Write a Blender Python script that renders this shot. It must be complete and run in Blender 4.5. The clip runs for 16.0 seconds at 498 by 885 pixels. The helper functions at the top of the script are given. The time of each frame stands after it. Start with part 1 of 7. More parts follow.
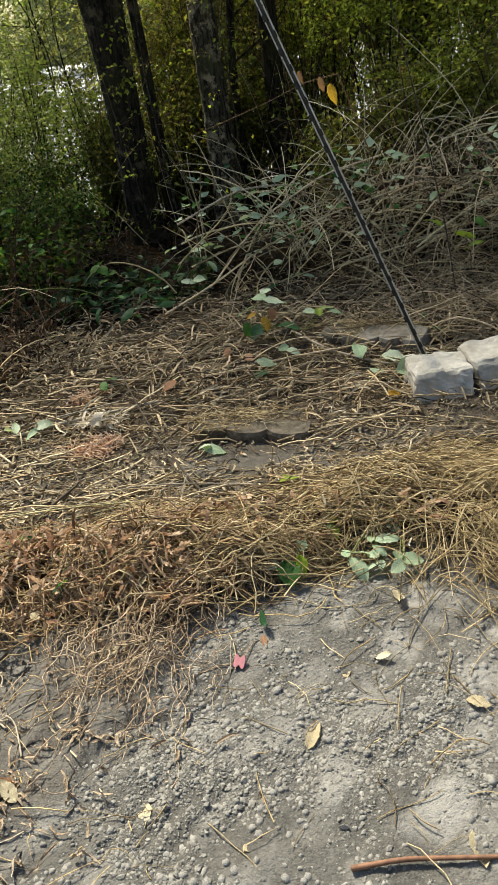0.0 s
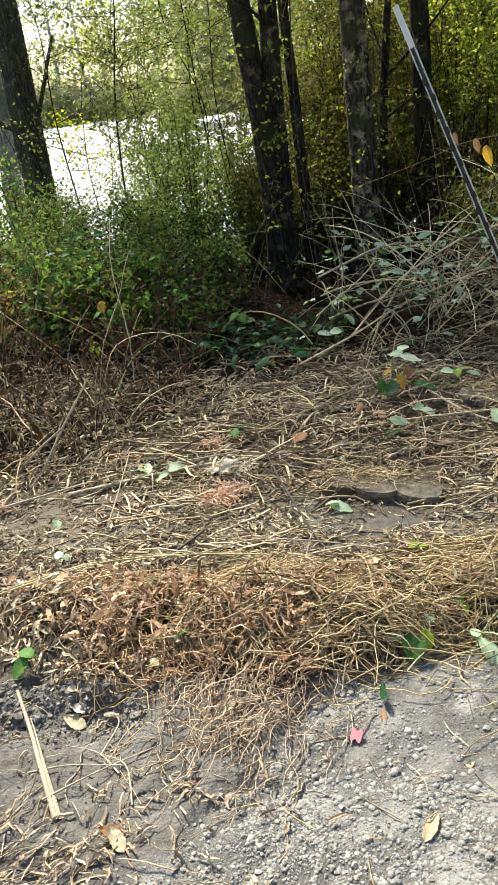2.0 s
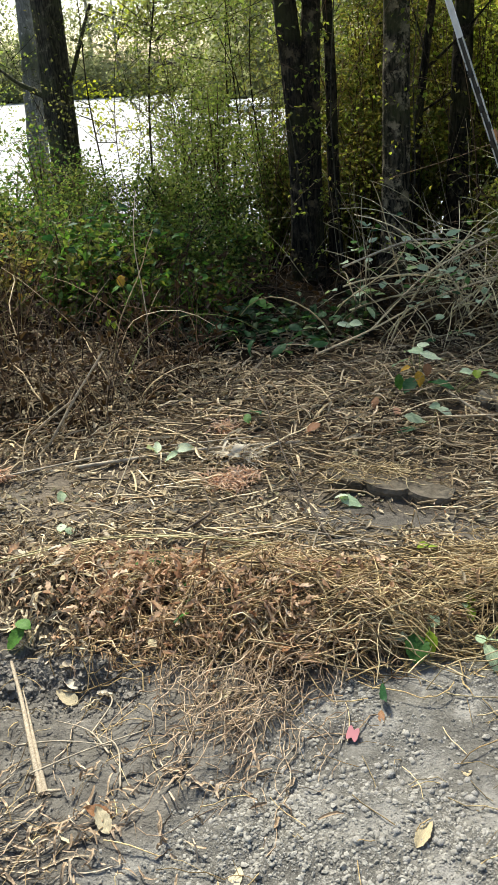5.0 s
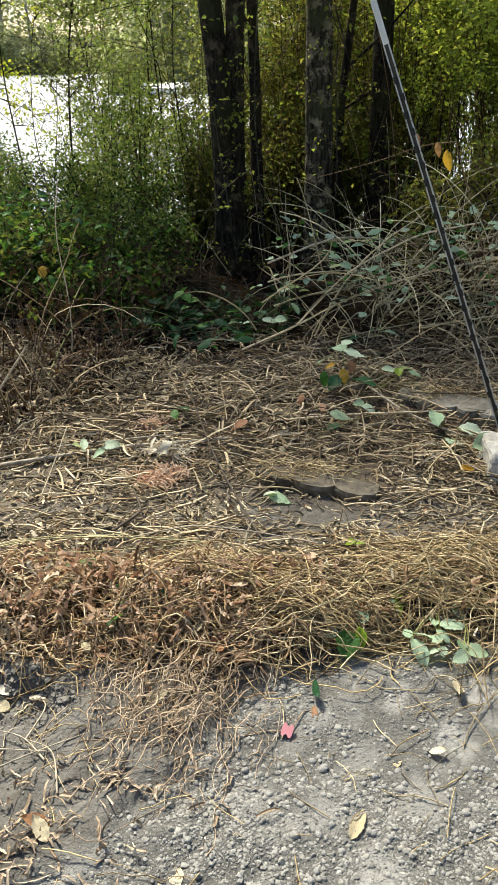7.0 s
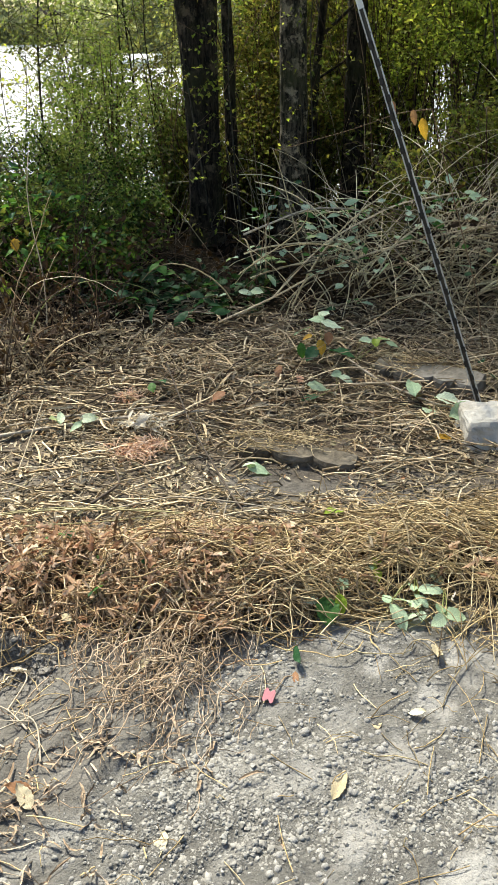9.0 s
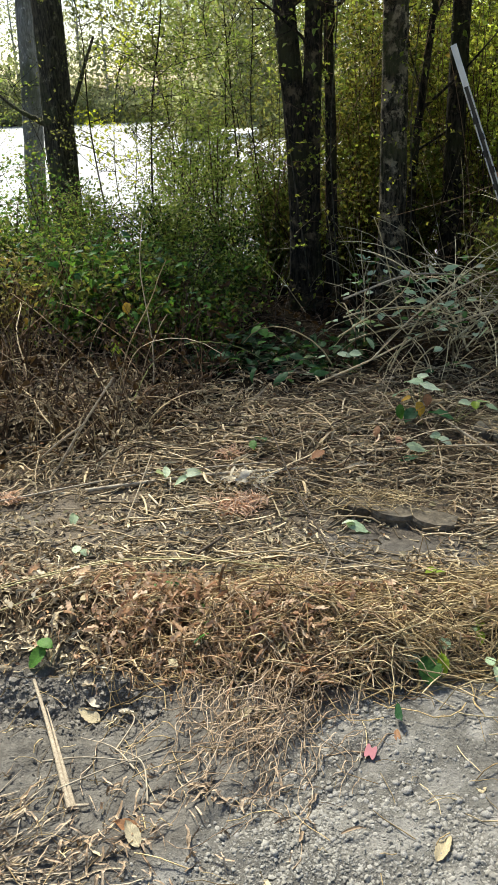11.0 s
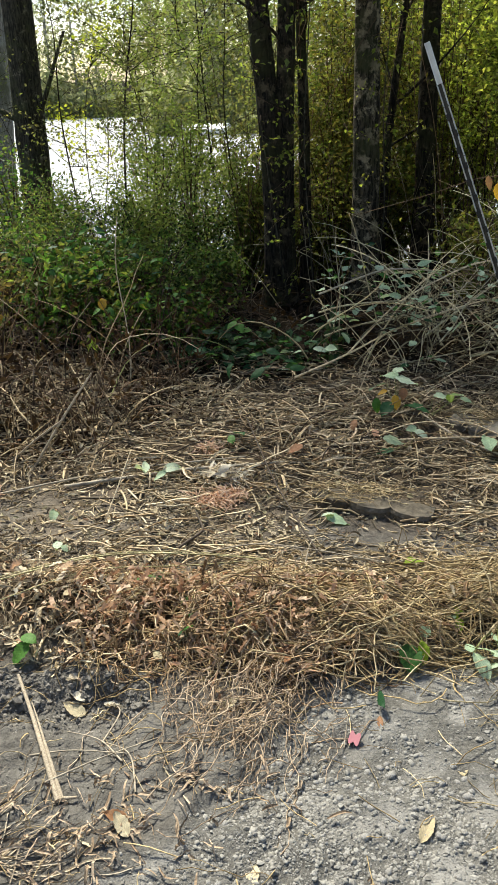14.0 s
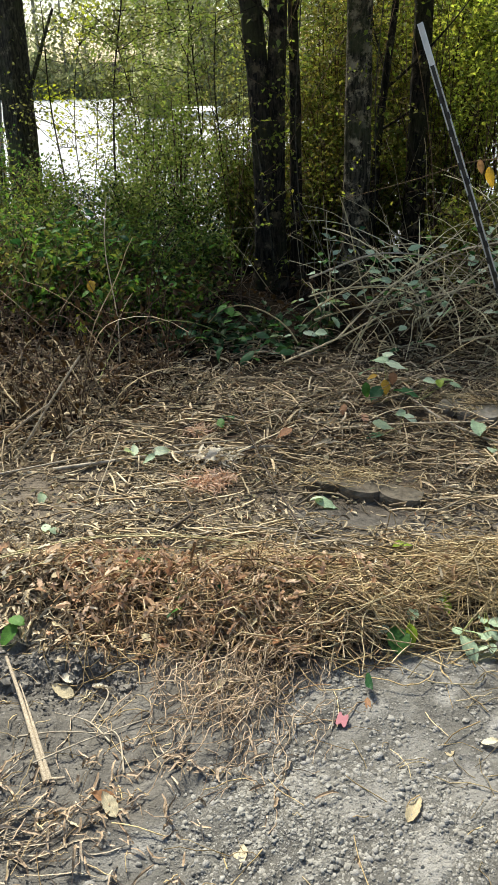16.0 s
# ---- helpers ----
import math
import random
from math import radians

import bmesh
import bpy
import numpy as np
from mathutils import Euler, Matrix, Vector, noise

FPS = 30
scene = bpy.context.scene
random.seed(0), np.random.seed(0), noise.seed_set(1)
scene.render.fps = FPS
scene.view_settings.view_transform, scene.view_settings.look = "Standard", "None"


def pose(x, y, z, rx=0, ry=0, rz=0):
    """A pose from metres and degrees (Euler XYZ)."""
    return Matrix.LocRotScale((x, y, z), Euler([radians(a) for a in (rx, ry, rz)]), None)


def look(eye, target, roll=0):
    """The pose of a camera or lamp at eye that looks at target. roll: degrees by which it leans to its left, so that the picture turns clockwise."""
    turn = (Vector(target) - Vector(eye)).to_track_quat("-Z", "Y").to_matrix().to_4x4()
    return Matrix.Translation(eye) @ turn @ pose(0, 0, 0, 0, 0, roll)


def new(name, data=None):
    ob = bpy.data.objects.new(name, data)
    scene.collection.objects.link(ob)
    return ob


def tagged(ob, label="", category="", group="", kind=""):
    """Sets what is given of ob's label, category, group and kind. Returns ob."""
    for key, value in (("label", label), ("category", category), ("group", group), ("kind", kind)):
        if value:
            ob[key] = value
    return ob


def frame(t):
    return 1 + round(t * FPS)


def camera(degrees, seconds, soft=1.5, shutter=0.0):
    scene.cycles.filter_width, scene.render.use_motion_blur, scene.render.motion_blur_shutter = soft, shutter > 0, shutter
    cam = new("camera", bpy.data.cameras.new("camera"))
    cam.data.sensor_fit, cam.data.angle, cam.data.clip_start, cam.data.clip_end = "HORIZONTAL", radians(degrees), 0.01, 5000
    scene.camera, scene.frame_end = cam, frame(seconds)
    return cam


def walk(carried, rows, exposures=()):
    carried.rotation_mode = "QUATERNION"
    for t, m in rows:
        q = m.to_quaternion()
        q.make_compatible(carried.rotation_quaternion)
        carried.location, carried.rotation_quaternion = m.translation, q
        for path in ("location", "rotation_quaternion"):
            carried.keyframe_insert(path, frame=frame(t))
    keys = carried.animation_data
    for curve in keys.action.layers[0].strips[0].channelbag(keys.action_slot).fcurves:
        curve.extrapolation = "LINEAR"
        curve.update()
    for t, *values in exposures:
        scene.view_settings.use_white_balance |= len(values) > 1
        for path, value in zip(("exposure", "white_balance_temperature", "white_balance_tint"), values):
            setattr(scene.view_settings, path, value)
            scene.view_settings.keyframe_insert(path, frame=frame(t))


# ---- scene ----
# ---- camera ----
PATH = [
    (0, (0.121, 0.000, 1.438), (-0.0609, 1.7239, 0.4404), -8.63),
    (0.5, (0.113, 0.008, 1.461), (-0.1849, 1.7381, 0.5026), -9.45),
    (1, (0.107, 0.030, 1.447), (-0.1894, 1.7443, 0.4605), -8.83),
    (1.5, (0.115, 0.024, 1.462), (-0.1235, 1.7627, 0.5033), -8.19),
    (2, (0.083, 0.029, 1.478), (-0.3897, 1.7693, 0.6137), -8.44),
    (2.5, (0.021, 0.018, 1.499), (-0.7057, 1.7126, 0.7239), -7.54),
    (3, (-0.005, 0.032, 1.474), (-0.7385, 1.7264, 0.7043), -6.82),
    (3.5, (0.006, 0.047, 1.473), (-0.6944, 1.7281, 0.6469), -6.62),
    (4, (0.007, 0.051, 1.474), (-0.6725, 1.7323, 0.6308), -6.11),
    (4.5, (0.021, 0.050, 1.481), (-0.6349, 1.7401, 0.6354), -5.73),
    (5, (0.046, 0.058, 1.456), (-0.4383, 1.7816, 0.5645), -4.30),
    (5.2, (0.069, 0.069, 1.451), (-0.3249, 1.8144, 0.5575), -3.79),
    (5.72, (0.063, 0.068, 1.457), (-0.2908, 1.8195, 0.5587), -3.28),
    (6.25, (0.039, 0.062, 1.475), (-0.2749, 1.8144, 0.5639), -2.38),
    (6.78, (0.012, 0.055, 1.492), (-0.2716, 1.8046, 0.5666), -1.51),
    (7.3, (-0.001, 0.052, 1.499), (-0.2751, 1.7967, 0.5606), -1.06),
    (7.5, (-0.005, 0.057, 1.497), (-0.2874, 1.7841, 0.5288), -0.77),
    (8, (-0.021, 0.072, 1.479), (-0.2474, 1.7701, 0.4462), 0.45),
    (8.2, (-0.018, 0.079, 1.471), (-0.2379, 1.7717, 0.4286), -0.22),
    (8.72, (-0.007, 0.063, 1.473), (-0.2243, 1.7739, 0.4605), -0.76),
    (9.25, (0.015, 0.025, 1.483), (-0.2003, 1.7751, 0.5400), -1.56),
    (9.78, (0.035, -0.015, 1.494), (-0.1810, 1.7716, 0.6205), -2.23),
    (10.3, (0.041, -0.033, 1.499), (-0.1826, 1.7650, 0.6522), -2.36),
    (10.5, (0.026, -0.036, 1.498), (-0.2272, 1.7469, 0.6281), -1.71),
    (11, (-0.036, -0.035, 1.502), (-0.4791, 1.7269, 0.6648), -2.76),
    (11.5, (-0.063, -0.045, 1.506), (-0.5326, 1.7063, 0.6622), -2.87),
    (12, (-0.066, -0.056, 1.509), (-0.5320, 1.7002, 0.6730), -2.84),
    (12.5, (-0.061, -0.058, 1.513), (-0.5008, 1.7147, 0.6985), -3.07),
    (13, (-0.065, -0.062, 1.516), (-0.5138, 1.7065, 0.6963), -3.08),
    (13.5, (-0.061, -0.062, 1.512), (-0.4735, 1.7107, 0.6826), -2.96),
    (14, (-0.055, -0.061, 1.504), (-0.4302, 1.7111, 0.6558), -2.38),
    (14.5, (-0.057, -0.062, 1.505), (-0.4259, 1.7074, 0.6487), -2.22),
    (15, (-0.055, -0.061, 1.503), (-0.4086, 1.7205, 0.6659), -2.38),
    (15.5, (-0.054, -0.063, 1.499), (-0.3881, 1.7078, 0.6312), -1.77),
    (16, (-0.057, -0.059, 1.494), (-0.4029, 1.7023, 0.6117), -1.73),
]
LIGHTNESS = [(0.0, 0.82), (0.4, 0.84), (1.0, 1.42), (1.5, 1.52), (2.0, 1.37), (2.5, 1.16), (3.0, 0.89), (3.5, 1.00), (5.0, 1.00), (7.5, 1.11), (8.0, 1.30), (10.5, 1.02), (11.0, 0.95), (16.0, 0.93)]
cam = camera(35.32, 16.0, soft=1.15)
walk(cam, [(t, look(e, g, r)) for t, e, g, r in PATH], exposures=[(t, stops, 7200 if t < 0.5 else 6780, 5) for t, stops in LIGHTNESS])

# ---- light: a hazy bright day, the sun ahead over the lake and to its left ----
SUN_TURN, SUN_RISE = -36.0, 52.0
world = bpy.data.worlds.new("world")
scene.world = world
world.use_nodes = True
sky = world.node_tree.nodes.new("ShaderNodeTexSky")
sky.sky_type, sky.sun_disc = "NISHITA", False
sky.sun_elevation, sky.sun_rotation = radians(SUN_RISE), radians(SUN_TURN)
sky.dust_density, sky.air_density = 1.5, 0.9
back = world.node_tree.nodes["Background"]
back.inputs["Strength"].default_value = 0.115
world.node_tree.links.new(sky.outputs[0], back.inputs["Color"])
sun = new("sun", bpy.data.lights.new("sun", "SUN"))
sun.data.energy, sun.data.angle, sun.data.color = 4.8, radians(9.0), (1.0, 0.96, 0.87)
sun_from = Vector((math.sin(radians(SUN_TURN)) * math.cos(radians(SUN_RISE)), math.cos(radians(SUN_TURN)) * math.cos(radians(SUN_RISE)), math.sin(radians(SUN_RISE))))
sun.matrix_world = look(sun_from * 30, (0, 0, 0))


# ---- materials ----
def material(name):
    m = bpy.data.materials.new(name)
    m.use_nodes = True
    nodes, links = m.node_tree.nodes, m.node_tree.links
    return m, nodes, links, nodes["Principled BSDF"]


def ramp(nodes, stops):
    r = nodes.new("ShaderNodeValToRGB")
    while len(r.color_ramp.elements) < len(stops):
        r.color_ramp.elements.new(0.5)
    for e, (p, c) in zip(r.color_ramp.elements, stops):
        e.position, e.color = p, (*c, 1)
    return r


def noise_node(nodes, links, scale, detail=4, rough=0.6, coords="Object"):
    tc, n = nodes.new("ShaderNodeTexCoord"), nodes.new("ShaderNodeTexNoise")
    n.inputs["Scale"].default_value, n.inputs["Detail"].default_value, n.inputs["Roughness"].default_value = scale, detail, rough
    links.new(tc.outputs[coords], n.inputs["Vector"])
    return n


def bump(nodes, links, value, strength, distance, target):
    b = nodes.new("ShaderNodeBump")
    b.inputs["Strength"].default_value, b.inputs["Distance"].default_value = strength, distance
    links.new(value, b.inputs["Height"])
    links.new(b.outputs[0], target.inputs["Normal"])
    return b


def mixed(nodes, links, fac, a, b, kind="MIX"):
    m = nodes.new("ShaderNodeMix")
    m.data_type, m.blend_type = "RGBA", kind
    for value, socket in ((fac, m.inputs[0]), (a, m.inputs[6]), (b, m.inputs[7])):
        if isinstance(value, (int, float)):
            socket.default_value = value
        elif isinstance(value, tuple):
            socket.default_value = (*value, 1)
        else:
            links.new(value, socket)
    return m.outputs[2]


def veined(nodes, links, colour):
    """A pale midrib along +y and side veins that run out from it to the leaf's edge."""
    def sum_of(kind, a, b):
        m = nodes.new("ShaderNodeMath")
        m.operation = kind
        for value, socket in ((a, m.inputs[0]), (b, m.inputs[1])):
            if isinstance(value, (int, float)):
                socket.default_value = value
            else:
                links.new(value, socket)
        return m.outputs[0]

    axes = nodes.new("ShaderNodeSeparateXYZ")
    links.new(nodes.new("ShaderNodeTexCoord").outputs["Object"], axes.inputs[0])
    across = sum_of("ABSOLUTE", axes.outputs[0], 0)
    beat = sum_of("PINGPONG", sum_of("MULTIPLY", sum_of("SUBTRACT", axes.outputs[1], sum_of("MULTIPLY", across, 0.9)), 8.0), 0.5)
    side = sum_of("LESS_THAN", beat, 0.075)
    rib = sum_of("LESS_THAN", across, 0.018)
    paler = mixed(nodes, links, 1.0, colour, (1.5, 1.45, 1.35), "MULTIPLY")
    return mixed(nodes, links, sum_of("MULTIPLY", sum_of("MAXIMUM", side, rib), 0.45), colour, paler)


def leafy(name, colours, through_light=0.4, gloss=0.45, island=True, glow=(1.4, 1.4, 0.85)):
    """Leaves: each one takes its own colour from the list, veined and blotched, and lets light through."""
    m, nodes, links, bsdf = material(name)
    if island:
        pick = nodes.new("ShaderNodeNewGeometry").outputs["Random Per Island"]
    else:
        pick = nodes.new("ShaderNodeObjectInfo").outputs["Random"]
    r = ramp(nodes, [(n / max(1, len(colours) - 1), c) for n, c in enumerate(colours)])
    links.new(pick, r.inputs[0])
    n = noise_node(nodes, links, 60, 3)
    shade = ramp(nodes, [(0.3, (0.62, 0.62, 0.62)), (0.7, (1.25, 1.25, 1.2))])
    links.new(n.outputs[0], shade.inputs[0])
    colour = mixed(nodes, links, 1.0, r.outputs[0], shade.outputs[0], "MULTIPLY")
    if not island:
        colour = veined(nodes, links, colour)
    links.new(colour, bsdf.inputs["Base Color"])
    bsdf.inputs["Roughness"].default_value = gloss
    bsdf.inputs["Specular IOR Level"].default_value = 0.15
    t, mix = nodes.new("ShaderNodeBsdfTranslucent"), nodes.new("ShaderNodeMixShader")
    bright = mixed(nodes, links, 1.0, colour, glow, "MULTIPLY")
    links.new(bright, t.inputs["Color"])
    mix.inputs[0].default_value = through_light
    links.new(bsdf.outputs[0], mix.inputs[1])
    links.new(t.outputs[0], mix.inputs[2])
    links.new(mix.outputs[0], nodes["Material Output"].inputs["Surface"])
    return m


def stemmy(name, colours, rough=0.75, grain=120.0):
    """Dry stalks and twigs: a colour to each, with streaks and dark nodes."""
    m, nodes, links, bsdf = material(name)
    pick = nodes.new("ShaderNodeNewGeometry").outputs["Random Per Island"]
    r = ramp(nodes, [(n / max(1, len(colours) - 1), c) for n, c in enumerate(colours)])
    links.new(pick, r.inputs[0])
    n = noise_node(nodes, links, grain, 2)
    shade = ramp(nodes, [(0.3, (0.55, 0.52, 0.5)), (0.65, (1.15, 1.15, 1.12))])
    links.new(n.outputs[0], shade.inputs[0])
    links.new(mixed(nodes, links, 1.0, r.outputs[0], shade.outputs[0], "MULTIPLY"), bsdf.inputs["Base Color"])
    bsdf.inputs["Roughness"].default_value = rough
    bsdf.inputs["Specular IOR Level"].default_value = 0.3
    return m


def barky(name, dark, light, moss, patch=0.5, lichen=2.7):
    m, nodes, links, bsdf = material(name)
    tc, mapping = nodes.new("ShaderNodeTexCoord"), nodes.new("ShaderNodeMapping")
    mapping.inputs["Scale"].default_value = (1, 1, 0.22)
    links.new(tc.outputs["Object"], mapping.inputs["Vector"])
    fine = nodes.new("ShaderNodeTexNoise")
    fine.inputs["Scale"].default_value, fine.inputs["Detail"].default_value, fine.inputs["Roughness"].default_value = 55, 6, 0.7
    links.new(mapping.outputs[0], fine.inputs["Vector"])
    blotch = noise_node(nodes, links, 11, 6, 0.72)
    green = noise_node(nodes, links, 2.2, 5)
    r = ramp(nodes, [(0.42, dark), (0.6, light)])
    links.new(fine.outputs[0], r.inputs[0])
    pale = ramp(nodes, [(patch, (0, 0, 0)), (patch + 0.09, (1, 1, 1))])
    links.new(blotch.outputs[0], pale.inputs[0])
    with_pale = mixed(nodes, links, pale.outputs[0], r.outputs[0], tuple(lichen * c for c in light))
    mossy = ramp(nodes, [(0.5, (0, 0, 0)), (0.62, (0.8, 0.8, 0.8))])
    links.new(green.outputs[0], mossy.inputs[0])
    links.new(mixed(nodes, links, mossy.outputs[0], with_pale, moss), bsdf.inputs["Base Color"])
    bsdf.inputs["Roughness"].default_value = 0.9
    bsdf.inputs["Specular IOR Level"].default_value = 0.2
    bump(nodes, links, fine.outputs[0], 1.0, 0.05, bsdf)
    return m


def stony(name, dark, light, scale=30.0, rough=0.85, relief=0.004):
    m, nodes, links, bsdf = material(name)
    n, big = noise_node(nodes, links, scale, 8, 0.7), noise_node(nodes, links, scale / 9, 3)
    r = ramp(nodes, [(0.3, dark), (0.7, light)])
    links.new(n.outputs[0], r.inputs[0])
    stain = ramp(nodes, [(0.35, (0.6, 0.57, 0.52)), (0.65, (1.1, 1.1, 1.1))])
    links.new(big.outputs[0], stain.inputs[0])
    links.new(mixed(nodes, links, 1.0, r.outputs[0], stain.outputs[0], "MULTIPLY"), bsdf.inputs["Base Color"])
    bsdf.inputs["Roughness"].default_value = rough
    bump(nodes, links, n.outputs[0], 0.6, relief, bsdf)
    return m


def painted(name, colour, rough=0.4, metal=0.0, wear=0.0, under=(0.08, 0.075, 0.07), scale=18.0):
    m, nodes, links, bsdf = material(name)
    n = noise_node(nodes, links, scale, 6, 0.65)
    chip = ramp(nodes, [(0.62 - wear, (0, 0, 0)), (0.65 - wear, (1, 1, 1))])
    links.new(n.outputs[0], chip.inputs[0])
    grime = noise_node(nodes, links, scale / 5, 5)
    g = ramp(nodes, [(0.3, tuple(0.8 * c for c in colour)), (0.7, colour)])
    links.new(grime.outputs[0], g.inputs[0])
    links.new(mixed(nodes, links, chip.outputs[0], g.outputs[0], under), bsdf.inputs["Base Color"])
    bsdf.inputs["Roughness"].default_value, bsdf.inputs["Metallic"].default_value = rough, metal
    return m


STRAW = stemmy("straw", [(0.16, 0.106, 0.05), (0.60, 0.465, 0.25), (0.26, 0.18, 0.088), (0.76, 0.625, 0.385), (0.06, 0.04, 0.02), (0.46, 0.345, 0.175)])
RUSSET = stemmy("russet_stalk", [(0.13, 0.075, 0.04), (0.55, 0.39, 0.228), (0.24, 0.142, 0.077), (0.74, 0.58, 0.39), (0.055, 0.033, 0.02), (0.44, 0.28, 0.158), (0.25, 0.205, 0.095)])
STALK = stemmy("dead_stalk", [(0.13, 0.094, 0.052), (0.64, 0.505, 0.315), (0.25, 0.183, 0.106), (0.78, 0.635, 0.43), (0.035, 0.0245, 0.015), (0.34, 0.24, 0.133)])
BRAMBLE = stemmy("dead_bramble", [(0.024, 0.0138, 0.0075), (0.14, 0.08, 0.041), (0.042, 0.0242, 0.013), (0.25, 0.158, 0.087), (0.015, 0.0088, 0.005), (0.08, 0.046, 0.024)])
CHIP = stemmy("chopped_litter", [(0.085, 0.064, 0.04), (0.50, 0.408, 0.262), (0.19, 0.145, 0.092), (0.76, 0.64, 0.445), (0.045, 0.034, 0.022), (0.36, 0.284, 0.183)])
GREEN_STEM = stemmy("green_stem", [(0.20, 0.24, 0.07), (0.33, 0.34, 0.11)], 0.5)
YELLOW_STEM = stemmy("yellow_stem", [(0.20, 0.19, 0.06), (0.42, 0.36, 0.16), (0.28, 0.21, 0.09), (0.14, 0.15, 0.045)])
STRAW_GREEN = stemmy("yellowed_stem", [(0.36, 0.34, 0.16), (0.46, 0.41, 0.22)], 0.6, 60)
STICK_WOOD = stemmy("stick_wood", [(0.36, 0.30, 0.225), (0.40, 0.34, 0.26)], 0.85, 240)
TAN_CANE = stemmy("tan_cane", [(0.30, 0.225, 0.135), (0.36, 0.27, 0.165)], 0.75, 60)
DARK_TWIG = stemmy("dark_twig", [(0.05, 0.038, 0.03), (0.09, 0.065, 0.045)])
PALE_STICK = stemmy("pale_stick", [(0.34, 0.29, 0.22), (0.42, 0.365, 0.285)], 0.8, 60)
HEAP_CANE = stemmy("heap_cane", [(0.13, 0.10, 0.053), (0.62, 0.525, 0.315), (0.25, 0.197, 0.107), (0.76, 0.665, 0.435), (0.04, 0.029, 0.016), (0.44, 0.362, 0.205)])
PALE_GREY = stemmy("bleached_cane", [(0.36, 0.315, 0.19), (0.57, 0.505, 0.33), (0.26, 0.22, 0.125)])
RED_STEM = stemmy("red_stem", [(0.20, 0.10, 0.06), (0.25, 0.13, 0.08)], 0.6, 60)
DRY_LEAF = leafy("dry_leaf", [(0.18, 0.0846, 0.044), (0.488, 0.301, 0.167), (0.286, 0.141, 0.0748), (0.742, 0.555, 0.378), (0.117, 0.0564, 0.0308), (0.445, 0.254, 0.15), (0.657, 0.461, 0.317), (0.53, 0.329, 0.22)], 0.2, 0.75, glow=(1.2, 1.05, 0.9))
GREY_LEAF = leafy("grey_litter_leaf", [(0.138, 0.106, 0.067), (0.43, 0.352, 0.237), (0.215, 0.162, 0.103), (0.59, 0.503, 0.363), (0.255, 0.233, 0.146), (0.1, 0.072, 0.046), (0.352, 0.274, 0.174)], 0.2, 0.75, glow=(1.1, 1.05, 0.95))
# Dead-leaf browns darkened to stand in for shade in thicket and hollow.
SHADE_BROWN_LEAF = leafy("dead_bramble_leaf", [(0.018, 0.0115, 0.0075), (0.055, 0.033, 0.019), (0.03, 0.018, 0.012), (0.09, 0.055, 0.032)], 0.3, 0.75)
PALE_LEAF = leafy("pale_dry_leaf", [(0.48, 0.43, 0.29), (0.42, 0.35, 0.23), (0.56, 0.51, 0.38)], 0.15, 0.75, island=False, glow=(1.1, 1.05, 0.95))
BLEACHED_LEAF = leafy("bleached_leaf", [(0.62, 0.56, 0.46), (0.54, 0.47, 0.37)], 0.15, 0.75, island=False, glow=(1.1, 1.05, 0.95))
SHRUB_LEAF = leafy("shrub_leaf", [(0.014, 0.03, 0.009), (0.12, 0.21, 0.046), (0.035, 0.068, 0.02), (0.28, 0.33, 0.095), (0.08, 0.135, 0.03), (0.012, 0.022, 0.008), (0.15, 0.15, 0.05)], 0.5, 0.45)
# Leaf colour brightened as if the sun were on it.
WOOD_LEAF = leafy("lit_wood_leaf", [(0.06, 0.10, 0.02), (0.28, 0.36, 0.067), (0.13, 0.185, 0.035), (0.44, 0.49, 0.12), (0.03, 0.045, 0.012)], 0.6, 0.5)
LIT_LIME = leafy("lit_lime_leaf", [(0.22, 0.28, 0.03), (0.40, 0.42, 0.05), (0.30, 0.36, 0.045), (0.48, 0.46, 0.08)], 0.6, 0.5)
YELLOW_LEAF = leafy("yellowing_leaf", [(0.10, 0.155, 0.042), (0.23, 0.29, 0.08), (0.15, 0.20, 0.055), (0.32, 0.345, 0.115), (0.07, 0.10, 0.034)], 0.6, 0.6, glow=(1.35, 1.38, 0.9))
OLIVE_LEAF = leafy("olive_leaf", [(0.05, 0.075, 0.02), (0.34, 0.41, 0.085), (0.13, 0.11, 0.03), (0.21, 0.285, 0.052), (0.50, 0.52, 0.13), (0.025, 0.035, 0.012)], 0.62, 0.5)
# Dark thicket leaf; among the trunks its tones stand in for shade.
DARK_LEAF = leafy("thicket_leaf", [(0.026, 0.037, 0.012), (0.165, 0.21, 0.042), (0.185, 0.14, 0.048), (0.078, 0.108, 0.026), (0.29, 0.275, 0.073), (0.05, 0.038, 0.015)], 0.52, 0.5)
DULL_LEAF = leafy("dull_olive_leaf", [(0.09, 0.11, 0.04), (0.20, 0.215, 0.085), (0.13, 0.115, 0.05), (0.26, 0.26, 0.11), (0.15, 0.17, 0.06), (0.06, 0.07, 0.03)], 0.6, 0.6)
SUNNY_LEAF = leafy("sunny_leaf", [(0.04, 0.10, 0.022), (0.10, 0.20, 0.04), (0.06, 0.13, 0.03), (0.20, 0.25, 0.06), (0.13, 0.13, 0.04), (0.03, 0.07, 0.018)], 0.5, 0.5)
DRYING_LEAF = leafy("drying_leaf", [(0.17, 0.16, 0.045), (0.31, 0.25, 0.085), (0.10, 0.13, 0.03), (0.36, 0.31, 0.13), (0.20, 0.13, 0.06), (0.08, 0.10, 0.03)], 0.45, 0.6)
# Leaf colours paled so that haze and lake glare sit in them.
HAZED_LEAF = leafy("hazed_leaf", [(0.20, 0.24, 0.14), (0.31, 0.34, 0.20), (0.26, 0.28, 0.18), (0.38, 0.38, 0.24), (0.17, 0.18, 0.12)], 0.62, 0.6, glow=(1.4, 1.38, 1.1))
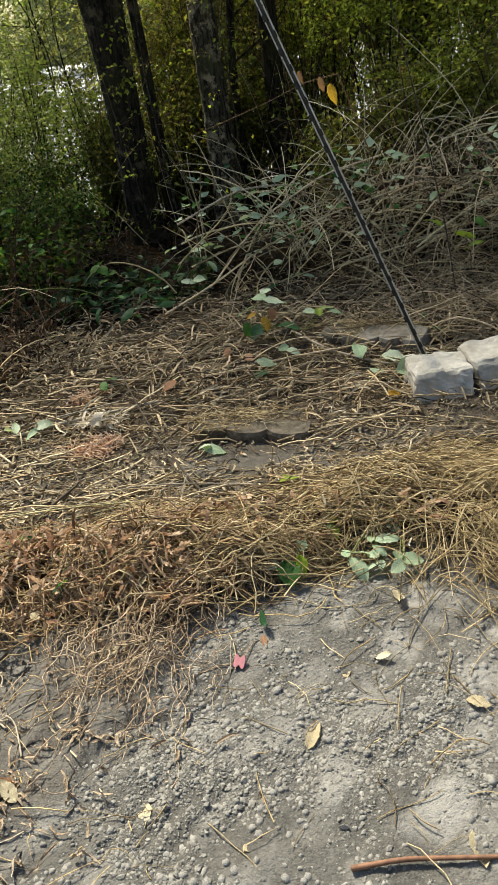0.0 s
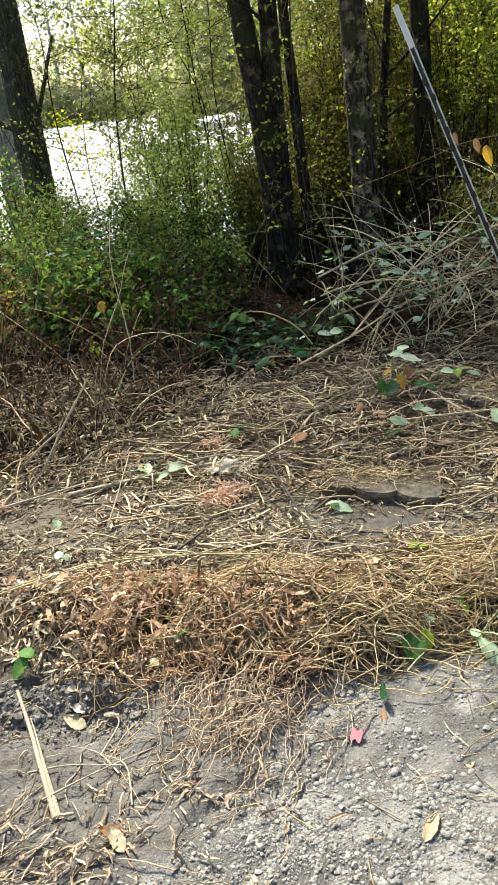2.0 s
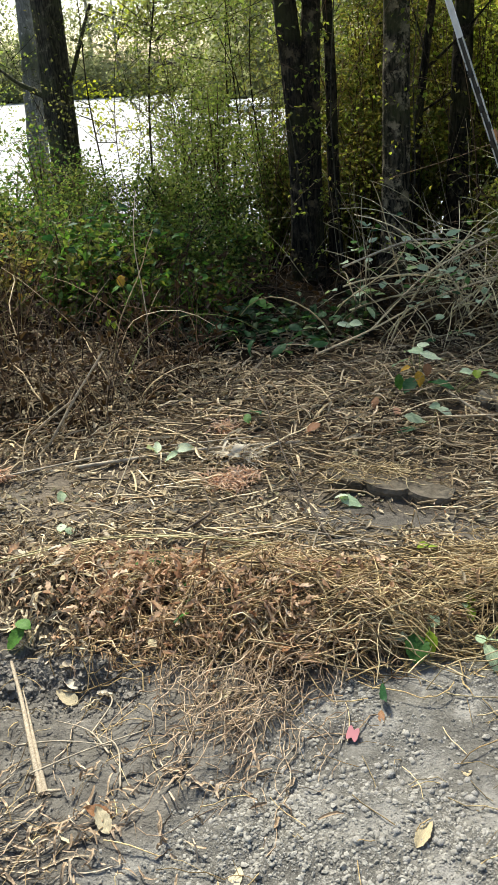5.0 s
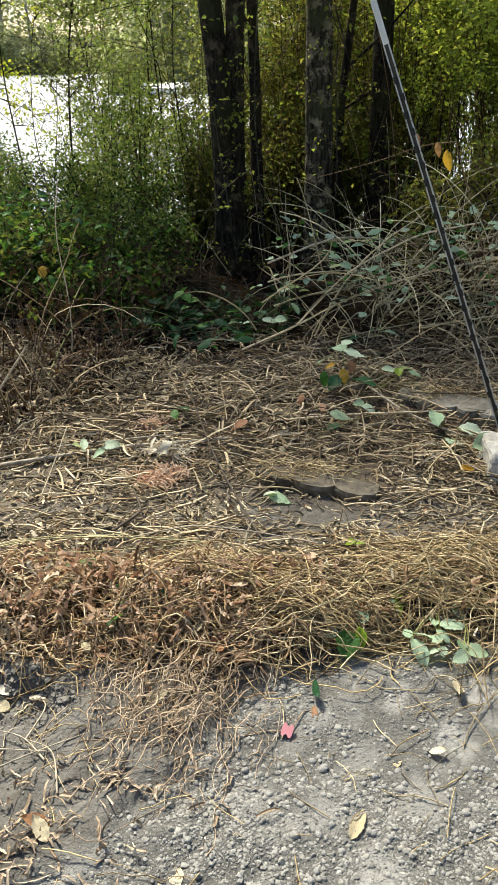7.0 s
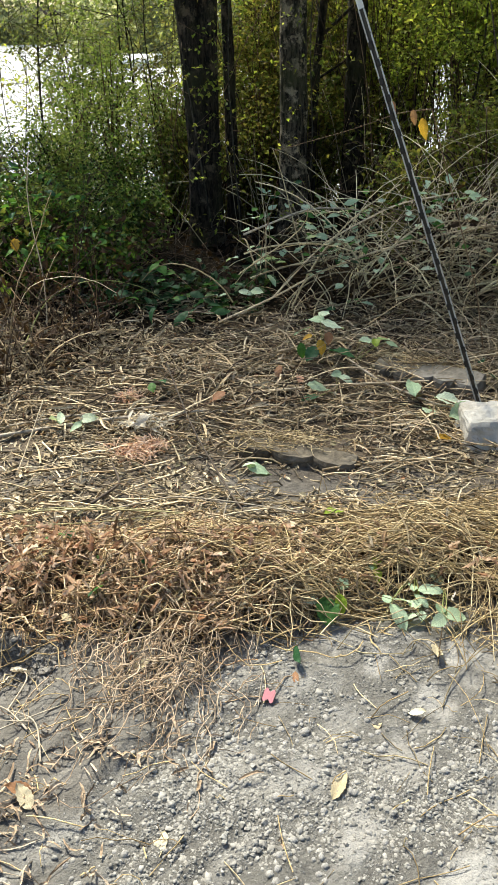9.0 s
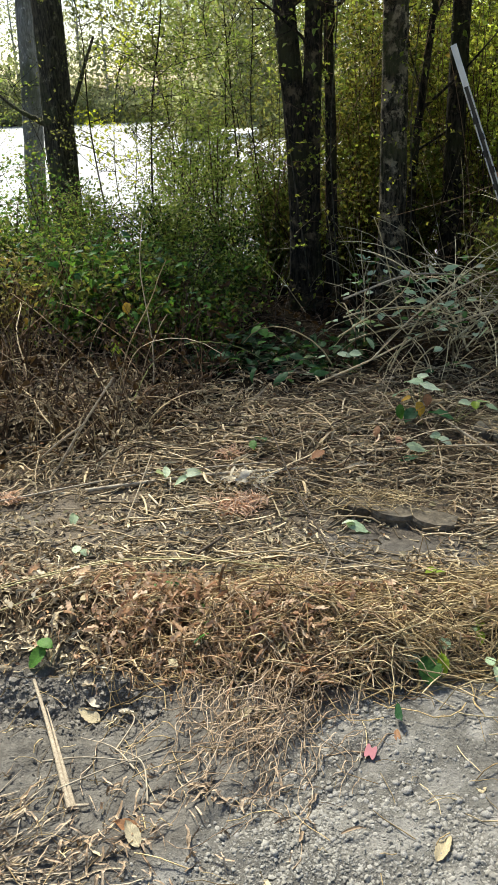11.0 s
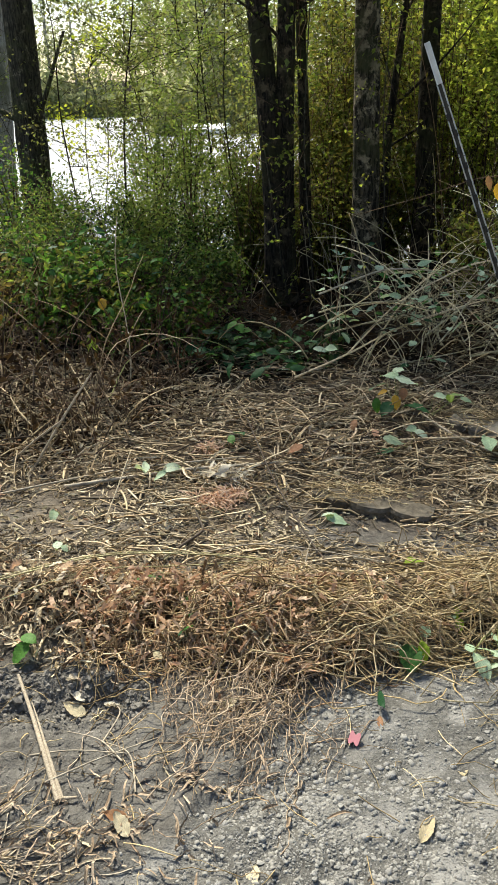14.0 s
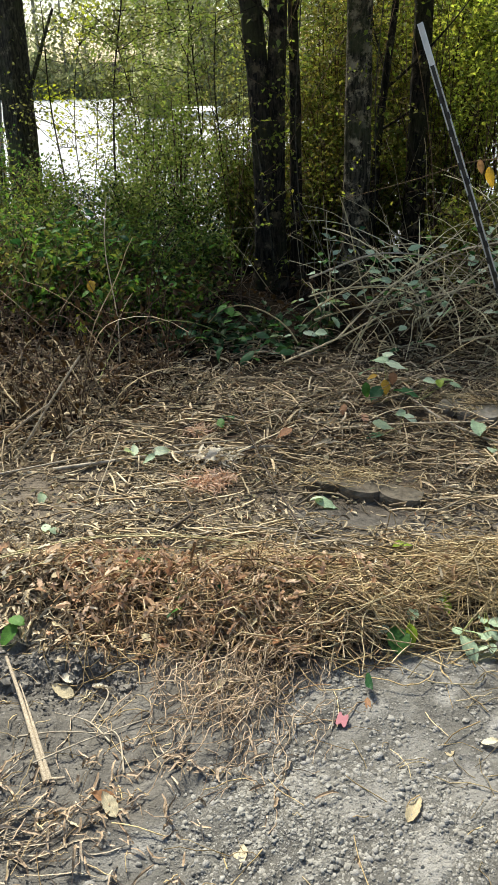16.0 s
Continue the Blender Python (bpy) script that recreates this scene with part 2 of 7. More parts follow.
FRESH_LEAF = leafy("bramble_leaf", [(0.06, 0.16, 0.03), (0.10, 0.22, 0.05), (0.05, 0.13, 0.035)], 0.35, 0.55, island=False)
MINT_LEAF = leafy("grey_green_leaf", [(0.42, 0.52, 0.38), (0.32, 0.44, 0.29), (0.52, 0.60, 0.47)], 0.3, 0.6, island=False)
SAGE_LEAF = leafy("sage_leaf", [(0.20, 0.29, 0.18), (0.28, 0.36, 0.25)], 0.3, 0.6, island=False)
DEEP_LEAF = leafy("dark_green_leaf", [(0.02, 0.07, 0.03), (0.035, 0.10, 0.04)], 0.3, 0.55, island=False)
LIME_LEAF = leafy("lime_leaf", [(0.30, 0.42, 0.05), (0.26, 0.36, 0.06)], 0.45, 0.4, island=False)
PINK_LEAF = leafy("pinkish_dead_leaf", [(0.50, 0.27, 0.20), (0.62, 0.40, 0.30), (0.40, 0.22, 0.15)], 0.3, 0.7, island=False)
GOLD_LEAF = leafy("golden_leaf", [(0.48, 0.27, 0.04), (0.55, 0.36, 0.07)], 0.5, 0.5, island=False)
RUST_LEAF = leafy("rust_leaf", [(0.25, 0.12, 0.065), (0.34, 0.19, 0.11)], 0.3, 0.6, island=False)
BARK = barky("dark_bark", (0.006, 0.0046, 0.003), (0.052, 0.040, 0.025), (0.05, 0.052, 0.02), 0.54, 2.6)
MOTTLED = barky("mottled_bark", (0.012, 0.0095, 0.006), (0.12, 0.098, 0.066), (0.075, 0.078, 0.032), 0.50, 3.5)
# Mossy bark, its tones raised to include the lake's glare over the trunk.
MOSSY_BARK = barky("mossy_bark", (0.03, 0.026, 0.018), (0.11, 0.096, 0.066), (0.11, 0.12, 0.05), 0.58)
GREY_BARK = barky("grey_bark", (0.22, 0.21, 0.195), (0.42, 0.41, 0.385), (0.14, 0.15, 0.10), 0.6)
PEBBLE = stony("pebble", (0.22, 0.216, 0.207), (0.37, 0.36, 0.343), 40, 0.75, 0.002)
CONCRETE = stony("weathered_concrete", (0.44, 0.415, 0.365), (0.68, 0.645, 0.575), 35, 0.92, 0.006)
GREY_SLAB = stony("grey_slab", (0.11, 0.097, 0.078), (0.30, 0.27, 0.22), 34, 0.95, 0.005)
MOSSY_CONCRETE = stony("dirty_concrete", (0.06, 0.05, 0.036), (0.22, 0.185, 0.135), 34, 0.95, 0.008)


def stone_bits(name, colours):
    m, nodes, links, bsdf = material(name)
    r = ramp(nodes, [(n / (len(colours) - 1), c) for n, c in enumerate(colours)])
    links.new(nodes.new("ShaderNodeNewGeometry").outputs["Random Per Island"], r.inputs[0])
    n = noise_node(nodes, links, 160, 4)
    dust = ramp(nodes, [(0.35, (0.75, 0.74, 0.72)), (0.6, (1.2, 1.19, 1.16))])
    links.new(n.outputs[0], dust.inputs[0])
    links.new(mixed(nodes, links, 1.0, r.outputs[0], dust.outputs[0], "MULTIPLY"), bsdf.inputs["Base Color"])
    bsdf.inputs["Roughness"].default_value = 0.85
    bump(nodes, links, n.outputs[0], 0.3, 0.001, bsdf)
    return m


GRAVEL = stone_bits("gravel", [(0.19, 0.183, 0.168), (0.255, 0.246, 0.226), (0.215, 0.206, 0.188), (0.29, 0.28, 0.258), (0.15, 0.143, 0.13), (0.25, 0.238, 0.214)])
CLOD = stone_bits("soil_clod", [(0.12, 0.11, 0.097), (0.195, 0.18, 0.16), (0.145, 0.133, 0.118), (0.17, 0.156, 0.138)])


def ground_material():
    m, nodes, links, bsdf = material("ground")

    def zone(name):
        a = nodes.new("ShaderNodeAttribute")
        a.attribute_name = name
        return a.outputs["Fac"]

    big, mid, fine = noise_node(nodes, links, 2.3, 5), noise_node(nodes, links, 17, 6, 0.7), noise_node(nodes, links, 130, 6, 0.75)
    soil = ramp(nodes, [(0.3, (0.06, 0.0455, 0.033)), (0.55, (0.155, 0.122, 0.088)), (0.75, (0.26, 0.212, 0.16))])
    links.new(mid.outputs[0], soil.inputs[0])
    dusty = ramp(nodes, [(0.3, (0.097, 0.09, 0.08)), (0.7, (0.207, 0.194, 0.174))])
    links.new(mid.outputs[0], dusty.inputs[0])
    road = ramp(nodes, [(0.3, (0.10, 0.094, 0.083)), (0.55, (0.165, 0.157, 0.142)), (0.75, (0.245, 0.234, 0.213))])
    links.new(fine.outputs[0], road.inputs[0])
    # Mulch tones darkened to carry the shade between the litter pieces.
    mulch = ramp(nodes, [(0.3, (0.022, 0.0165, 0.011)), (0.6, (0.075, 0.056, 0.037)), (0.8, (0.17, 0.128, 0.084))])
    links.new(fine.outputs[0], mulch.inputs[0])
    # Near-black ramp: shade under trees and thicket put into the ground colour.
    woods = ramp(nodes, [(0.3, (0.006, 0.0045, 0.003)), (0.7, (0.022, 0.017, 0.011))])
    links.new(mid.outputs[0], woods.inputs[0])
    colour = mixed(nodes, links, zone("dust"), soil.outputs[0], dusty.outputs[0])
    colour = mixed(nodes, links, zone("litter"), colour, mulch.outputs[0])
    settled = noise_node(nodes, links, 8.5, 3)
    powder = ramp(nodes, [(0.52, (0, 0, 0)), (0.66, (0.6, 0.6, 0.6))])
    links.new(settled.outputs[0], powder.inputs[0])
    road = mixed(nodes, links, powder.outputs[0], road.outputs[0], (0.315, 0.302, 0.275))
    road = mixed(nodes, links, zone("powder"), road, (0.385, 0.37, 0.342))
    colour = mixed(nodes, links, zone("gravel"), colour, road)
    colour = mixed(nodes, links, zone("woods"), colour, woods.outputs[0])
    tone = ramp(nodes, [(0.3, (0.8, 0.8, 0.8)), (0.7, (1.15, 1.15, 1.15))])
    links.new(big.outputs[0], tone.inputs[0])
    links.new(mixed(nodes, links, 1.0, colour, tone.outputs[0], "MULTIPLY"), bsdf.inputs["Base Color"])
    bsdf.inputs["Roughness"].default_value = 1.0
    bsdf.inputs["Specular IOR Level"].default_value = 0.03
    crumb = noise_node(nodes, links, 48, 5, 0.7)
    sum_up = nodes.new("ShaderNodeMath")
    sum_up.operation = "MULTIPLY_ADD"
    sum_up.inputs[1].default_value = 2.2
    links.new(crumb.outputs[0], sum_up.inputs[0])
    links.new(fine.outputs[0], sum_up.inputs[2])
    bump(nodes, links, sum_up.outputs[0], 0.9, 0.007, bsdf)
    return m


def water_material():
    m, nodes, links, bsdf = material("lake_water")
    # Pale body colour adds the white glare that the reflection alone lacks.
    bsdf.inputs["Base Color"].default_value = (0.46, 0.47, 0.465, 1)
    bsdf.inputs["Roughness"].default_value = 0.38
    bsdf.inputs["IOR"].default_value = 1.33
    n = noise_node(nodes, links, 2.4, 5, 0.6)
    bump(nodes, links, n.outputs[0], 1.0, 0.4, bsdf)
    return m


# ---- mesh helpers ----
rng = np.random.default_rng(7)


def mesh_of(name, verts, faces, smooth=True):
    """A mesh from an array of places and an array of faces that all have the same number of corners."""
    me = bpy.data.meshes.new(name)
    verts, faces = np.asarray(verts, np.float32), np.asarray(faces, np.int32)
    me.vertices.add(len(verts))
    me.vertices.foreach_set("co", verts.ravel())
    me.loops.add(faces.size)
    me.loops.foreach_set("vertex_index", faces.ravel())
    me.polygons.add(len(faces))
    me.polygons.foreach_set("loop_start", np.arange(0, faces.size, faces.shape[1], dtype=np.int32))
    me.polygons.foreach_set("use_smooth", np.full(len(faces), smooth))
    me.update(calc_edges=True)
    return me


def thing(name, label="", category="", group="", kind="", at=None):
    ob = tagged(new(name), label, category, group, kind)
    if at is not None:
        ob.matrix_world = at
    return ob


def fix(ob, mat, parent=None, label=""):
    ob.data.materials.append(mat)
    ob.parent = parent
    return tagged(ob, label)


def part(name, bm, mat, parent, label="", smooth=False):
    me = bpy.data.meshes.new(name)
    bm.to_mesh(me)
    bm.free()
    for p in me.polygons:
        p.use_smooth = smooth
    return fix(new(name, me), mat, parent, label)


def npart(name, data, mat, parent, label="", smooth=True):
    return fix(new(name, mesh_of(name, *data, smooth=smooth)), mat, parent, label)


def joined(*pieces):
    verts, faces, n = [], [], 0
    for v, f in pieces:
        verts.append(v)
        faces.append(f + n)
        n += len(v)
    return np.concatenate(verts), np.concatenate(faces)


def unit(v):
    return v / np.maximum(np.linalg.norm(v, axis=-1, keepdims=True), 1e-9)


def tubes(paths, radii, sides=3):
    """Tubes along N paths of K places each."""
    paths = np.asarray(paths, float)
    n, k, _ = paths.shape
    radii = np.broadcast_to(np.asarray(radii, float), (n, k))
    along = unit(np.gradient(paths, axis=1))
    a = unit(np.cross(along, (0.62, 0.77, 0.13)))
    b = np.cross(along, a)
    turn = np.arange(sides) * 2 * np.pi / sides
    ring = np.cos(turn)[:, None] * a[:, :, None, :] + np.sin(turn)[:, None] * b[:, :, None, :]
    verts = (paths[:, :, None, :] + radii[:, :, None, None] * ring).reshape(-1, 3)
    i, j, s = np.meshgrid(np.arange(n), np.arange(k - 1), np.arange(sides), indexing="ij")
    at = lambda jj, ss: (i * k + jj) * sides + ss % sides  # noqa: E731
    faces = np.stack([at(j, s), at(j, s + 1), at(j + 1, s + 1), at(j + 1, s)], -1).reshape(-1, 4)
    return verts, faces


def blades(paths, widths, roll, twist):
    """Dry flat blades along N paths: creased down the middle, tapered at both ends, twisting as they go."""
    n, k, _ = paths.shape
    along = unit(np.gradient(paths, axis=1))
    a = unit(np.cross(along, (0.03, 0.05, 1.0)))
    b = np.cross(a, along)
    s = np.linspace(0, 1, k)[None]
    turn = (roll[:, None] + twist[:, None] * s)[..., None]
    side = np.cos(turn) * a + np.sin(turn) * b
    half = (widths[:, None] * np.sin(np.pi * (0.13 + 0.8 * s)) ** 0.7 / 2)[..., None]
    crease = np.cross(along, side) * half * 0.5
    verts = np.stack([paths - side * half, paths + crease, paths + side * half], 2).reshape(-1, 3)
    i, j, c = np.meshgrid(np.arange(n), np.arange(k - 1), np.arange(2), indexing="ij")
    v = (i * k + j) * 3 + c
    return verts, np.stack([v, v + 1, v + 4, v + 3], -1).reshape(-1, 4)


def leaves(places, ways, ups, lengths, widths, fold=0.25, droop=0.15):
    """N small leaves: base, two sides, a sunk midrib and a drooping tip each."""
    ways = unit(ways)
    side = unit(np.cross(ways, ups))
    up = np.cross(side, ways)
    lengths, widths = np.asarray(lengths)[:, None], np.asarray(widths)[:, None]
    at = lambda s, w: places + ways * lengths * s + side * widths * w + up * (widths * fold * abs(w) * 2 - lengths * droop * s * s)  # noqa: E731
    v = np.stack([places, at(0.26, -0.4), at(0.26, 0.4), at(0.62, -0.42), at(0.62, 0.42), at(1.0, 0.0), at(0.45, 0.0)], 1)
    n = np.arange(len(places))[:, None] * 7
    faces = (n[:, None, :] + np.array([[0, 6, 1], [0, 2, 6], [1, 6, 3], [2, 4, 6], [3, 6, 5], [6, 4, 5]])[None]).reshape(-1, 3)
    return v.reshape(-1, 3), faces


def leaflets(places, ways, ups, lengths, widths):
    """N small leaves seen from afar: two halves folded along the midrib."""
    ways = unit(ways)
    side = unit(np.cross(ways, ups))
    up = np.cross(side, ways)
    lengths, widths = np.asarray(lengths)[:, None], np.asarray(widths)[:, None]
    wing = places + ways * lengths * 0.45 + up * widths * 0.18
    v = np.stack([places, wing - side * widths * 0.5, wing + side * widths * 0.5, places + ways * lengths - up * lengths * 0.12], 1)
    n = np.arange(len(places))[:, None] * 4
    return v.reshape(-1, 3), (n[:, None, :] + np.array([[0, 3, 1], [0, 2, 3]])[None]).reshape(-1, 3)


def scattered(n):
    return unit(rng.normal(size=(n, 3)))


def lumps(places, sizes, rough=0.25, fine=True, flat=0.7, jag=0.0):
    """N rounded stones of uneven shape, half sunk where they lie."""
    if fine:
        bm = bmesh.new()
        bmesh.ops.create_icosphere(bm, subdivisions=1, radius=1)
        base = np.array([v.co[:] for v in bm.verts])
        faces = np.array([[v.index for v in f.verts] for f in bm.faces])
        bm.free()
    else:
        base = np.array(((1, 0, 0), (0, 1, 0), (-1, 0, 0), (0, -1, 0), (0, 0, 1), (0, 0, -1)), float)
        faces = np.array(((0, 1, 4), (1, 2, 4), (2, 3, 4), (3, 0, 4), (1, 0, 5), (2, 1, 5), (3, 2, 5), (0, 3, 5)))
    n, k = len(places), len(base)
    knobs = unit(rng.normal(size=(n, 5, 3)))
    dot = np.einsum("kc,njc->nkj", base, knobs)
    swell = 1 + rough * (np.maximum(dot, 0) ** 2 * rng.uniform(-1, 1, (n, 1, 5))).sum(-1)
    shape = base[None] * swell[:, :, None] * np.stack([rng.uniform(0.8, 1.35, n), rng.uniform(0.75, 1.1, n), rng.uniform(flat * 0.75, flat * 1.2, n)], -1)[:, None]
    if jag:
        shape = shape * rng.uniform(1 - jag, 1 + jag, (n, k, 1))
    turn = rng.uniform(0, 2 * np.pi, n)
    c, s = np.cos(turn)[:, None], np.sin(turn)[:, None]
    shape = np.stack([c * shape[..., 0] - s * shape[..., 1], s * shape[..., 0] + c * shape[..., 1], shape[..., 2]], -1)
    verts = places[:, None] + shape * np.asarray(sizes)[:, None, None]
    return verts.reshape(-1, 3), (np.arange(n)[:, None, None] * k + faces[None]).reshape(-1, 3)


# ---- the lie of the land ----
def vnoise(x, y, seed=0):
    xi, yi = np.floor(x).astype(np.int64), np.floor(y).astype(np.int64)
    u, v = x - xi, y - yi
    u, v = u * u * (3 - 2 * u), v * v * (3 - 2 * v)

    def at(a, b):
        n = (a * 374761393 + b * 668265263 + seed * 97463477) & 0xFFFFFFFF
        n = ((n ^ (n >> 13)) * 1274126177) & 0xFFFFFFFF
        return ((n ^ (n >> 16)) & 0xFFFF) / 65535.0

    return (at(xi, yi) * (1 - u) + at(xi + 1, yi) * u) * (1 - v) + (at(xi, yi + 1) * (1 - u) + at(xi + 1, yi + 1) * u) * v


def fbm(x, y, octaves=4, seed=0):
    total, size = 0.0, 0.5
    for n in range(octaves):
        total = total + size * (vnoise(x * 2**n, y * 2**n, seed + n) - 0.5)
        size /= 2
    return total


def sstep(a, b, v):
    s = np.clip((v - a) / (b - a), 0, 1)
    return s * s * (3 - 2 * s)


EDGE_X = (-3.0, -0.9, -0.52, -0.4, -0.25, -0.1, 0.16, 0.3, 0.47, 0.8, 3.0)
EDGE_Y = (0.5, 0.72, 1.0, 1.18, 1.46, 1.6, 1.74, 1.76, 1.58, 1.5, 1.45)


def gravel_zone(x, y):
    return sstep(0.05, -0.05, y - np.interp(x, EDGE_X, EDGE_Y) + 0.12 * fbm(x * 7, y * 7, 3, 11))


def dirt_cut(x, y):
    """The dug-out patch of bare dusty earth beside the road, with a small ragged bank behind it."""
    return sstep(-0.60, -0.74, x + 0.16 * fbm(x * 5, y * 5, 3, 21)) * sstep(1.54, 1.36, y + 0.30 * fbm(x * 6, y * 6, 4, 31)) * sstep(-4.5, -3.5, x)


def bank_face(x, y):
    """The steep little step at the back of the dug-out patch."""
    edge = np.interp(x, (-2.4, -1.6, -1.15, -0.95, -0.8, -0.66), (1.40, 1.38, 1.385, 1.42, 1.42, 1.40)) + 0.10 * fbm(x * 9, y * 9, 3, 221) + 0.06 * fbm(x * 31, y * 31, 2, 223)
    return sstep(0.035, -0.035, y - edge) * sstep(-0.60, -0.72, x) * sstep(-3.4, -2.6, x), y - edge


def straw_zone(x, y):
    """The bank of dry stalks raked along the edge of the road."""
    mid = np.interp(x, (-2.5, -1.2, -0.8, -0.4, 0.1, 0.5, 1.2), (1.72, 1.74, 1.70, 1.73, 1.87, 1.90, 1.88))
    half = np.interp(x, (-2.5, -1.2, -0.8, -0.4, 0.1, 0.5, 1.2), (0.16, 0.2, 0.24, 0.23, 0.20, 0.28, 0.32))
    return np.exp(-(((y - mid) / half) ** 2) * 1.2)


def powder_zone(x, y):
    """Pale dust pressed flat by tyre blocks, more of it away from the bank."""
    u, v = x * 0.85 - y * 0.53, x * 0.53 + y * 0.85
    blocks = sstep(-0.1, 0.6, np.sin(u * 2 * np.pi / 0.17 + 9 * fbm(x * 3, y * 3, 3, 301))) * sstep(-0.5, 0.4, np.sin(v * 2 * np.pi / 0.21 + 9 * fbm(x * 3, y * 3, 3, 311)))
    here = sstep(-2.1, -1.8, x) * sstep(1.05, 0.8, x) * sstep(0.6, 0.8, y)
    return 0.3 * (1 - here) + here * np.clip(blocks * (0.25 + 0.75 * sstep(-0.35, 0.3, x)) * np.clip(0.7 + 2 * fbm(x * 4, y * 4, 3, 321), 0, 1) + 0.45 * sstep(0.25, 0.7, x + 0.3 * fbm(x * 5, y * 5, 3, 331)), 0, 1)


def thicket_foot(x):
    """Where the dead brambles begin, going away from the road."""
    return np.interp(x, (-4.0, -2.2, -1.6, -1.4, -1.25, -1.0, -0.8), (2.55, 2.6, 2.72, 2.9, 3.15, 3.5, 3.9)) + 0.25 * fbm(x * 4, x * 0 + 3, 2, 201)


def shore_drop(x, y):
    return sstep(6.0, 10.5, y - 3.0 * sstep(-0.8, 1.5, x))


def height(x, y):
    x, y = np.asarray(x, float), np.asarray(y, float)
    g, d = gravel_zone(x, y), dirt_cut(x, y)
    near = sstep(14, 8, y)
    z = near * (0.06 * fbm(x * 1.7, y * 1.7, 4, 1) + 0.022 * fbm(x * 15, y * 15, 3, 5))
    z = z + near * (0.045 * sstep(2.45, 2.0, y) - 0.025 * sstep(2.2, 2.6, y) - 0.012 * np.exp(-(((x + 0.1) / 0.3) ** 2 + ((y - 2.38) / 0.15) ** 2))) - 0.012 * g - 0.02 * d + d * (0.035 * fbm(x * 11, y * 11, 4, 41) + 0.05 * np.abs(fbm(x * 26, y * 26, 4, 43))) + g * 0.012 * fbm(x * 9, y * 9, 4, 47)
    face, off = bank_face(x, y)
    z = z - near * face * (0.030 - 0.022 * sstep(-0.02, -0.2, off) + 0.016 * fbm(x * 14, y * 14, 3, 225)) + near * 0.024 * fbm(x * 26, y * 26, 3, 227) * np.exp(-((off / 0.05) ** 2)) * sstep(-0.58, -0.70, x) * sstep(-3.4, -2.6, x)
    rut = np.clip(np.exp(-(((y - 1.28 - 0.3 * x) / 0.10) ** 2)) + np.exp(-(((y - 1.02 - 0.3 * x) / 0.08) ** 2)), 0, 1) * g
    z = z + rut * 0.007 * np.clip(0.5 + 2.5 * fbm(x * 3.5, y * 3.5, 3, 19), 0, 1) * np.sin((x * 0.85 - y * 0.6) * 2 * np.pi / 0.06 + 3 * fbm(x * 6, y * 6, 2, 17)) - 0.008 * rut
    z = z + 0.035 * straw_zone(x, y) * (1 - g) * (1 - d) * sstep(-4, -2.5, x) * sstep(4, 2, x)
    z = z + 0.10 * sstep(-1.5, -2.4, x) * sstep(2.8, 4.0, y) * near
    z = z + 0.20 * sstep(-0.1, 1.2, x) * sstep(3.9, 5.2, y) * near
    z = z - 2.75 * shore_drop(x, y)
    far_shore = 56 + 32 * sstep(-17, -26, x)
    z = z + 3.0 * sstep(far_shore - 2, far_shore + 40, y) + 1.1 * sstep(far_shore - 2, far_shore + 2, y)
    return z


def graded(low, high, step, first, last, growth=1.13):
    out = list(np.arange(low, high, step))
    for end, way in ((first, -1), (last, 1)):
        s, v = step, out[0] if way < 0 else out[-1]
        while abs(v - end) > s:
            s *= growth
            v = v + way * s
            out = [v] + out if way < 0 else out + [v]
            if (v - end) * way > 0:
                break
    return np.array(out)


def build_ground():
    xs, ys = graded(-2.2, 1.1, 0.014, -900, 900), graded(0.7, 3.2, 0.013, -500, 2500, 1.09)
    x, y = np.meshgrid(xs, ys)
    z = height(x, y)
    nx, ny = len(xs), len(ys)
    i, j = np.meshgrid(np.arange(nx - 1), np.arange(ny - 1))
    a = j * nx + i
    me = mesh_of("ground", np.stack([x, y, z], -1).reshape(-1, 3), np.stack([a, a + 1, a + nx + 1, a + nx], -1).reshape(-1, 4))
    g, d = gravel_zone(x, y), dirt_cut(x, y)
    # Mask of the ground darkened as shade, under trees and dead brambles.
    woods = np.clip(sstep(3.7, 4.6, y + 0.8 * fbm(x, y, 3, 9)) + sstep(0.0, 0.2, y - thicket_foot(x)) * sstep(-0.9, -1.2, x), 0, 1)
    bare = np.exp(-(((x + 0.1) / 0.28) ** 2 + ((y - 2.36) / 0.17) ** 2))
    litter = np.clip(straw_zone(x, y) * 1.2 + sstep(2.5, 3.1, y) * 0.8 + 0.9 * fbm(x * 5, y * 5, 4, 3) - bare, 0, 1)
    dust = np.clip(d + 1.2 * sstep(1.6, 1.4, y) + 0.45 * sstep(2.9, 2.2, y) + fbm(x * 3, y * 3, 4, 13) + 0.4 * bare, 0, 1)
    # More of that painted shade in the hollow before the trunks.
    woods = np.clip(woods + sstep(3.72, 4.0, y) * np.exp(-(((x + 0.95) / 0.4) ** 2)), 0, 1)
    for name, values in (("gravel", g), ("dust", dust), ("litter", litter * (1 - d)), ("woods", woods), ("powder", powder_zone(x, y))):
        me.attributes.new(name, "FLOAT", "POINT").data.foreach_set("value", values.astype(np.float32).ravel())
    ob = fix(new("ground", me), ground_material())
    return tagged(ob, "grey gravel road edge and bare brown earth sloping to a lake", "ground", kind="structure")


ground = build_ground()


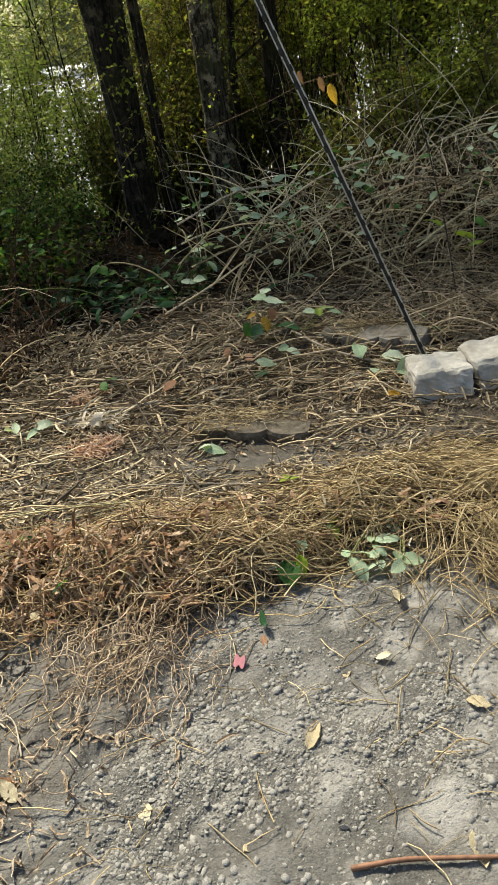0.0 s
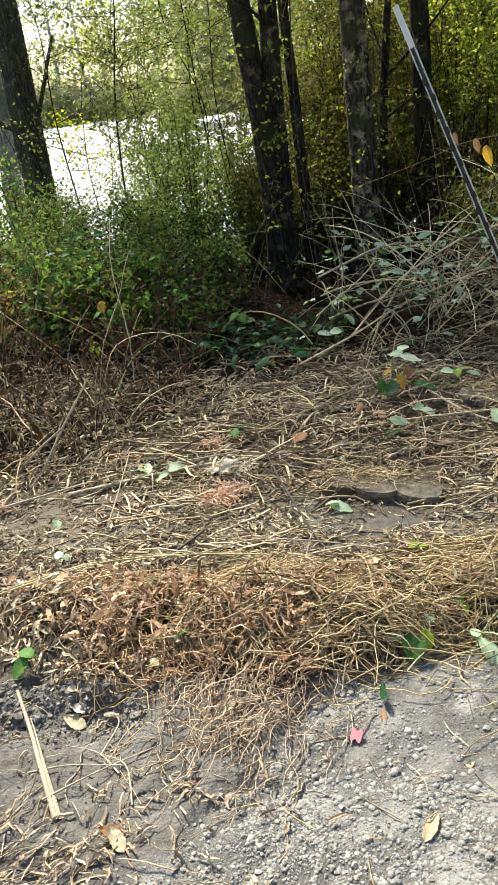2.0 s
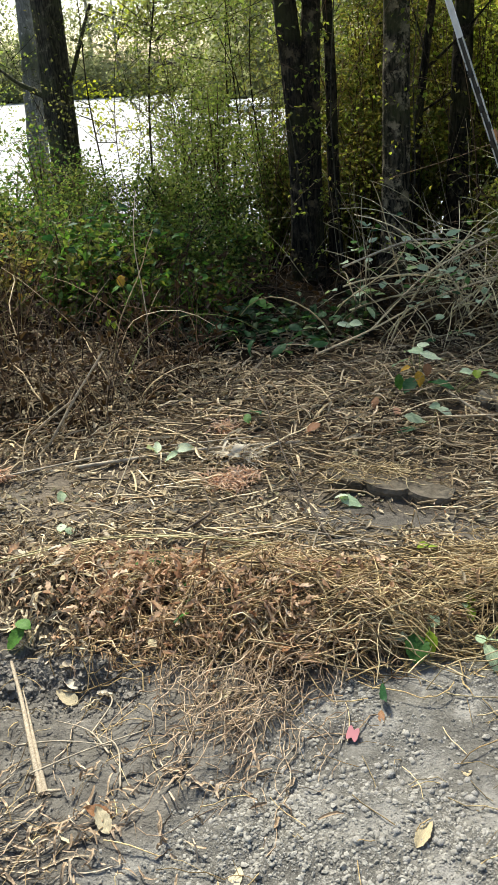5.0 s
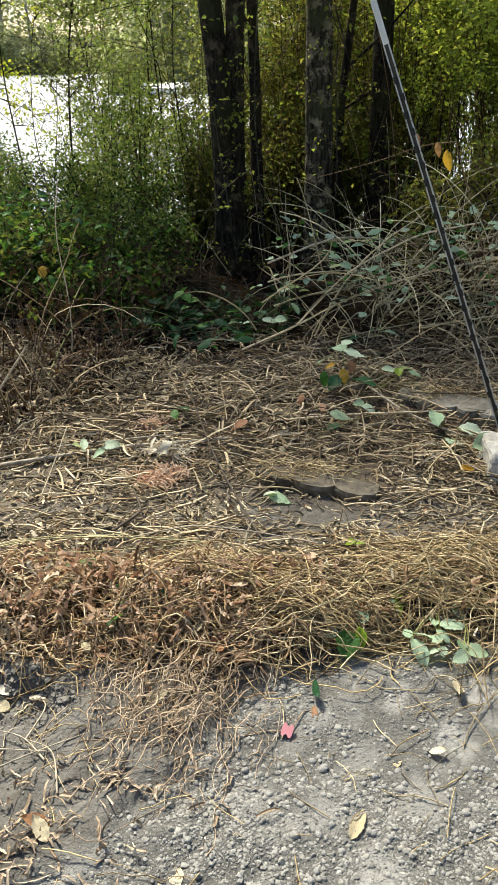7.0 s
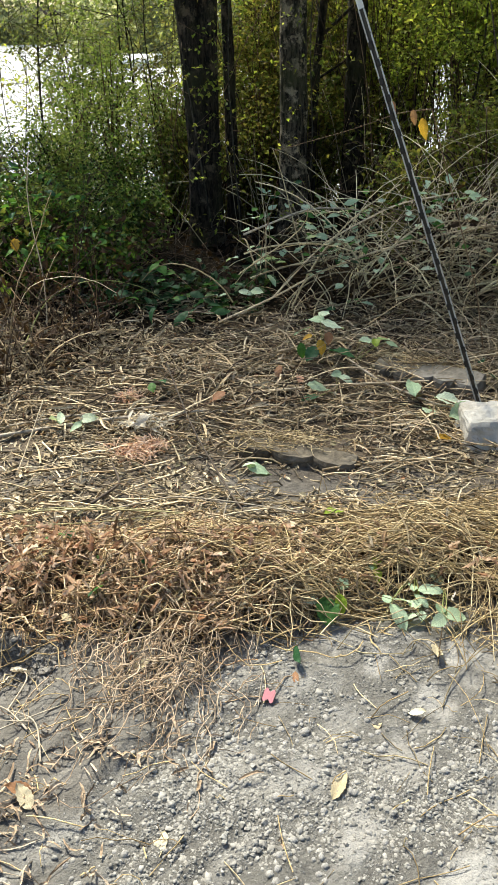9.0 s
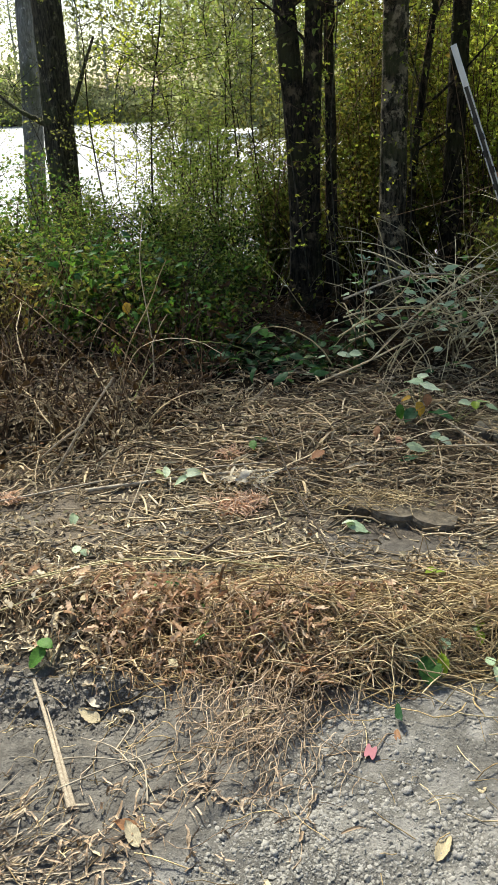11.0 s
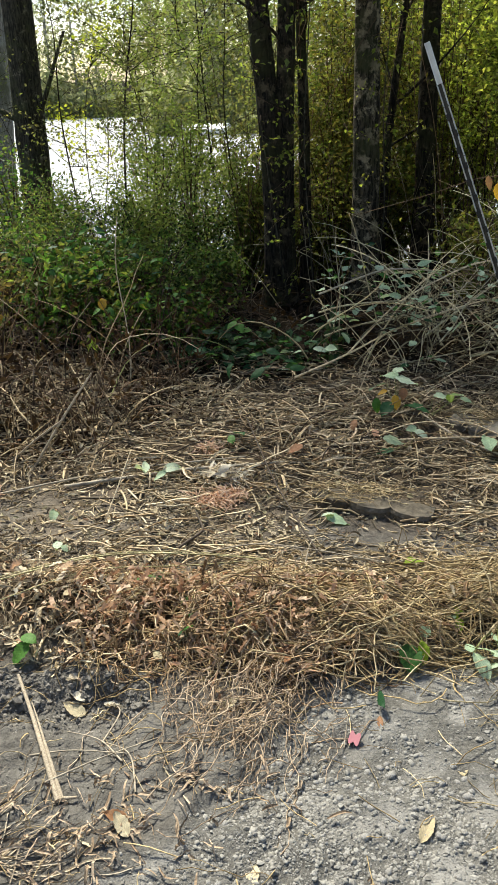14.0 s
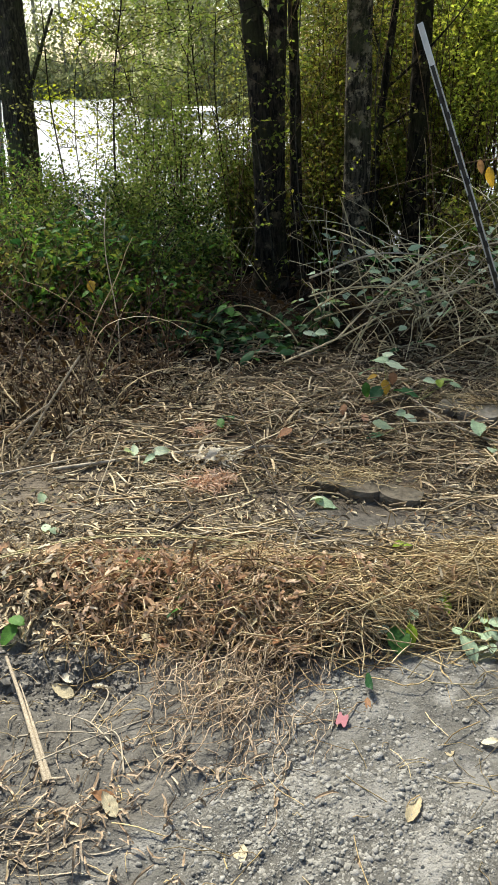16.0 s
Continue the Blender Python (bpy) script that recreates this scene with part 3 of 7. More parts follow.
def build_lake():
    xs, ys = np.linspace(-1400, 140, 39), np.linspace(7, 1530, 30)
    x, y = np.meshgrid(xs, ys)
    i, j = np.meshgrid(np.arange(38), np.arange(29))
    a = j * 39 + i
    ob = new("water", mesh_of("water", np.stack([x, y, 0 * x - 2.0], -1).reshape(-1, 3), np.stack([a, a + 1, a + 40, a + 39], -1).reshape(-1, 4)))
    return tagged(fix(ob, water_material()), "rippled lake water, sky glare partly put into its pale colour", "water", kind="structure")


build_lake()


# ---- loose ground cover ----
def picked(n, x0, x1, y0, y1, weight):
    """n places in a stretch of the plan, as thick as weight(x, y) says."""
    out = np.zeros((0, 2))
    while len(out) < n:
        p = np.stack([rng.uniform(x0, x1, 4 * n), rng.uniform(y0, y1, 4 * n)], -1)
        out = np.concatenate([out, p[rng.uniform(size=4 * n) < weight(p[:, 0], p[:, 1])]])
    return out[:n]


def lying(xy, lengths, turn, curl, arch, lift, radius, k=6, wave=0.0):
    """Paths of stalks that lie on the land: curved in plan, arched and lifted off it."""
    n = len(xy)
    s = np.linspace(0, 1, k)[None]
    way = turn[:, None] + curl[:, None] * (s - 0.5) + wave * np.sin(s * rng.uniform(4, 12, (n, 1)) + rng.uniform(0, 6.28, (n, 1)))
    step = np.stack([np.cos(way), np.sin(way)], -1) * (lengths / (k - 1))[:, None, None]
    p = xy[:, None] + np.cumsum(step, 1) - step.sum(1, keepdims=True) / 2
    z = height(p[..., 0], p[..., 1]) + lift[:, None] + arch[:, None] * 4 * s * (1 - s) + np.asarray(radius)[:, None]
    z = z + rng.normal(0, 0.004, (n, k))
    return np.concatenate([p, z[..., None]], -1)


def stuff(name, data, mat, label, category, smooth=True):
    ob = npart(name, data, mat, None, smooth=smooth)
    return tagged(ob, label, category, kind="stuff")


def turns(n, mean, spread, free):
    """Directions: a share of them anywhere, the rest about a mean, either way round."""
    t = np.where(rng.uniform(size=n) < free, rng.uniform(0, 2 * np.pi, n), rng.normal(mean, spread, n))
    return t + np.pi * rng.integers(0, 2, n)


def strew_straw():
    def golden(x, y):
        return np.clip(straw_zone(x, y), 0, 1) * np.where(x < -0.2, sstep(1.42, 1.58, y + 0.25 * fbm(x * 6, y * 6, 2, 57)), 1.0) * (1 - 0.92 * gravel_zone(x, y)) * (1 - dirt_cut(x, y)) * np.clip(0.42 + 4.0 * fbm(x * 6, y * 6, 3, 51), 0.02, 1)

    def raised(xy, most):
        """How high above the earth the bank is piled at each place: in tufts, with hollows between."""
        x, y = xy[:, 0], xy[:, 1]
        return rng.uniform(0, 1, len(xy)) * most * straw_zone(x, y) * np.clip(0.55 + 3.4 * fbm(x * 7, y * 7, 3, 53), 0.08, 1.5)

    right = lambda x, y: golden(x, y) * (0.36 + 0.64 * sstep(-0.6, -0.1, x + (y - 1.8))) * sstep(1.9, 1.0, x)  # noqa: E731
    left = lambda x, y: golden(x, y) * (1 - 0.75 * sstep(-0.6, -0.1, x + (y - 1.8))) * (0.02 + 0.98 * sstep(-1.12, -0.72, x))  # noqa: E731
    n = 3000
    xy = picked(n, -1.0, 1.9, 1.35, 2.6, right)
    r = rng.uniform(0.0009, 0.0022, n)
    p = lying(xy, rng.uniform(0.08, 0.40, n), turns(n, 0.12, 0.5, 0.3), rng.normal(0, 0.9, n), rng.exponential(0.016, n), raised(xy, 0.075), r, 8, 0.32)
    stuff("straw", tubes(p, r[:, None]), STRAW, "golden dry grass stalks raked along the road edge", "straw")
    n = 700
    xy = picked(n, -0.75, 1.9, 1.35, 2.6, right)
    p = lying(xy, rng.uniform(0.04, 0.2, n), turns(n, 0.12, 0.6, 0.45), rng.normal(0, 1.2, n), rng.exponential(0.014, n), raised(xy, 0.075), np.full(n, 0.001), 7, 0.5)
    stuff("straw", blades(p, rng.uniform(0.0018, 0.0048, n), rng.normal(0, 0.8, n), rng.normal(0, 1.6, n)), STRAW, "flat golden blades among the raked stalks", "straw", smooth=False)
    n = 1900
    xy = picked(n, -2.6, 0.1, 1.25, 2.3, left)
    r = rng.uniform(0.0009, 0.0024, n)
    p = lying(xy, rng.uniform(0.04, 0.24, n), turns(n, 0.3, 0.6, 0.7), rng.normal(0, 1.6, n), rng.exponential(0.014, n), raised(xy, 0.07), r, 8, 0.7)
    stuff("dead_stalks", tubes(p, r[:, None]), RUSSET, "reddish-brown dead stalks tangled with leaves", "plant litter")
    n = 900
    xy = picked(n, -2.6, 0.2, 1.25, 2.3, left)
    p = lying(xy, rng.uniform(0.02, 0.09, n), rng.uniform(0, 6.28, n), rng.normal(0, 1.8, n), rng.exponential(0.012, n), raised(xy, 0.07), np.full(n, 0.001), 6, 0.7)
    stuff("dead_stalks", blades(p, rng.uniform(0.005, 0.012, n), rng.normal(0, 0.9, n), rng.normal(0, 2.4, n)), RUSSET, "shrivelled reddish strips of leaf in the raked bank", "plant litter", smooth=False)
    n = 500
    xy = picked(n, -2.8, -0.7, 1.45, 2.2, lambda x, y: golden(x, y) * (1 - sstep(-1.2, -0.75, x)))
    p = lying(xy, rng.uniform(0.03, 0.20, n), turns(n, 0.35, 0.6, 0.5), rng.normal(0, 0.6, n), rng.exponential(0.008, n), raised(xy, 0.04), np.full(n, 0.001), 6)
    stuff("dead_stalks", blades(p, rng.uniform(0.002, 0.009, n), rng.normal(0, 0.7, n), rng.normal(0, 1.4, n)), PALE_SPILL, "grey-tan blades and stalks at the thin end of the bank", "plant litter", smooth=False)
    # the raked bank goes on thinner along the road, both ways
    n = 1300
    xy = np.concatenate([picked(n // 2, 1.5, 6.0, 1.4, 2.5, golden), picked(n - n // 2, -7.0, -2.4, 1.4, 2.3, golden)])
    r = rng.uniform(0.0014, 0.003, n)
    p = lying(xy, rng.uniform(0.12, 0.45, n), turns(n, 0.12, 0.5, 0.3), rng.normal(0, 0.8, n), rng.exponential(0.014, n), raised(xy, 0.06), r, 6, 0.3)
    stuff("straw", tubes(p, r[:, None]), STRAW, "dry grass stalks raked on along the road edge", "straw")
    # a thin fan of stalks that spills over the cut beside the gravel
    n = 260
    xy = np.stack([rng.normal(-0.40, 0.10, n), rng.normal(1.40, 0.12, n)], -1)
    r = rng.uniform(0.0008, 0.0018, n)
    p = lying(xy, rng.uniform(0.04, 0.22, n), rng.normal(-1.95, 0.6, n), rng.normal(0, 0.9, n), rng.exponential(0.010, n), rng.uniform(0, 0.03, n), r, 8, 0.45)
    stuff("straw", tubes(p, r[:, None]), PALE_SPILL, "pale dry stalks spilling down to the gravel", "straw")
    n = 300
    xy = np.stack([rng.normal(0.54, 0.12, n), rng.normal(1.72, 0.15, n)], -1)
    r = rng.uniform(0.0007, 0.0018, n)
    p = lying(xy, rng.uniform(0.1, 0.32, n), rng.normal(-1.4, 0.6, n), rng.normal(0, 0.7, n), rng.exponential(0.02, n), rng.uniform(0, 0.05, n), r, 7)
    stuff("straw", tubes(p, r[:, None]), STRAW, "brown dry stalks hanging over the gravel edge", "straw")
    n = 360
    xy = picked(n, -1.5, 0.8, 0.8, 1.7, lambda x, y: 0.25 + 0.25 * sstep(-0.2, -0.6, x) + 0.3 * sstep(0.1, 0.4, x) * sstep(1.2, 1.0, y))
    r = rng.uniform(0.0007, 0.0017, n)
    p = lying(xy, rng.uniform(0.02, 0.15, n), rng.uniform(0, 6.28, n), rng.normal(0, 0.5, n), rng.exponential(0.005, n), rng.uniform(0.002, 0.008, n), r, 5)
    stuff("straw", tubes(p, r[:, None]), STRAW, "loose straws blown over the gravel and dirt", "straw")
    n = 260
    xy = np.concatenate([np.stack([rng.normal(-0.5, 0.16, n // 2), rng.normal(1.2, 0.14, n // 2)], -1), np.stack([rng.normal(-0.72, 0.14, n - n // 2), rng.normal(0.98, 0.09, n - n // 2)], -1)])
    p = lying(xy, rng.uniform(0.015, 0.07, n), rng.uniform(0, 6.28, n), rng.normal(0, 0.8, n), rng.exponential(0.005, n), rng.uniform(0.003, 0.012, n), np.full(n, 0.001), 5)
    stuff("straw", blades(p, rng.uniform(0.003, 0.009, n), rng.normal(0, 0.6, n), rng.normal(0, 1.2, n)), PALE_SPILL, "pale broken leaf scraps trodden into the dirt", "plant litter", smooth=False)


PALE_SPILL = stemmy("pale_spill", [(0.309, 0.223, 0.144), (0.484, 0.375, 0.266), (0.206, 0.142, 0.09), (0.577, 0.461, 0.342), (0.391, 0.29, 0.194)])


def strew_litter():
    def patchy(x, y):
        return (1 - 0.4 * sstep(-0.9, -1.6, x)) * (1 - gravel_zone(x, y)) * (1 - dirt_cut(x, y)) * np.clip(0.62 + 2.0 * fbm(x * 3, y * 3, 4, 61), 0.2, 1) * (1 - 0.95 * np.exp(-(((x + 0.1) / 0.3) ** 2 + ((y - 2.36) / 0.17) ** 2)))

    n = 5200
    xy = picked(n, -3.2, 1.6, 1.9, 3.9, patchy)
    r = rng.uniform(0.0012, 0.0034, n)
    p = lying(xy, rng.uniform(0.02, 0.13, n), rng.uniform(0, 6.28, n), rng.normal(0, 0.3, n), rng.exponential(0.003, n), rng.uniform(0, 0.010, n), r, 4)
    stuff("chopped_stalks", tubes(p, r[:, None]), CHIP, "short chopped brown stalks strewn over bare earth", "plant litter")
    n = 2300
    xy = picked(n, -2.6, -0.6, 1.46, 2.15, lambda x, y: (1 - sstep(-1.05, -0.70, x)) * sstep(0.0, 0.1, y - 1.45 - 0.1 * fbm(x * 9, y * 9, 3, 221)) * np.clip(0.7 + 1.6 * fbm(x * 4, y * 4, 3, 63), 0.2, 1))
    p = lying(xy, rng.uniform(0.02, 0.085, n), rng.uniform(0, 6.28, n), rng.normal(0, 0.9, n), rng.exponential(0.005, n), rng.uniform(0.001, 0.02, n), np.full(n, 0.001), 5, 0.3)
    stuff("chopped_stalks", blades(p, rng.uniform(0.004, 0.011, n), rng.normal(0, 0.5, n), rng.normal(0, 1.2, n)), CHIP, "greyish chopped leaf strips and stalks over the bank's thin end", "plant litter", smooth=False)
    n = 5400
    xy = picked(n, -3.2, 1.6, 1.9, 3.9, patchy)
    p = lying(xy, rng.uniform(0.02, 0.085, n), rng.uniform(0, 6.28, n), rng.normal(0, 0.7, n), rng.exponential(0.004, n), rng.uniform(0.001, 0.014, n), np.full(n, 0.001), 5)
    stuff("chopped_stalks", blades(p, rng.uniform(0.0045, 0.013, n), rng.normal(0, 0.5, n), rng.normal(0, 1.2, n)), CHIP, "flat brown leaf strips mown and strewn over the earth", "plant litter", smooth=False)
    n = 420
    xy = picked(n, -3.4, 1.8, 2.0, 3.3, patchy)
    r = rng.uniform(0.0016, 0.0046, n)
    p = lying(xy, rng.uniform(0.12, 0.42, n), turns(n, 0.12, 0.35, 0.25), rng.normal(0, 0.25, n), rng.exponential(0.008, n), rng.uniform(0, 0.02, n), r, 7)
    stuff("dead_stalks", tubes(p, r[:, None]), STALK, "dry tan stalks lying loose on the earth", "plant litter")
    n = 560
    xy = picked(n, -3.6, 2.4, 2.75, 4.7, lambda x, y: np.clip(0.5 + 2.6 * fbm(x * 2.4, y * 2.4, 3, 71), 0.04, 1) * (1 - 0.92 * sstep(-0.1, 0.15, y - thicket_foot(x))) * (1 - 0.85 * sstep(3.6, 4.1, y)))
    r = rng.uniform(0.0012, 0.0042, n)
    p = lying(xy, rng.uniform(0.08, 0.42, n), turns(n, 0.1, 0.6, 0.45), rng.normal(0, 0.2, n), rng.exponential(0.012, n), rng.uniform(0, 0.05, n), r, 6)
    stuff("dead_stalks", tubes(p, r[:, None]), STALK, "matted dry bramble stalks in front of the thicket", "plant litter")
    n = 480
    xy = picked(n, -3.0, 2.0, 2.75, 4.4, patchy)
    r = rng.uniform(0.001, 0.0034, n)
    p = lying(xy, rng.uniform(0.06, 0.3, n), turns(n, 0.1, 0.7, 0.6), rng.normal(0, 0.25, n), rng.exponential(0.012, n), rng.uniform(0, 0.05, n), r, 6)
    stuff("dead_stalks", tubes(p, r[:, None]), BRAMBLE, "dark brown stems matted between the pale ones", "plant litter")
    n = 380
    xy = picked(n, -3.2, 1.8, 2.3, 4.2, patchy)
    r = rng.uniform(0.0022, 0.005, n)
    p = lying(xy, rng.uniform(0.05, 0.22, n), rng.uniform(0, 6.28, n), rng.normal(0, 0.2, n), rng.exponential(0.005, n), rng.uniform(0, 0.03, n), r, 5)
    stuff("chopped_stalks", tubes(p, r[:, None], 5), CHIP, "thick broken pieces of cane on the ground", "plant litter")
    n = 3400
    xy = picked(n, -3.4, 1.8, 2.6, 4.4, patchy)
    p = lying(xy, rng.uniform(0.03, 0.15, n), rng.uniform(0, 6.28, n), rng.normal(0, 0.6, n), rng.exponential(0.008, n), rng.uniform(0, 0.05, n), np.full(n, 0.001), 5)
    stuff("chopped_stalks", blades(p, rng.uniform(0.004, 0.0125, n), rng.normal(0, 0.8, n), rng.normal(0, 1.5, n)), STALK, "broken strips of leaf and stalk between the longer ones", "plant litter", smooth=False)
    n = 2200
    xy = np.concatenate([picked(n // 2, 1.5, 6.0, 1.9, 4.2, patchy), picked(n - n // 2, -7.0, -3.0, 1.9, 2.8, patchy)])
    p = lying(xy, rng.uniform(0.05, 0.2, n), rng.uniform(0, 6.28, n), rng.normal(0, 0.6, n), rng.exponential(0.006, n), rng.uniform(0, 0.03, n), np.full(n, 0.001), 5)
    stuff("chopped_stalks", blades(p, rng.uniform(0.006, 0.016, n), rng.normal(0, 0.6, n), rng.normal(0, 1.2, n)), CHIP, "mown stalks and leaf strips farther along the verge", "plant litter", smooth=False)


def strew_dry_leaves():
    n = 1900
    xy = picked(n, -2.8, 1.4, 1.2, 4.4, lambda x, y: (np.clip(straw_zone(x, y) * 1.3 * (0.15 + 0.85 * sstep(0.0, -0.5, x + (y - 1.8))), 0, 1) + 0.12 * sstep(1.9, 2.3, y)) * (1 - gravel_zone(x, y)) * (1 - 0.95 * dirt_cut(x, y)))
    z = height(xy[:, 0], xy[:, 1]) + rng.uniform(0.005, 0.045, n) * np.clip(straw_zone(xy[:, 0], xy[:, 1]) + 0.15, 0, 1)
    size = rng.uniform(0.008, 0.026, n)
    ups = unit(rng.normal(0, 0.6, (n, 3)) + (0, 0, 1))
    ways = scattered(n) * (1, 1, 0.4)
    stuff("dry_leaves", leaves(np.column_stack([xy, z]), ways, ups, size, size * rng.uniform(0.3, 0.6, n), 0.3, -0.25), DRY_LEAF, "curled brown dead leaves among the straw", "dead leaves", smooth=False)


def strew_leaf_litter():
    n = 4800
    xy = picked(n, -3.0, 1.6, 1.95, 4.5, lambda x, y: np.clip(0.35 + 2.4 * fbm(x * 3.5, y * 3.5, 4, 65), 0.03, 1) * (1 - 0.95 * np.exp(-(((x + 0.1) / 0.3) ** 2 + ((y - 2.36) / 0.17) ** 2))))
    z = height(xy[:, 0], xy[:, 1]) + rng.uniform(0.003, 0.02, n) + 0.03 * sstep(2.8, 3.4, xy[:, 1]) * rng.uniform(0, 1, n)
    size = rng.uniform(0.010, 0.040, n)
    stuff("leaf_litter", leaves(np.column_stack([xy, z]), scattered(n) * (1, 1, 0.3), unit(rng.normal(0, 0.5, (n, 3)) + (0, 0, 1)), size, size * rng.uniform(0.35, 0.75, n), 0.35, -0.1), GREY_LEAF, "grey-brown leaf litter strewn over the earth", "dead leaves", smooth=False)
    # Darkened leaves inside the brambles, in place of the shade in their gaps.
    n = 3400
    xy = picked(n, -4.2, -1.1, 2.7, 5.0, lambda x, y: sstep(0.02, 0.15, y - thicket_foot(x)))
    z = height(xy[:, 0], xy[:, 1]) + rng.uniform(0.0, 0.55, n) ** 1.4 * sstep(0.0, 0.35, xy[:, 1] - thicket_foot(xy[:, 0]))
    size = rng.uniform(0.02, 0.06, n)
    stuff("dead_bramble_leaves", leaves(np.column_stack([xy, z]), scattered(n), scattered(n), size, size * rng.uniform(0.4, 0.7, n), 0.4, 0.1), SHADE_BROWN_LEAF, "withered brown leaves hanging in the dead brambles", "dead leaves", smooth=False)


def clods(n, mean, most, fine):
    """The lumps of the crumbling bank behind the dug-out patch."""
    x = rng.uniform(-2.0, -0.66, n)
    y = np.interp(x, (-2.4, -1.6, -1.15, -0.95, -0.8, -0.66), (1.40, 1.38, 1.385, 1.42, 1.42, 1.40)) + rng.normal(-0.005, 0.04, n)
    size = np.clip(rng.lognormal(mean, 0.4, n), 0.0015, most)
    z = height(x, y) + 0.1 * size
    stuff("soil_clods", lumps(np.column_stack([x, y, z]), size, 1.3, fine=fine, flat=0.8, jag=0.22), CLOD, "lumps of grey-brown earth broken from the small bank", "soil", smooth=False)


def strew_gravel():
    def stony_patch(x, y):
        return np.clip(gravel_zone(x, y) * np.clip(0.45 + 2.6 * fbm(x * 4.5, y * 4.5, 4, 81), 0.05, 1) * (1 - 0.3 * sstep(0.0, 0.5, x)) * (1 - 0.9 * powder_zone(x, y)) + 0.004 * (y < 2), 0, 1)

    for n, mean, least, most, fine in ((14000, -6.35, 0.0011, 0.0026, False), (9500, -5.95, 0.0019, 0.0065, True)):
        xy = picked(n, -1.3, 0.85, 0.72, 1.85, stony_patch)
        size = np.clip(rng.lognormal(mean, 0.45, n), least, most)
        z = height(xy[:, 0], xy[:, 1]) + size * rng.uniform(-0.35, 0.3, n)
        stuff("gravel", lumps(np.column_stack([xy, z]), size, 0.7, fine=fine, flat=0.7, jag=0.28), GRAVEL, "fine grey gravel at the road edge", "gravel", smooth=False)
    n = 1500
    xy = picked(n, -1.2, 0.85, 0.72, 1.8, stony_patch)
    size = np.clip(rng.lognormal(-5.25, 0.3, n), 0.0038, 0.0095)
    z = height(xy[:, 0], xy[:, 1]) + size * rng.uniform(-0.5, 0.0, n)
    stuff("gravel", lumps(np.column_stack([xy, z]), size, 0.8, fine=True, flat=0.6, jag=0.16), GRAVEL, "coarser grey gravel stones in the road edge", "gravel")
    n = 7000
    xy = picked(n, -2.0, 0.5, 0.8, 2.7, lambda x, y: dirt_cut(x, y) * np.clip(0.3 + 2.2 * fbm(x * 5, y * 5, 3, 91) + 1.6 * np.exp(-(((y - 1.38) / 0.07) ** 2)), 0.02, 1) + 0.06 * (y > 1.9))
    size = np.clip(rng.lognormal(-5.9, 0.45, n), 0.0014, 0.008)
    z = height(xy[:, 0], xy[:, 1]) - size * 0.1
    clods(3600, -5.9, 0.006, False)
    clods(1500, -5.4, 0.009, True)
    stuff("soil_clods", lumps(np.column_stack([xy, z]), size, 1.2, fine=False, flat=0.7, jag=0.28), CLOD, "crumbled grey-brown clods of dry earth", "soil", smooth=False)


strew_gravel()
strew_straw()
strew_litter()
strew_dry_leaves()
strew_leaf_litter()


def straws_on_stones():
    n = 300
    xy = np.concatenate([rng.normal((-0.24, 2.63), (0.11, 0.035), (n // 2, 2)), rng.normal((0.42, 3.38), (0.14, 0.05), (n // 2, 2))])
    r = rng.uniform(0.0008, 0.002, n)
    p = lying(xy, rng.uniform(0.04, 0.18, n), turns(n, 0.0, 0.6, 0.5), rng.normal(0, 0.6, n), rng.exponential(0.004, n), rng.uniform(0.045, 0.066, n), r, 5, 0.4)
    stuff("straw", tubes(p, r[:, None]), STRAW, "straws fallen across the edging stones", "straw")


straws_on_stones()


def pebbles():
    """The pebbles large enough to pick up one by one, set in the road."""
    forms = [mesh_of("pebble", *lumps(np.zeros((1, 3)), [1.0], 0.3, True, 0.6, 0.04)) for _ in range(9)]
    for me in forms:
        me.materials.append(PEBBLE)
    w = lambda x, y: gravel_zone(x, y) * np.clip(0.4 + 2 * fbm(x * 4, y * 4, 3, 101), 0.02, 1) * (0.25 + 0.75 * sstep(1.5, 1.15, y)) * (1 - 0.6 * powder_zone(x, y))  # noqa: E731
    for n, (x, y) in enumerate(picked(290, -0.95, 0.6, 0.82, 1.6, w)):
        ob = new("pebble", forms[n % 9])
        s = float(np.clip(rng.lognormal(-4.65, 0.28), 0.0075, 0.018))
        ob.parent = ground
        ob.matrix_world = Matrix.LocRotScale((x, y, float(height(x, y)) - s * 0.12), Euler((rng.normal(0, 0.15), rng.normal(0, 0.15), rng.uniform(0, 6.3))), (s, s * rng.uniform(0.7, 0.95), s * 0.85))


# ---- the brush piles ----
def canes(base, turn, rise, lengths, bend, k=9, sway=0.25):
    """Long bramble canes that leave the ground at an angle and arch over under their weight."""
    n = len(base)
    s = np.linspace(0, 1, k)[None]
    way = turn[:, None] + 1.5 * sway * rng.normal(size=(n, 1)) * s + 0.17 * np.sin(s * rng.uniform(4, 11, (n, 1)) + rng.uniform(0, 6, (n, 1)))
    pitch = rise[:, None] - bend[:, None] * s
    step = np.stack([np.cos(way) * np.cos(pitch), np.sin(way) * np.cos(pitch), np.sin(pitch)], -1) * (lengths / (k - 1))[:, None, None]
    p = base[:, None] + np.cumsum(step, 1) - step[:, :1]
    floor = height(p[..., 0], p[..., 1]) + 0.004
    p[..., 2] = np.maximum(p[..., 2], floor)
    return p


HEAP_AT = np.array((0.8, 4.4, float(height(0.8, 4.4))))
heap_thing = thing("brush_heap", "heap of cut dry bramble canes piled before the trees", "brush heap", at=pose(*HEAP_AT))


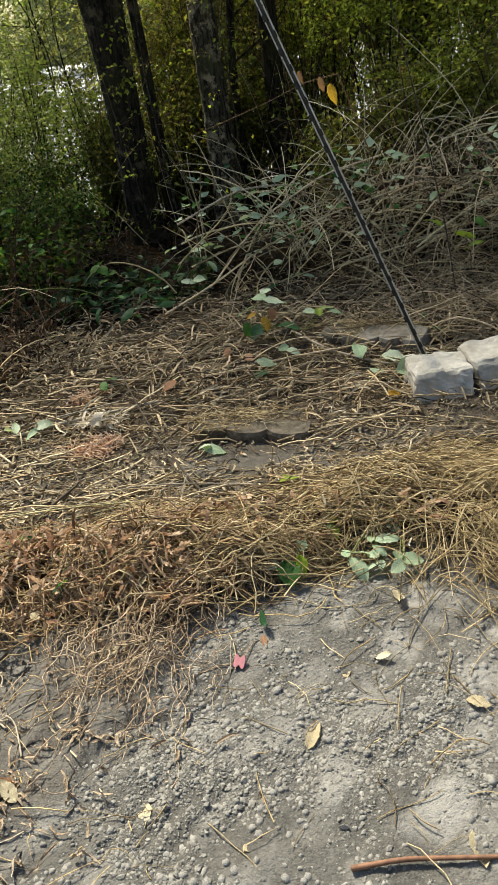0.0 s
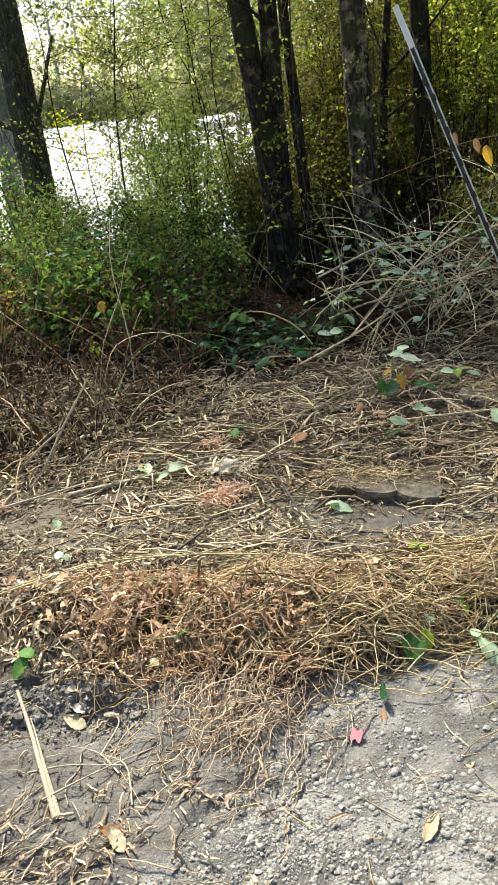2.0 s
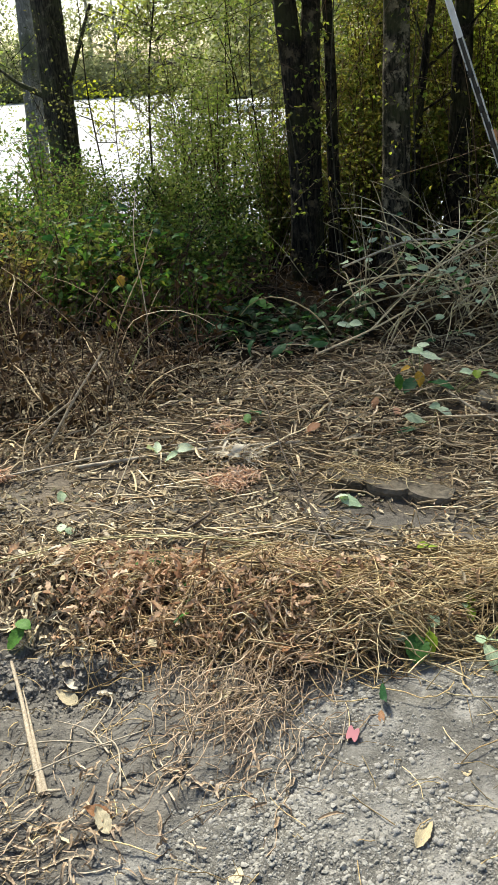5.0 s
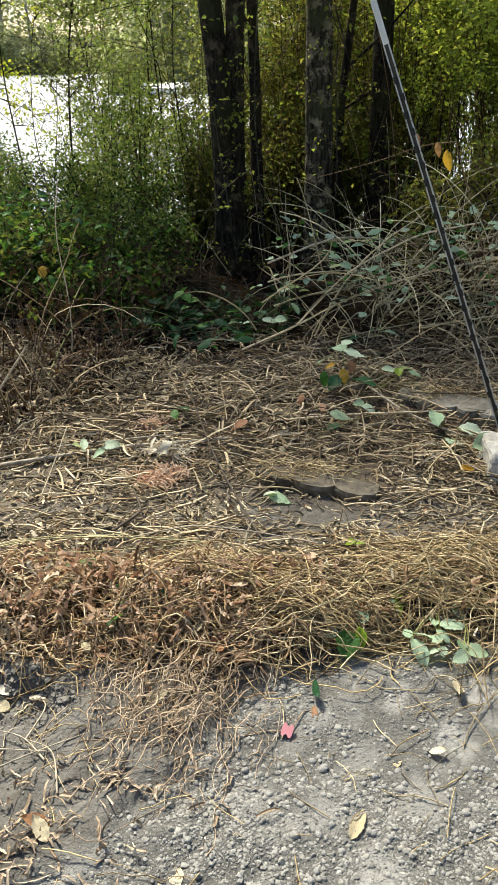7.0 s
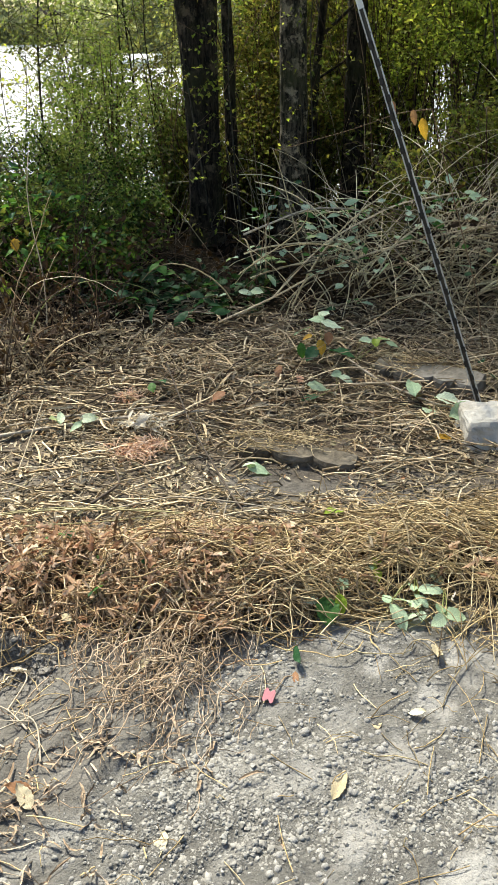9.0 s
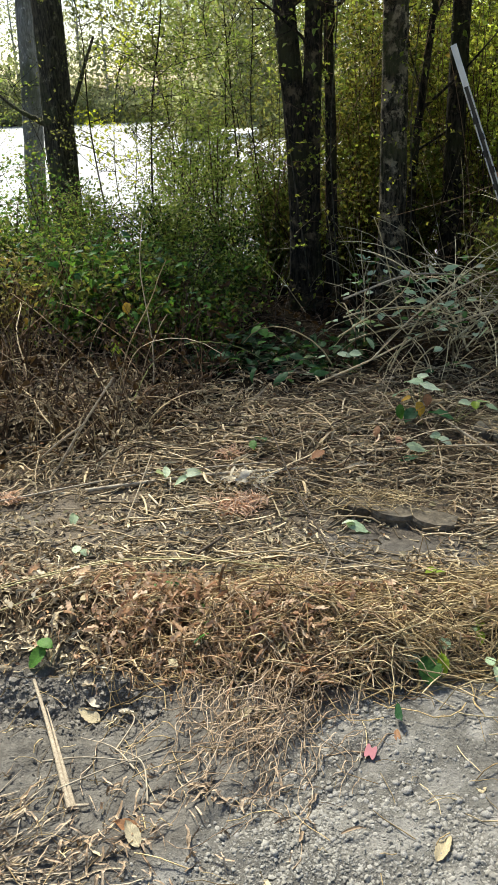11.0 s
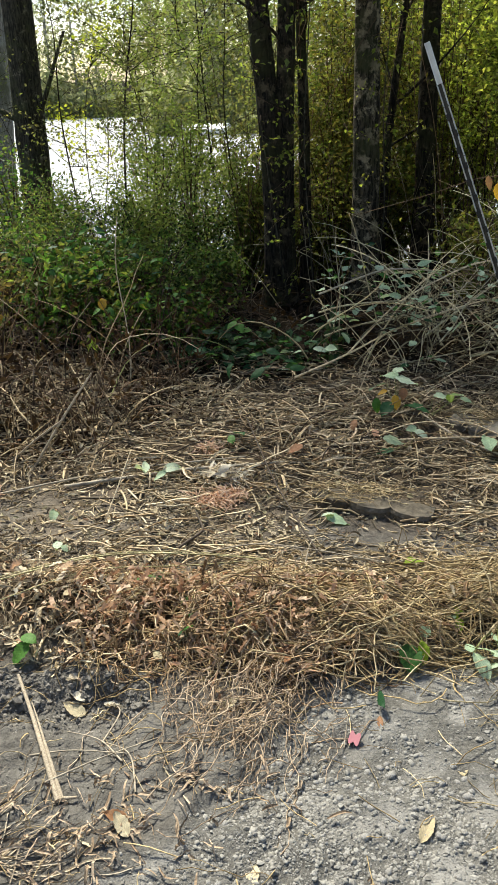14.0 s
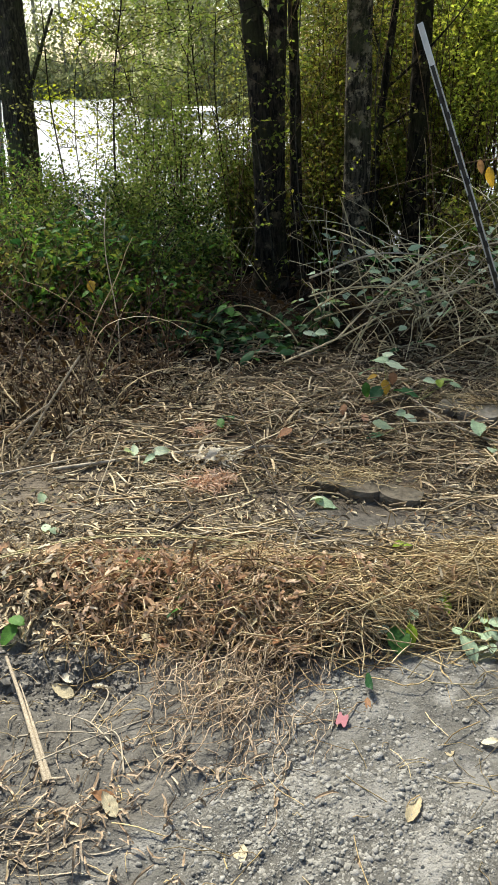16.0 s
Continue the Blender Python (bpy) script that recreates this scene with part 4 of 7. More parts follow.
def pile(name, n, x0, x1, y0, y1, weight, turn, rise, lengths, bend, radius, mat, label, lift=0.0):
    xy = picked(n, x0, x1, y0, y1, weight)
    base = np.column_stack([xy, height(xy[:, 0], xy[:, 1]) + rng.uniform(0, lift + 1e-6, n)])
    r = rng.uniform(*radius, n)
    p = canes(base, turn(n), rise(n), rng.uniform(*lengths, n), bend(n))
    taper = np.linspace(1, 0.45, p.shape[1])[None]
    if name != "brush_pile":
        stuff(name, tubes(p, r[:, None] * taper), mat, label, "brushwood")
    elif n > 100:
        tagged(npart("twigwork", tubes(p - HEAP_AT, r[:, None] * taper), mat, heap_thing), kind="stuff")
    else:
        for path, radius in zip(p - HEAP_AT, r):
            npart("cane", tubes(path[None], radius * taper, 5), mat, heap_thing)


def brush():
    one = lambda x, y: 0 * x + 1.0  # noqa: E731
    ang = lambda lo, hi: lambda n: rng.uniform(lo, hi, n)  # noqa: E731
    left = lambda x, y: sstep(0.0, 0.15, y - thicket_foot(x))  # noqa: E731
    pile("dead_bramble_thicket", 520, -4.4, -1.15, 2.6, 5.0, left, ang(0, 6.28), ang(0.3, 1.6), (0.2, 0.75), ang(0.2, 2.6), (0.002, 0.0046), BRAMBLE, "tangled thicket of dead brown bramble canes", 0.10)
    pile("dead_bramble_thicket", 80, -4.2, -1.2, 2.55, 3.9, left, lambda n: turns(n, -0.7, 0.9, 0.3), ang(0.25, 1.4), (0.4, 1.1), ang(0.2, 1.6), (0.0026, 0.0052), STALK, "pale bramble canes arching out of the thicket", 0.12)
    pile("dead_bramble_thicket", 430, -4.2, -1.2, 2.65, 4.0, left, ang(0, 6.28), ang(0.9, 1.6), (0.2, 0.6), ang(0.0, 1.3), (0.002, 0.0044), BRAMBLE, "upright dead stems at the front of the thicket", 0.04)
    edge = lambda x, y: sstep(-0.05, 0.02, y - thicket_foot(x)) * sstep(0.35, 0.15, y - thicket_foot(x))  # noqa: E731
    pile("dead_bramble_thicket", 100, -3.6, -1.25, 2.5, 4.0, edge, ang(0, 6.28), ang(1.05, 1.6), (0.22, 0.5), ang(-0.1, 0.7), (0.0018, 0.004), STALK, "upright tan stems along the front of the dead brambles", 0.01)
    pile("dry_grass", 260, -4.6, -2.0, 3.5, 4.9, one, ang(0, 6.28), ang(1.0, 1.55), (0.4, 0.85), ang(0.0, 0.8), (0.0012, 0.0032), YELLOW_STEM, "tall yellowing grass stems behind the dead brambles", 0.02)
    right = lambda x, y: sstep(-0.75, 0.2, x - 0.5 * (y - 4.1))  # noqa: E731
    heap = lambda x, y: sstep(-0.2, 0.7, x - 0.6 * (y - 4.0))  # noqa: E731
    pile("brush_pile", 300, -0.7, 2.4, 4.05, 5.5, right, ang(0, 6.28), ang(0.1, 1.3), (0.2, 0.8), ang(0.2, 2.2), (0.0012, 0.0034), BRAMBLE, "brown twiggy brush under the cut canes", 0.40)
    pile("brush_pile", 230, -0.9, 2.2, 3.95, 5.0, right, lambda n: turns(n, 0.6, 1.0, 0.7), ang(0.0, 1.3), (0.25, 0.9), ang(0.2, 2.2), (0.003, 0.0066), HEAP_CANE, "heap of cut dry bramble canes leaning together", 0.28)
    pile("brush_pile", 130, -0.3, 2.4, 3.85, 4.9, heap, lambda n: turns(n, 0.5, 0.7, 0.8), ang(0.0, 1.1), (0.2, 0.7), ang(0.2, 1.8), (0.002, 0.0042), HEAP_CANE, "dry twigs over the brush heap", 0.42)
    pile("brush_pile", 36, -0.6, 1.5, 3.95, 4.4, one, lambda n: rng.normal(0.5, 0.6, n), ang(0.10, 0.6), (0.6, 1.3), ang(-0.1, 0.7), (0.0036, 0.0072), PALE_GREY, "long canes lying up over the heap", 0.30)
    pile("brush_pile", 40, 0.5, 1.9, 4.2, 4.8, one, lambda n: rng.normal(0.15, 0.5, n), ang(0.0, 0.25), (0.7, 1.7), ang(-0.1, 0.6), (0.003, 0.0062), PALE_GREY, "long grey canes lying across the brush heap", 0.62)
    pile("brush_pile", 80, -0.6, 1.3, 4.35, 5.1, right, ang(0, 6.28), ang(0.8, 1.5), (0.45, 0.95), ang(0.5, 2.2), (0.0018, 0.004), HEAP_CANE, "upright bramble canes arching out of the heap", 0.15)
    pile("brush_pile", 900, -0.3, 1.9, 3.15, 4.2, lambda x, y: 0.2 + 0.8 * sstep(0.1, 0.7, x), ang(0, 6.28), ang(0.0, 0.8), (0.12, 0.45), ang(0.1, 1.0), (0.0014, 0.0034), STALK, "dry straw at the foot of the brush heap", 0.10)
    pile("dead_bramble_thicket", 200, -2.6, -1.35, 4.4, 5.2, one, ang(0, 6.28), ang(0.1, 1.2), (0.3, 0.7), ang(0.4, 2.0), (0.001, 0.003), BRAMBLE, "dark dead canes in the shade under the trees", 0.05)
    # Dark twigs fill the hollow, their colour standing in for its shade.
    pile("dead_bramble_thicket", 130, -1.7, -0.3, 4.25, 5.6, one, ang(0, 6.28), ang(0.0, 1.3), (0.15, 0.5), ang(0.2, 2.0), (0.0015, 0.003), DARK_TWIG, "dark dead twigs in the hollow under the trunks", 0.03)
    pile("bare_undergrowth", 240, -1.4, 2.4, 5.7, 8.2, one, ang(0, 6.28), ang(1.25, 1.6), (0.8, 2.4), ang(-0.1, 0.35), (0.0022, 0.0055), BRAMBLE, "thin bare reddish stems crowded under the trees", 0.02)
    pile("bare_undergrowth", 130, -1.3, 1.6, 5.3, 6.4, one, ang(0, 6.28), ang(0.9, 1.5), (0.4, 1.1), ang(0.0, 1.6), (0.0018, 0.004), HEAP_CANE, "thin dry stems hooking up before the trunks", 0.05)
    pile("brush_pile", 60, -0.1, 1.5, 4.5, 5.1, one, ang(0, 6.28), ang(0.9, 1.5), (0.7, 1.35), ang(0.8, 2.8), (0.0018, 0.0038), HEAP_CANE, "hooked canes arching over the heap", 0.25)
    pile("brush_pile", 330, 0.25, 1.6, 3.95, 4.5, lambda x, y: sstep(0.2, 0.7, x), ang(0, 6.28), ang(0.0, 1.2), (0.15, 0.5), ang(0.2, 1.8), (0.002, 0.0046), STALK, "pale dry stems and leaf stalks over the heap", 0.55)
    # Darkened litter covers the paler ground so the hollow looks shaded.
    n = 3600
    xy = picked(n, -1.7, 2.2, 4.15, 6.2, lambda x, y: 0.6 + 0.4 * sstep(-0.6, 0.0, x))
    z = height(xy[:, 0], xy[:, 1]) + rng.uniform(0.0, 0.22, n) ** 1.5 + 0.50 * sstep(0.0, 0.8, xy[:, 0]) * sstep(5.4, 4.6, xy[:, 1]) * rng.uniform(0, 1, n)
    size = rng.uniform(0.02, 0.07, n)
    stuff("shaded_leaf_litter", leaves(np.column_stack([xy, z]), scattered(n), unit(rng.normal(0, 0.7, (n, 3)) + (0, 0, 1)), size, size * rng.uniform(0.4, 0.7, n), 0.3, 0.1), SHADE_BROWN_LEAF, "dead leaves heaped under the trees, browns darkened for the shade", "dead leaves", smooth=False)
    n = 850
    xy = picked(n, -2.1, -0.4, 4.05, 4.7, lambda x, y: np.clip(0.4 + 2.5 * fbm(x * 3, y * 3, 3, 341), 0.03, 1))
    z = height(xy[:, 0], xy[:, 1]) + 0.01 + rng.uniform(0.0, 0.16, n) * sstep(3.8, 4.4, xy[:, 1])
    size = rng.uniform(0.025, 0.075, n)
    stuff("ground_ivy", leaves(np.column_stack([xy, z]), scattered(n) * (1, 1, 0.5), unit(rng.normal(0, 0.4, (n, 3)) + (0, 0, 1)), size, size * rng.uniform(0.5, 0.8, n), 0.2, 0.1), IVY_LEAF, "low leaves creeping out of the hollow, green darkened for its shade", "ground cover", smooth=False)


# Leaf greens darkened so that the hollow's shade is in the colour.
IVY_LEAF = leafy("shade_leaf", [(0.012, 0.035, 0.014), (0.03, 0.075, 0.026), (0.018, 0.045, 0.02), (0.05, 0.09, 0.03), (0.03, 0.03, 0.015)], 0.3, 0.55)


brush()


# ---- trees ----
def wander(points, k):
    """A smooth line of k places through the given ones."""
    pts = np.asarray(points, float)
    t, s = np.linspace(0, 1, len(pts)), np.linspace(0, 1, k)
    line = np.stack([np.interp(s, t, pts[:, c]) for c in range(3)], -1)
    for _ in range(max(4, k // 6)):
        line[1:-1] = (line[:-2] + 2 * line[1:-1] + line[2:]) / 4
    return line


def trunk_mesh(points, r0, r1, sides=28, k=120, flare=0.5, knobs=0.07):
    line = wander(points, k)
    s = np.linspace(0, 1, k)
    r = (r0 + (r1 - r0) * s) * (1 + flare * np.exp(-s * 22))
    v, f = tubes(line[None], r[None], sides)
    ring = v.reshape(k, sides, 3)
    out = ring - line[:, None]
    a = np.arange(sides)[None] * 2 * np.pi / sides
    seed = int(abs(points[0][0]) * 1000) % 97
    bulge = 1 + knobs * 3 * (fbm(np.cos(a) * 2 + 40 + 0 * s[:, None], np.sin(a) * 2 + s[:, None] * 14, 3, seed)) + 0.05 * np.sin(a * 5 + s[:, None] * 3) + 0.06 * fbm(np.cos(a) * 9 + 60 + 0 * s[:, None], np.sin(a) * 9 + s[:, None] * 60, 3, seed + 5)
    return (line[:, None] + out * bulge[..., None]).reshape(-1, 3), f


def limbs(line, n, low, length, radius, rise=(0.1, 0.9), k=7):
    """n side branches of a line, from the share low of its height upwards."""
    at = rng.uniform(low, 0.98, n)
    base = np.stack([np.interp(at, np.linspace(0, 1, len(line)), line[:, c]) for c in range(3)], -1)
    turn, up = rng.uniform(0, 2 * np.pi, n), rng.uniform(*rise, n)
    s = np.linspace(0, 1, k)[None]
    size = rng.uniform(0.5, 1.0, n) * length
    way = turn[:, None] + 0.5 * np.sin(s * 4 + rng.uniform(0, 6, (n, 1)))
    pitch = up[:, None] + rng.normal(0, 0.3, (n, 1)) * s
    step = np.stack([np.cos(way) * np.cos(pitch), np.sin(way) * np.cos(pitch), np.sin(pitch)], -1) * (size / (k - 1))[:, None, None]
    p = base[:, None] + np.cumsum(step, 1) - step[:, :1]
    return p, radius * (1 - 0.8 * s) * rng.uniform(0.6, 1.0, (n, 1))


def foliage(paths, n, spread, size, first=0.25, flat=0.6, more=None):
    """n leaves set round the outer stretch of branch paths, and others round further paths."""
    p = []
    for paths, count in ((paths, n), more or (paths, 0)):
        m, k, _ = paths.shape
        b, s = rng.integers(0, m, count), rng.uniform(first, 1.0, count) * (k - 1)
        i = np.minimum(s.astype(int), k - 2)
        p.append(paths[b, i] + (paths[b, i + 1] - paths[b, i]) * (s - i)[:, None] + rng.normal(0, spread, (count, 3)))
    p = np.concatenate(p)
    n = len(p)
    ups = unit(rng.normal(0, flat, (n, 3)) + (0, 0, 1))
    ways = scattered(n) * (1, 1, 0.6) - (0, 0, 0.25)
    ln = size * rng.uniform(0.6, 1.25, n)
    return leaflets(p, ways, ups, ln, ln * rng.uniform(0.5, 0.75, n))


def tree(points, r0, r1, bark, label, crown=0, leaf=None, low=0.45, reach=1.6, size=0.05, n_limbs=26, spread=0.16, second=None):
    x, y, z = points[0]
    t = thing("tree", label, "tree", at=pose(x, y, float(height(x, y))))
    inv = np.array(t.matrix_world.translation)
    line = wander(points, 56) - inv
    npart("trunk", trunk_mesh(np.asarray(points) - inv, r0, r1), bark, t)
    if second:
        npart("trunk", trunk_mesh(np.asarray(second[0]) - inv, second[1], second[2]), bark, t)
    p, r = limbs(line, n_limbs, low, reach, r1 * 0.45 + 0.006, (0.35, 1.0))
    tagged(npart("branchwork", tubes(p, r, 5), bark, t), kind="stuff")
    if crown:
        q, rq = limbs(p.reshape(-1, 3), n_limbs * 4, 0.0, reach * 0.45, 0.004, (-0.4, 0.8))
        tagged(npart("twigwork", tubes(q, rq, 3), bark, t), kind="stuff")
        tagged(npart("crown", foliage(np.concatenate([p, q]), crown, spread, size), leaf, t, smooth=False), kind="stuff")
    return t


def woods():
    G = lambda x, y: float(height(x, y)) - 0.05  # noqa: E731
    tree([(-0.99, 5.6, G(-0.99, 5.6)), (-1.0, 5.6, 0.9), (-1.09, 5.6, 2.05), (-1.25, 5.7, 4.0), (-1.35, 5.8, 8.5)], 0.086, 0.05, BARK, "twin-stemmed dark-barked tree at the thicket's edge", 1300, YELLOW_LEAF, 0.46, 2.3, second=([(-0.93, 5.64, G(-0.93, 5.64)), (-0.93, 5.62, 0.9), (-0.885, 5.6, 2.05), (-0.75, 5.6, 4.0), (-0.45, 5.4, 8.0)], 0.072, 0.042))
    tree([(-0.80, 5.85, G(-0.8, 5.85)), (-0.815, 5.82, 1.3), (-0.84, 5.8, 2.2), (-0.8, 5.8, 6.0)], 0.045, 0.02, BARK, "slim dark tree close beside the twin stems", 700, YELLOW_LEAF, 0.4, 1.4, n_limbs=14)
    tree([(-0.37, 5.8, G(-0.37, 5.8)), (-0.37, 5.8, 0.5), (-0.39, 5.8, 2.05), (-0.5, 5.9, 4.5), (-0.45, 6.1, 9.0)], 0.108, 0.055, MOTTLED, "tree with pale mottled bark behind the brush", 1400, YELLOW_LEAF, 0.46, 2.4)
    tree([(0.05, 6.2, G(0.05, 6.2)), (0.04, 6.2, 0.75), (0.03, 6.2, 2.05), (0.1, 6.3, 5.0), (0.1, 6.4, 8.5)], 0.082, 0.04, BARK, "dark tree rising behind the brush heap", 1200, YELLOW_LEAF, 0.46, 2.2)
    tree([(-0.27, 6.1, G(-0.27, 6.1)), (-0.24, 6.1, 1.0), (-0.13, 6.1, 2.1), (0.1, 6.2, 5.0)], 0.035, 0.016, BARK, "thin leaning tree in the thicket", 900, DARK_LEAF, 0.3, 1.2, n_limbs=12)
    tree([(1.2, 7.0, G(1.2, 7.0)), (1.17, 7.0, 1.7), (1.2, 7.0, 4.0), (1.4, 7.2, 9.0)], 0.11, 0.05, BARK, "dark tree deep in the thicket", 2400, OLIVE_LEAF, 0.3, 2.4)
    t = tree([(-3.88, 7.75, G(-3.88, 7.75)), (-3.86, 7.75, -0.3), (-3.80, 7.75, 1.0), (-3.74, 7.75, 2.4), (-3.9, 7.7, 4.5), (-3.8, 7.6, 9.5)], 0.165, 0.125, MOSSY_BARK, "mossy dark tree standing at the lake shore", 2000, YELLOW_LEAF, 0.6, 2.6)
    inv = np.array(t.matrix_world.translation)
    stub = wander([(-3.82, 7.68, 1.16), (-4.0, 7.6, 1.28), (-4.12, 7.58, 1.34), (-4.3, 7.55, 1.5)], 14) - inv
    npart("dead_limb", tubes(stub[None], np.linspace(0.036, 0.010, 14) * (1 + 0.18 * np.sin(np.arange(14) * 2.1))[None], 8), MOSSY_BARK, t, "broken dead limb")
    stub = wander([(-3.62, 7.7, 1.3), (-3.52, 7.7, 1.5), (-3.38, 7.7, 1.8), (-3.30, 7.7, 1.95)], 14) - inv
    npart("dead_limb", tubes(stub[None], np.linspace(0.024, 0.012, 14)[None], 8), MOSSY_BARK, t, "broken dead limb")
    tree([(-5.2, 9.6, G(-5.2, 9.6)), (-5.12, 9.6, 0.4), (-4.98, 9.6, 1.6), (-4.86, 9.6, 3.0), (-4.9, 9.6, 11.0)], 0.135, 0.1, GREY_BARK, "pale grey trunk standing behind the shore tree", 900, YELLOW_LEAF, 0.75, 1.3, n_limbs=10)
    tree([(-7.0, 9.0, G(-7.0, 9.0)), (-6.95, 9, 0.4), (-7.0, 9, 1.5), (-7.1, 9, 6.0)], 0.085, 0.04, BARK, "slim leaning tree at the far end of the bank", 900, YELLOW_LEAF, 0.4, 1.8)
    for x, y, r in ((2.6, 8.5, 0.12), (0.6, 9.6, 0.10), (3.9, 7.2, 0.13), (-0.4, 9.3, 0.07), (1.9, 11.0, 0.12), (-9.5, 8.5, 0.13)):
        tree([(x, y, G(x, y)), (x + 0.05, y, 2.0), (x - 0.1, y + 0.1, 5.0), (x + 0.1, y, 9.5)], r, r * 0.45, BARK, "dark tree in the depth of the thicket", 1900, OLIVE_LEAF, 0.2, 2.4)


woods()


def vine(points, n, label):
    """A thin climbing stem before a trunk, with small leaves along its shoots."""
    base = np.asarray(points[0], float)
    t = thing("climbing_vine", label, "vine", at=pose(*points[0]))
    line = wander(np.asarray(points, float) - base, 30)
    npart("stem", tubes(line[None], np.linspace(0.006, 0.003, 30)[None], 6), MOSSY_BARK, t)
    p, r = limbs(line, 30, 0.05, 0.34, 0.0022, (-0.5, 0.6))
    tagged(npart("shoot", tubes(p, r, 3), BRAMBLE, t), kind="stuff")
    tagged(npart("foliage", foliage(p, n, 0.025, 0.034, 0.2), OLIVE_LEAF, t, smooth=False), kind="stuff")


vine([(-0.86, 5.40, float(height(-0.86, 5.40))), (-0.91, 5.42, 0.19), (-0.97, 5.45, 0.58), (-1.02, 5.45, 0.96), (-1.075, 5.45, 1.35), (-1.13, 5.47, 1.95), (-1.2, 5.5, 2.6)], 260, "thin vine climbing before the twin-stemmed tree")
vine([(-0.70, 5.5, float(height(-0.70, 5.5))), (-0.74, 5.5, 0.5), (-0.78, 5.52, 1.1), (-0.74, 5.55, 1.8), (-0.7, 5.6, 2.5)], 300, "leafy climber hanging between the dark stems")
vine([(-0.30, 5.55, float(height(-0.30, 5.55))), (-0.22, 5.55, 0.6), (-0.26, 5.58, 1.3), (-0.2, 5.6, 2.2)], 220, "leafy climber beside the mottled trunk")


def sapling(x, y, tall, n, mat, label, lean=0.2, size=0.036):
    tall = min(tall, 0.44 * y)
    t = thing("sapling", label, "sapling", at=pose(x, y, float(height(x, y)) - 0.02))
    dx, dy = rng.normal(0, lean, 2)
    bend = rng.normal(0, 0.05, (4, 2)) * tall
    line = wander([(0, 0, 0), *[(dx * s + bend[k, 0] * s, dy * s + bend[k, 1] * s, tall * s) for k, s in enumerate((0.25, 0.5, 0.75, 1.0))]], 24)
    npart("stem", tubes(line[None], np.linspace(0.008, 0.0022, 24)[None] * rng.uniform(0.7, 1.5), 6), BARK, t)
    p, r = limbs(line, 26, 0.34, tall * 0.24, 0.005, (-0.1, 0.9))
    q, rq = limbs(p.reshape(-1, 3), 46, 0.0, tall * 0.12, 0.003, (-0.5, 0.8), 4)
    tagged(npart("branchwork", joined(tubes(p, r, 3), tubes(q, rq, 3)), BARK, t), kind="stuff")
    tagged(npart("foliage", foliage(p, n // 2, 0.05, size, 0.1, more=(q, n - n // 2)), mat, t, smooth=False), kind="stuff")


def shrub(x, y, tall, wide, n, mat, label, size=0.05):
    t = thing("shrub", label, "shrub", at=pose(x, y, float(height(x, y)) - 0.02))
    m, k = 16, 7
    s = np.linspace(0, 1, k)[None]
    turn, out = rng.uniform(0, 6.28, (m, 1)), rng.uniform(0.15, 1.0, (m, 1)) * wide
    rise = tall * rng.uniform(0.6, 1.05, (m, 1))
    p = np.stack([np.cos(turn + 0.3 * s) * out * s**1.2, np.sin(turn + 0.3 * s) * out * s**1.2, rise * np.sin(s * rng.uniform(1.2, 1.9, (m, 1)))], -1)
    q, rq = limbs(p.reshape(-1, 3), 70, 0.0, wide * 0.4, 0.003, (-0.3, 0.9), 4)
    tagged(npart("branchwork", joined(tubes(p, 0.008 * (1 - 0.7 * s) + 0 * turn, 4), tubes(q, rq, 3)), BRAMBLE, t), kind="stuff")
    tagged(npart("foliage", foliage(p, n // 3, 0.07, size, 0.15, more=(q, n - n // 3)), mat, t, smooth=False), kind="stuff")


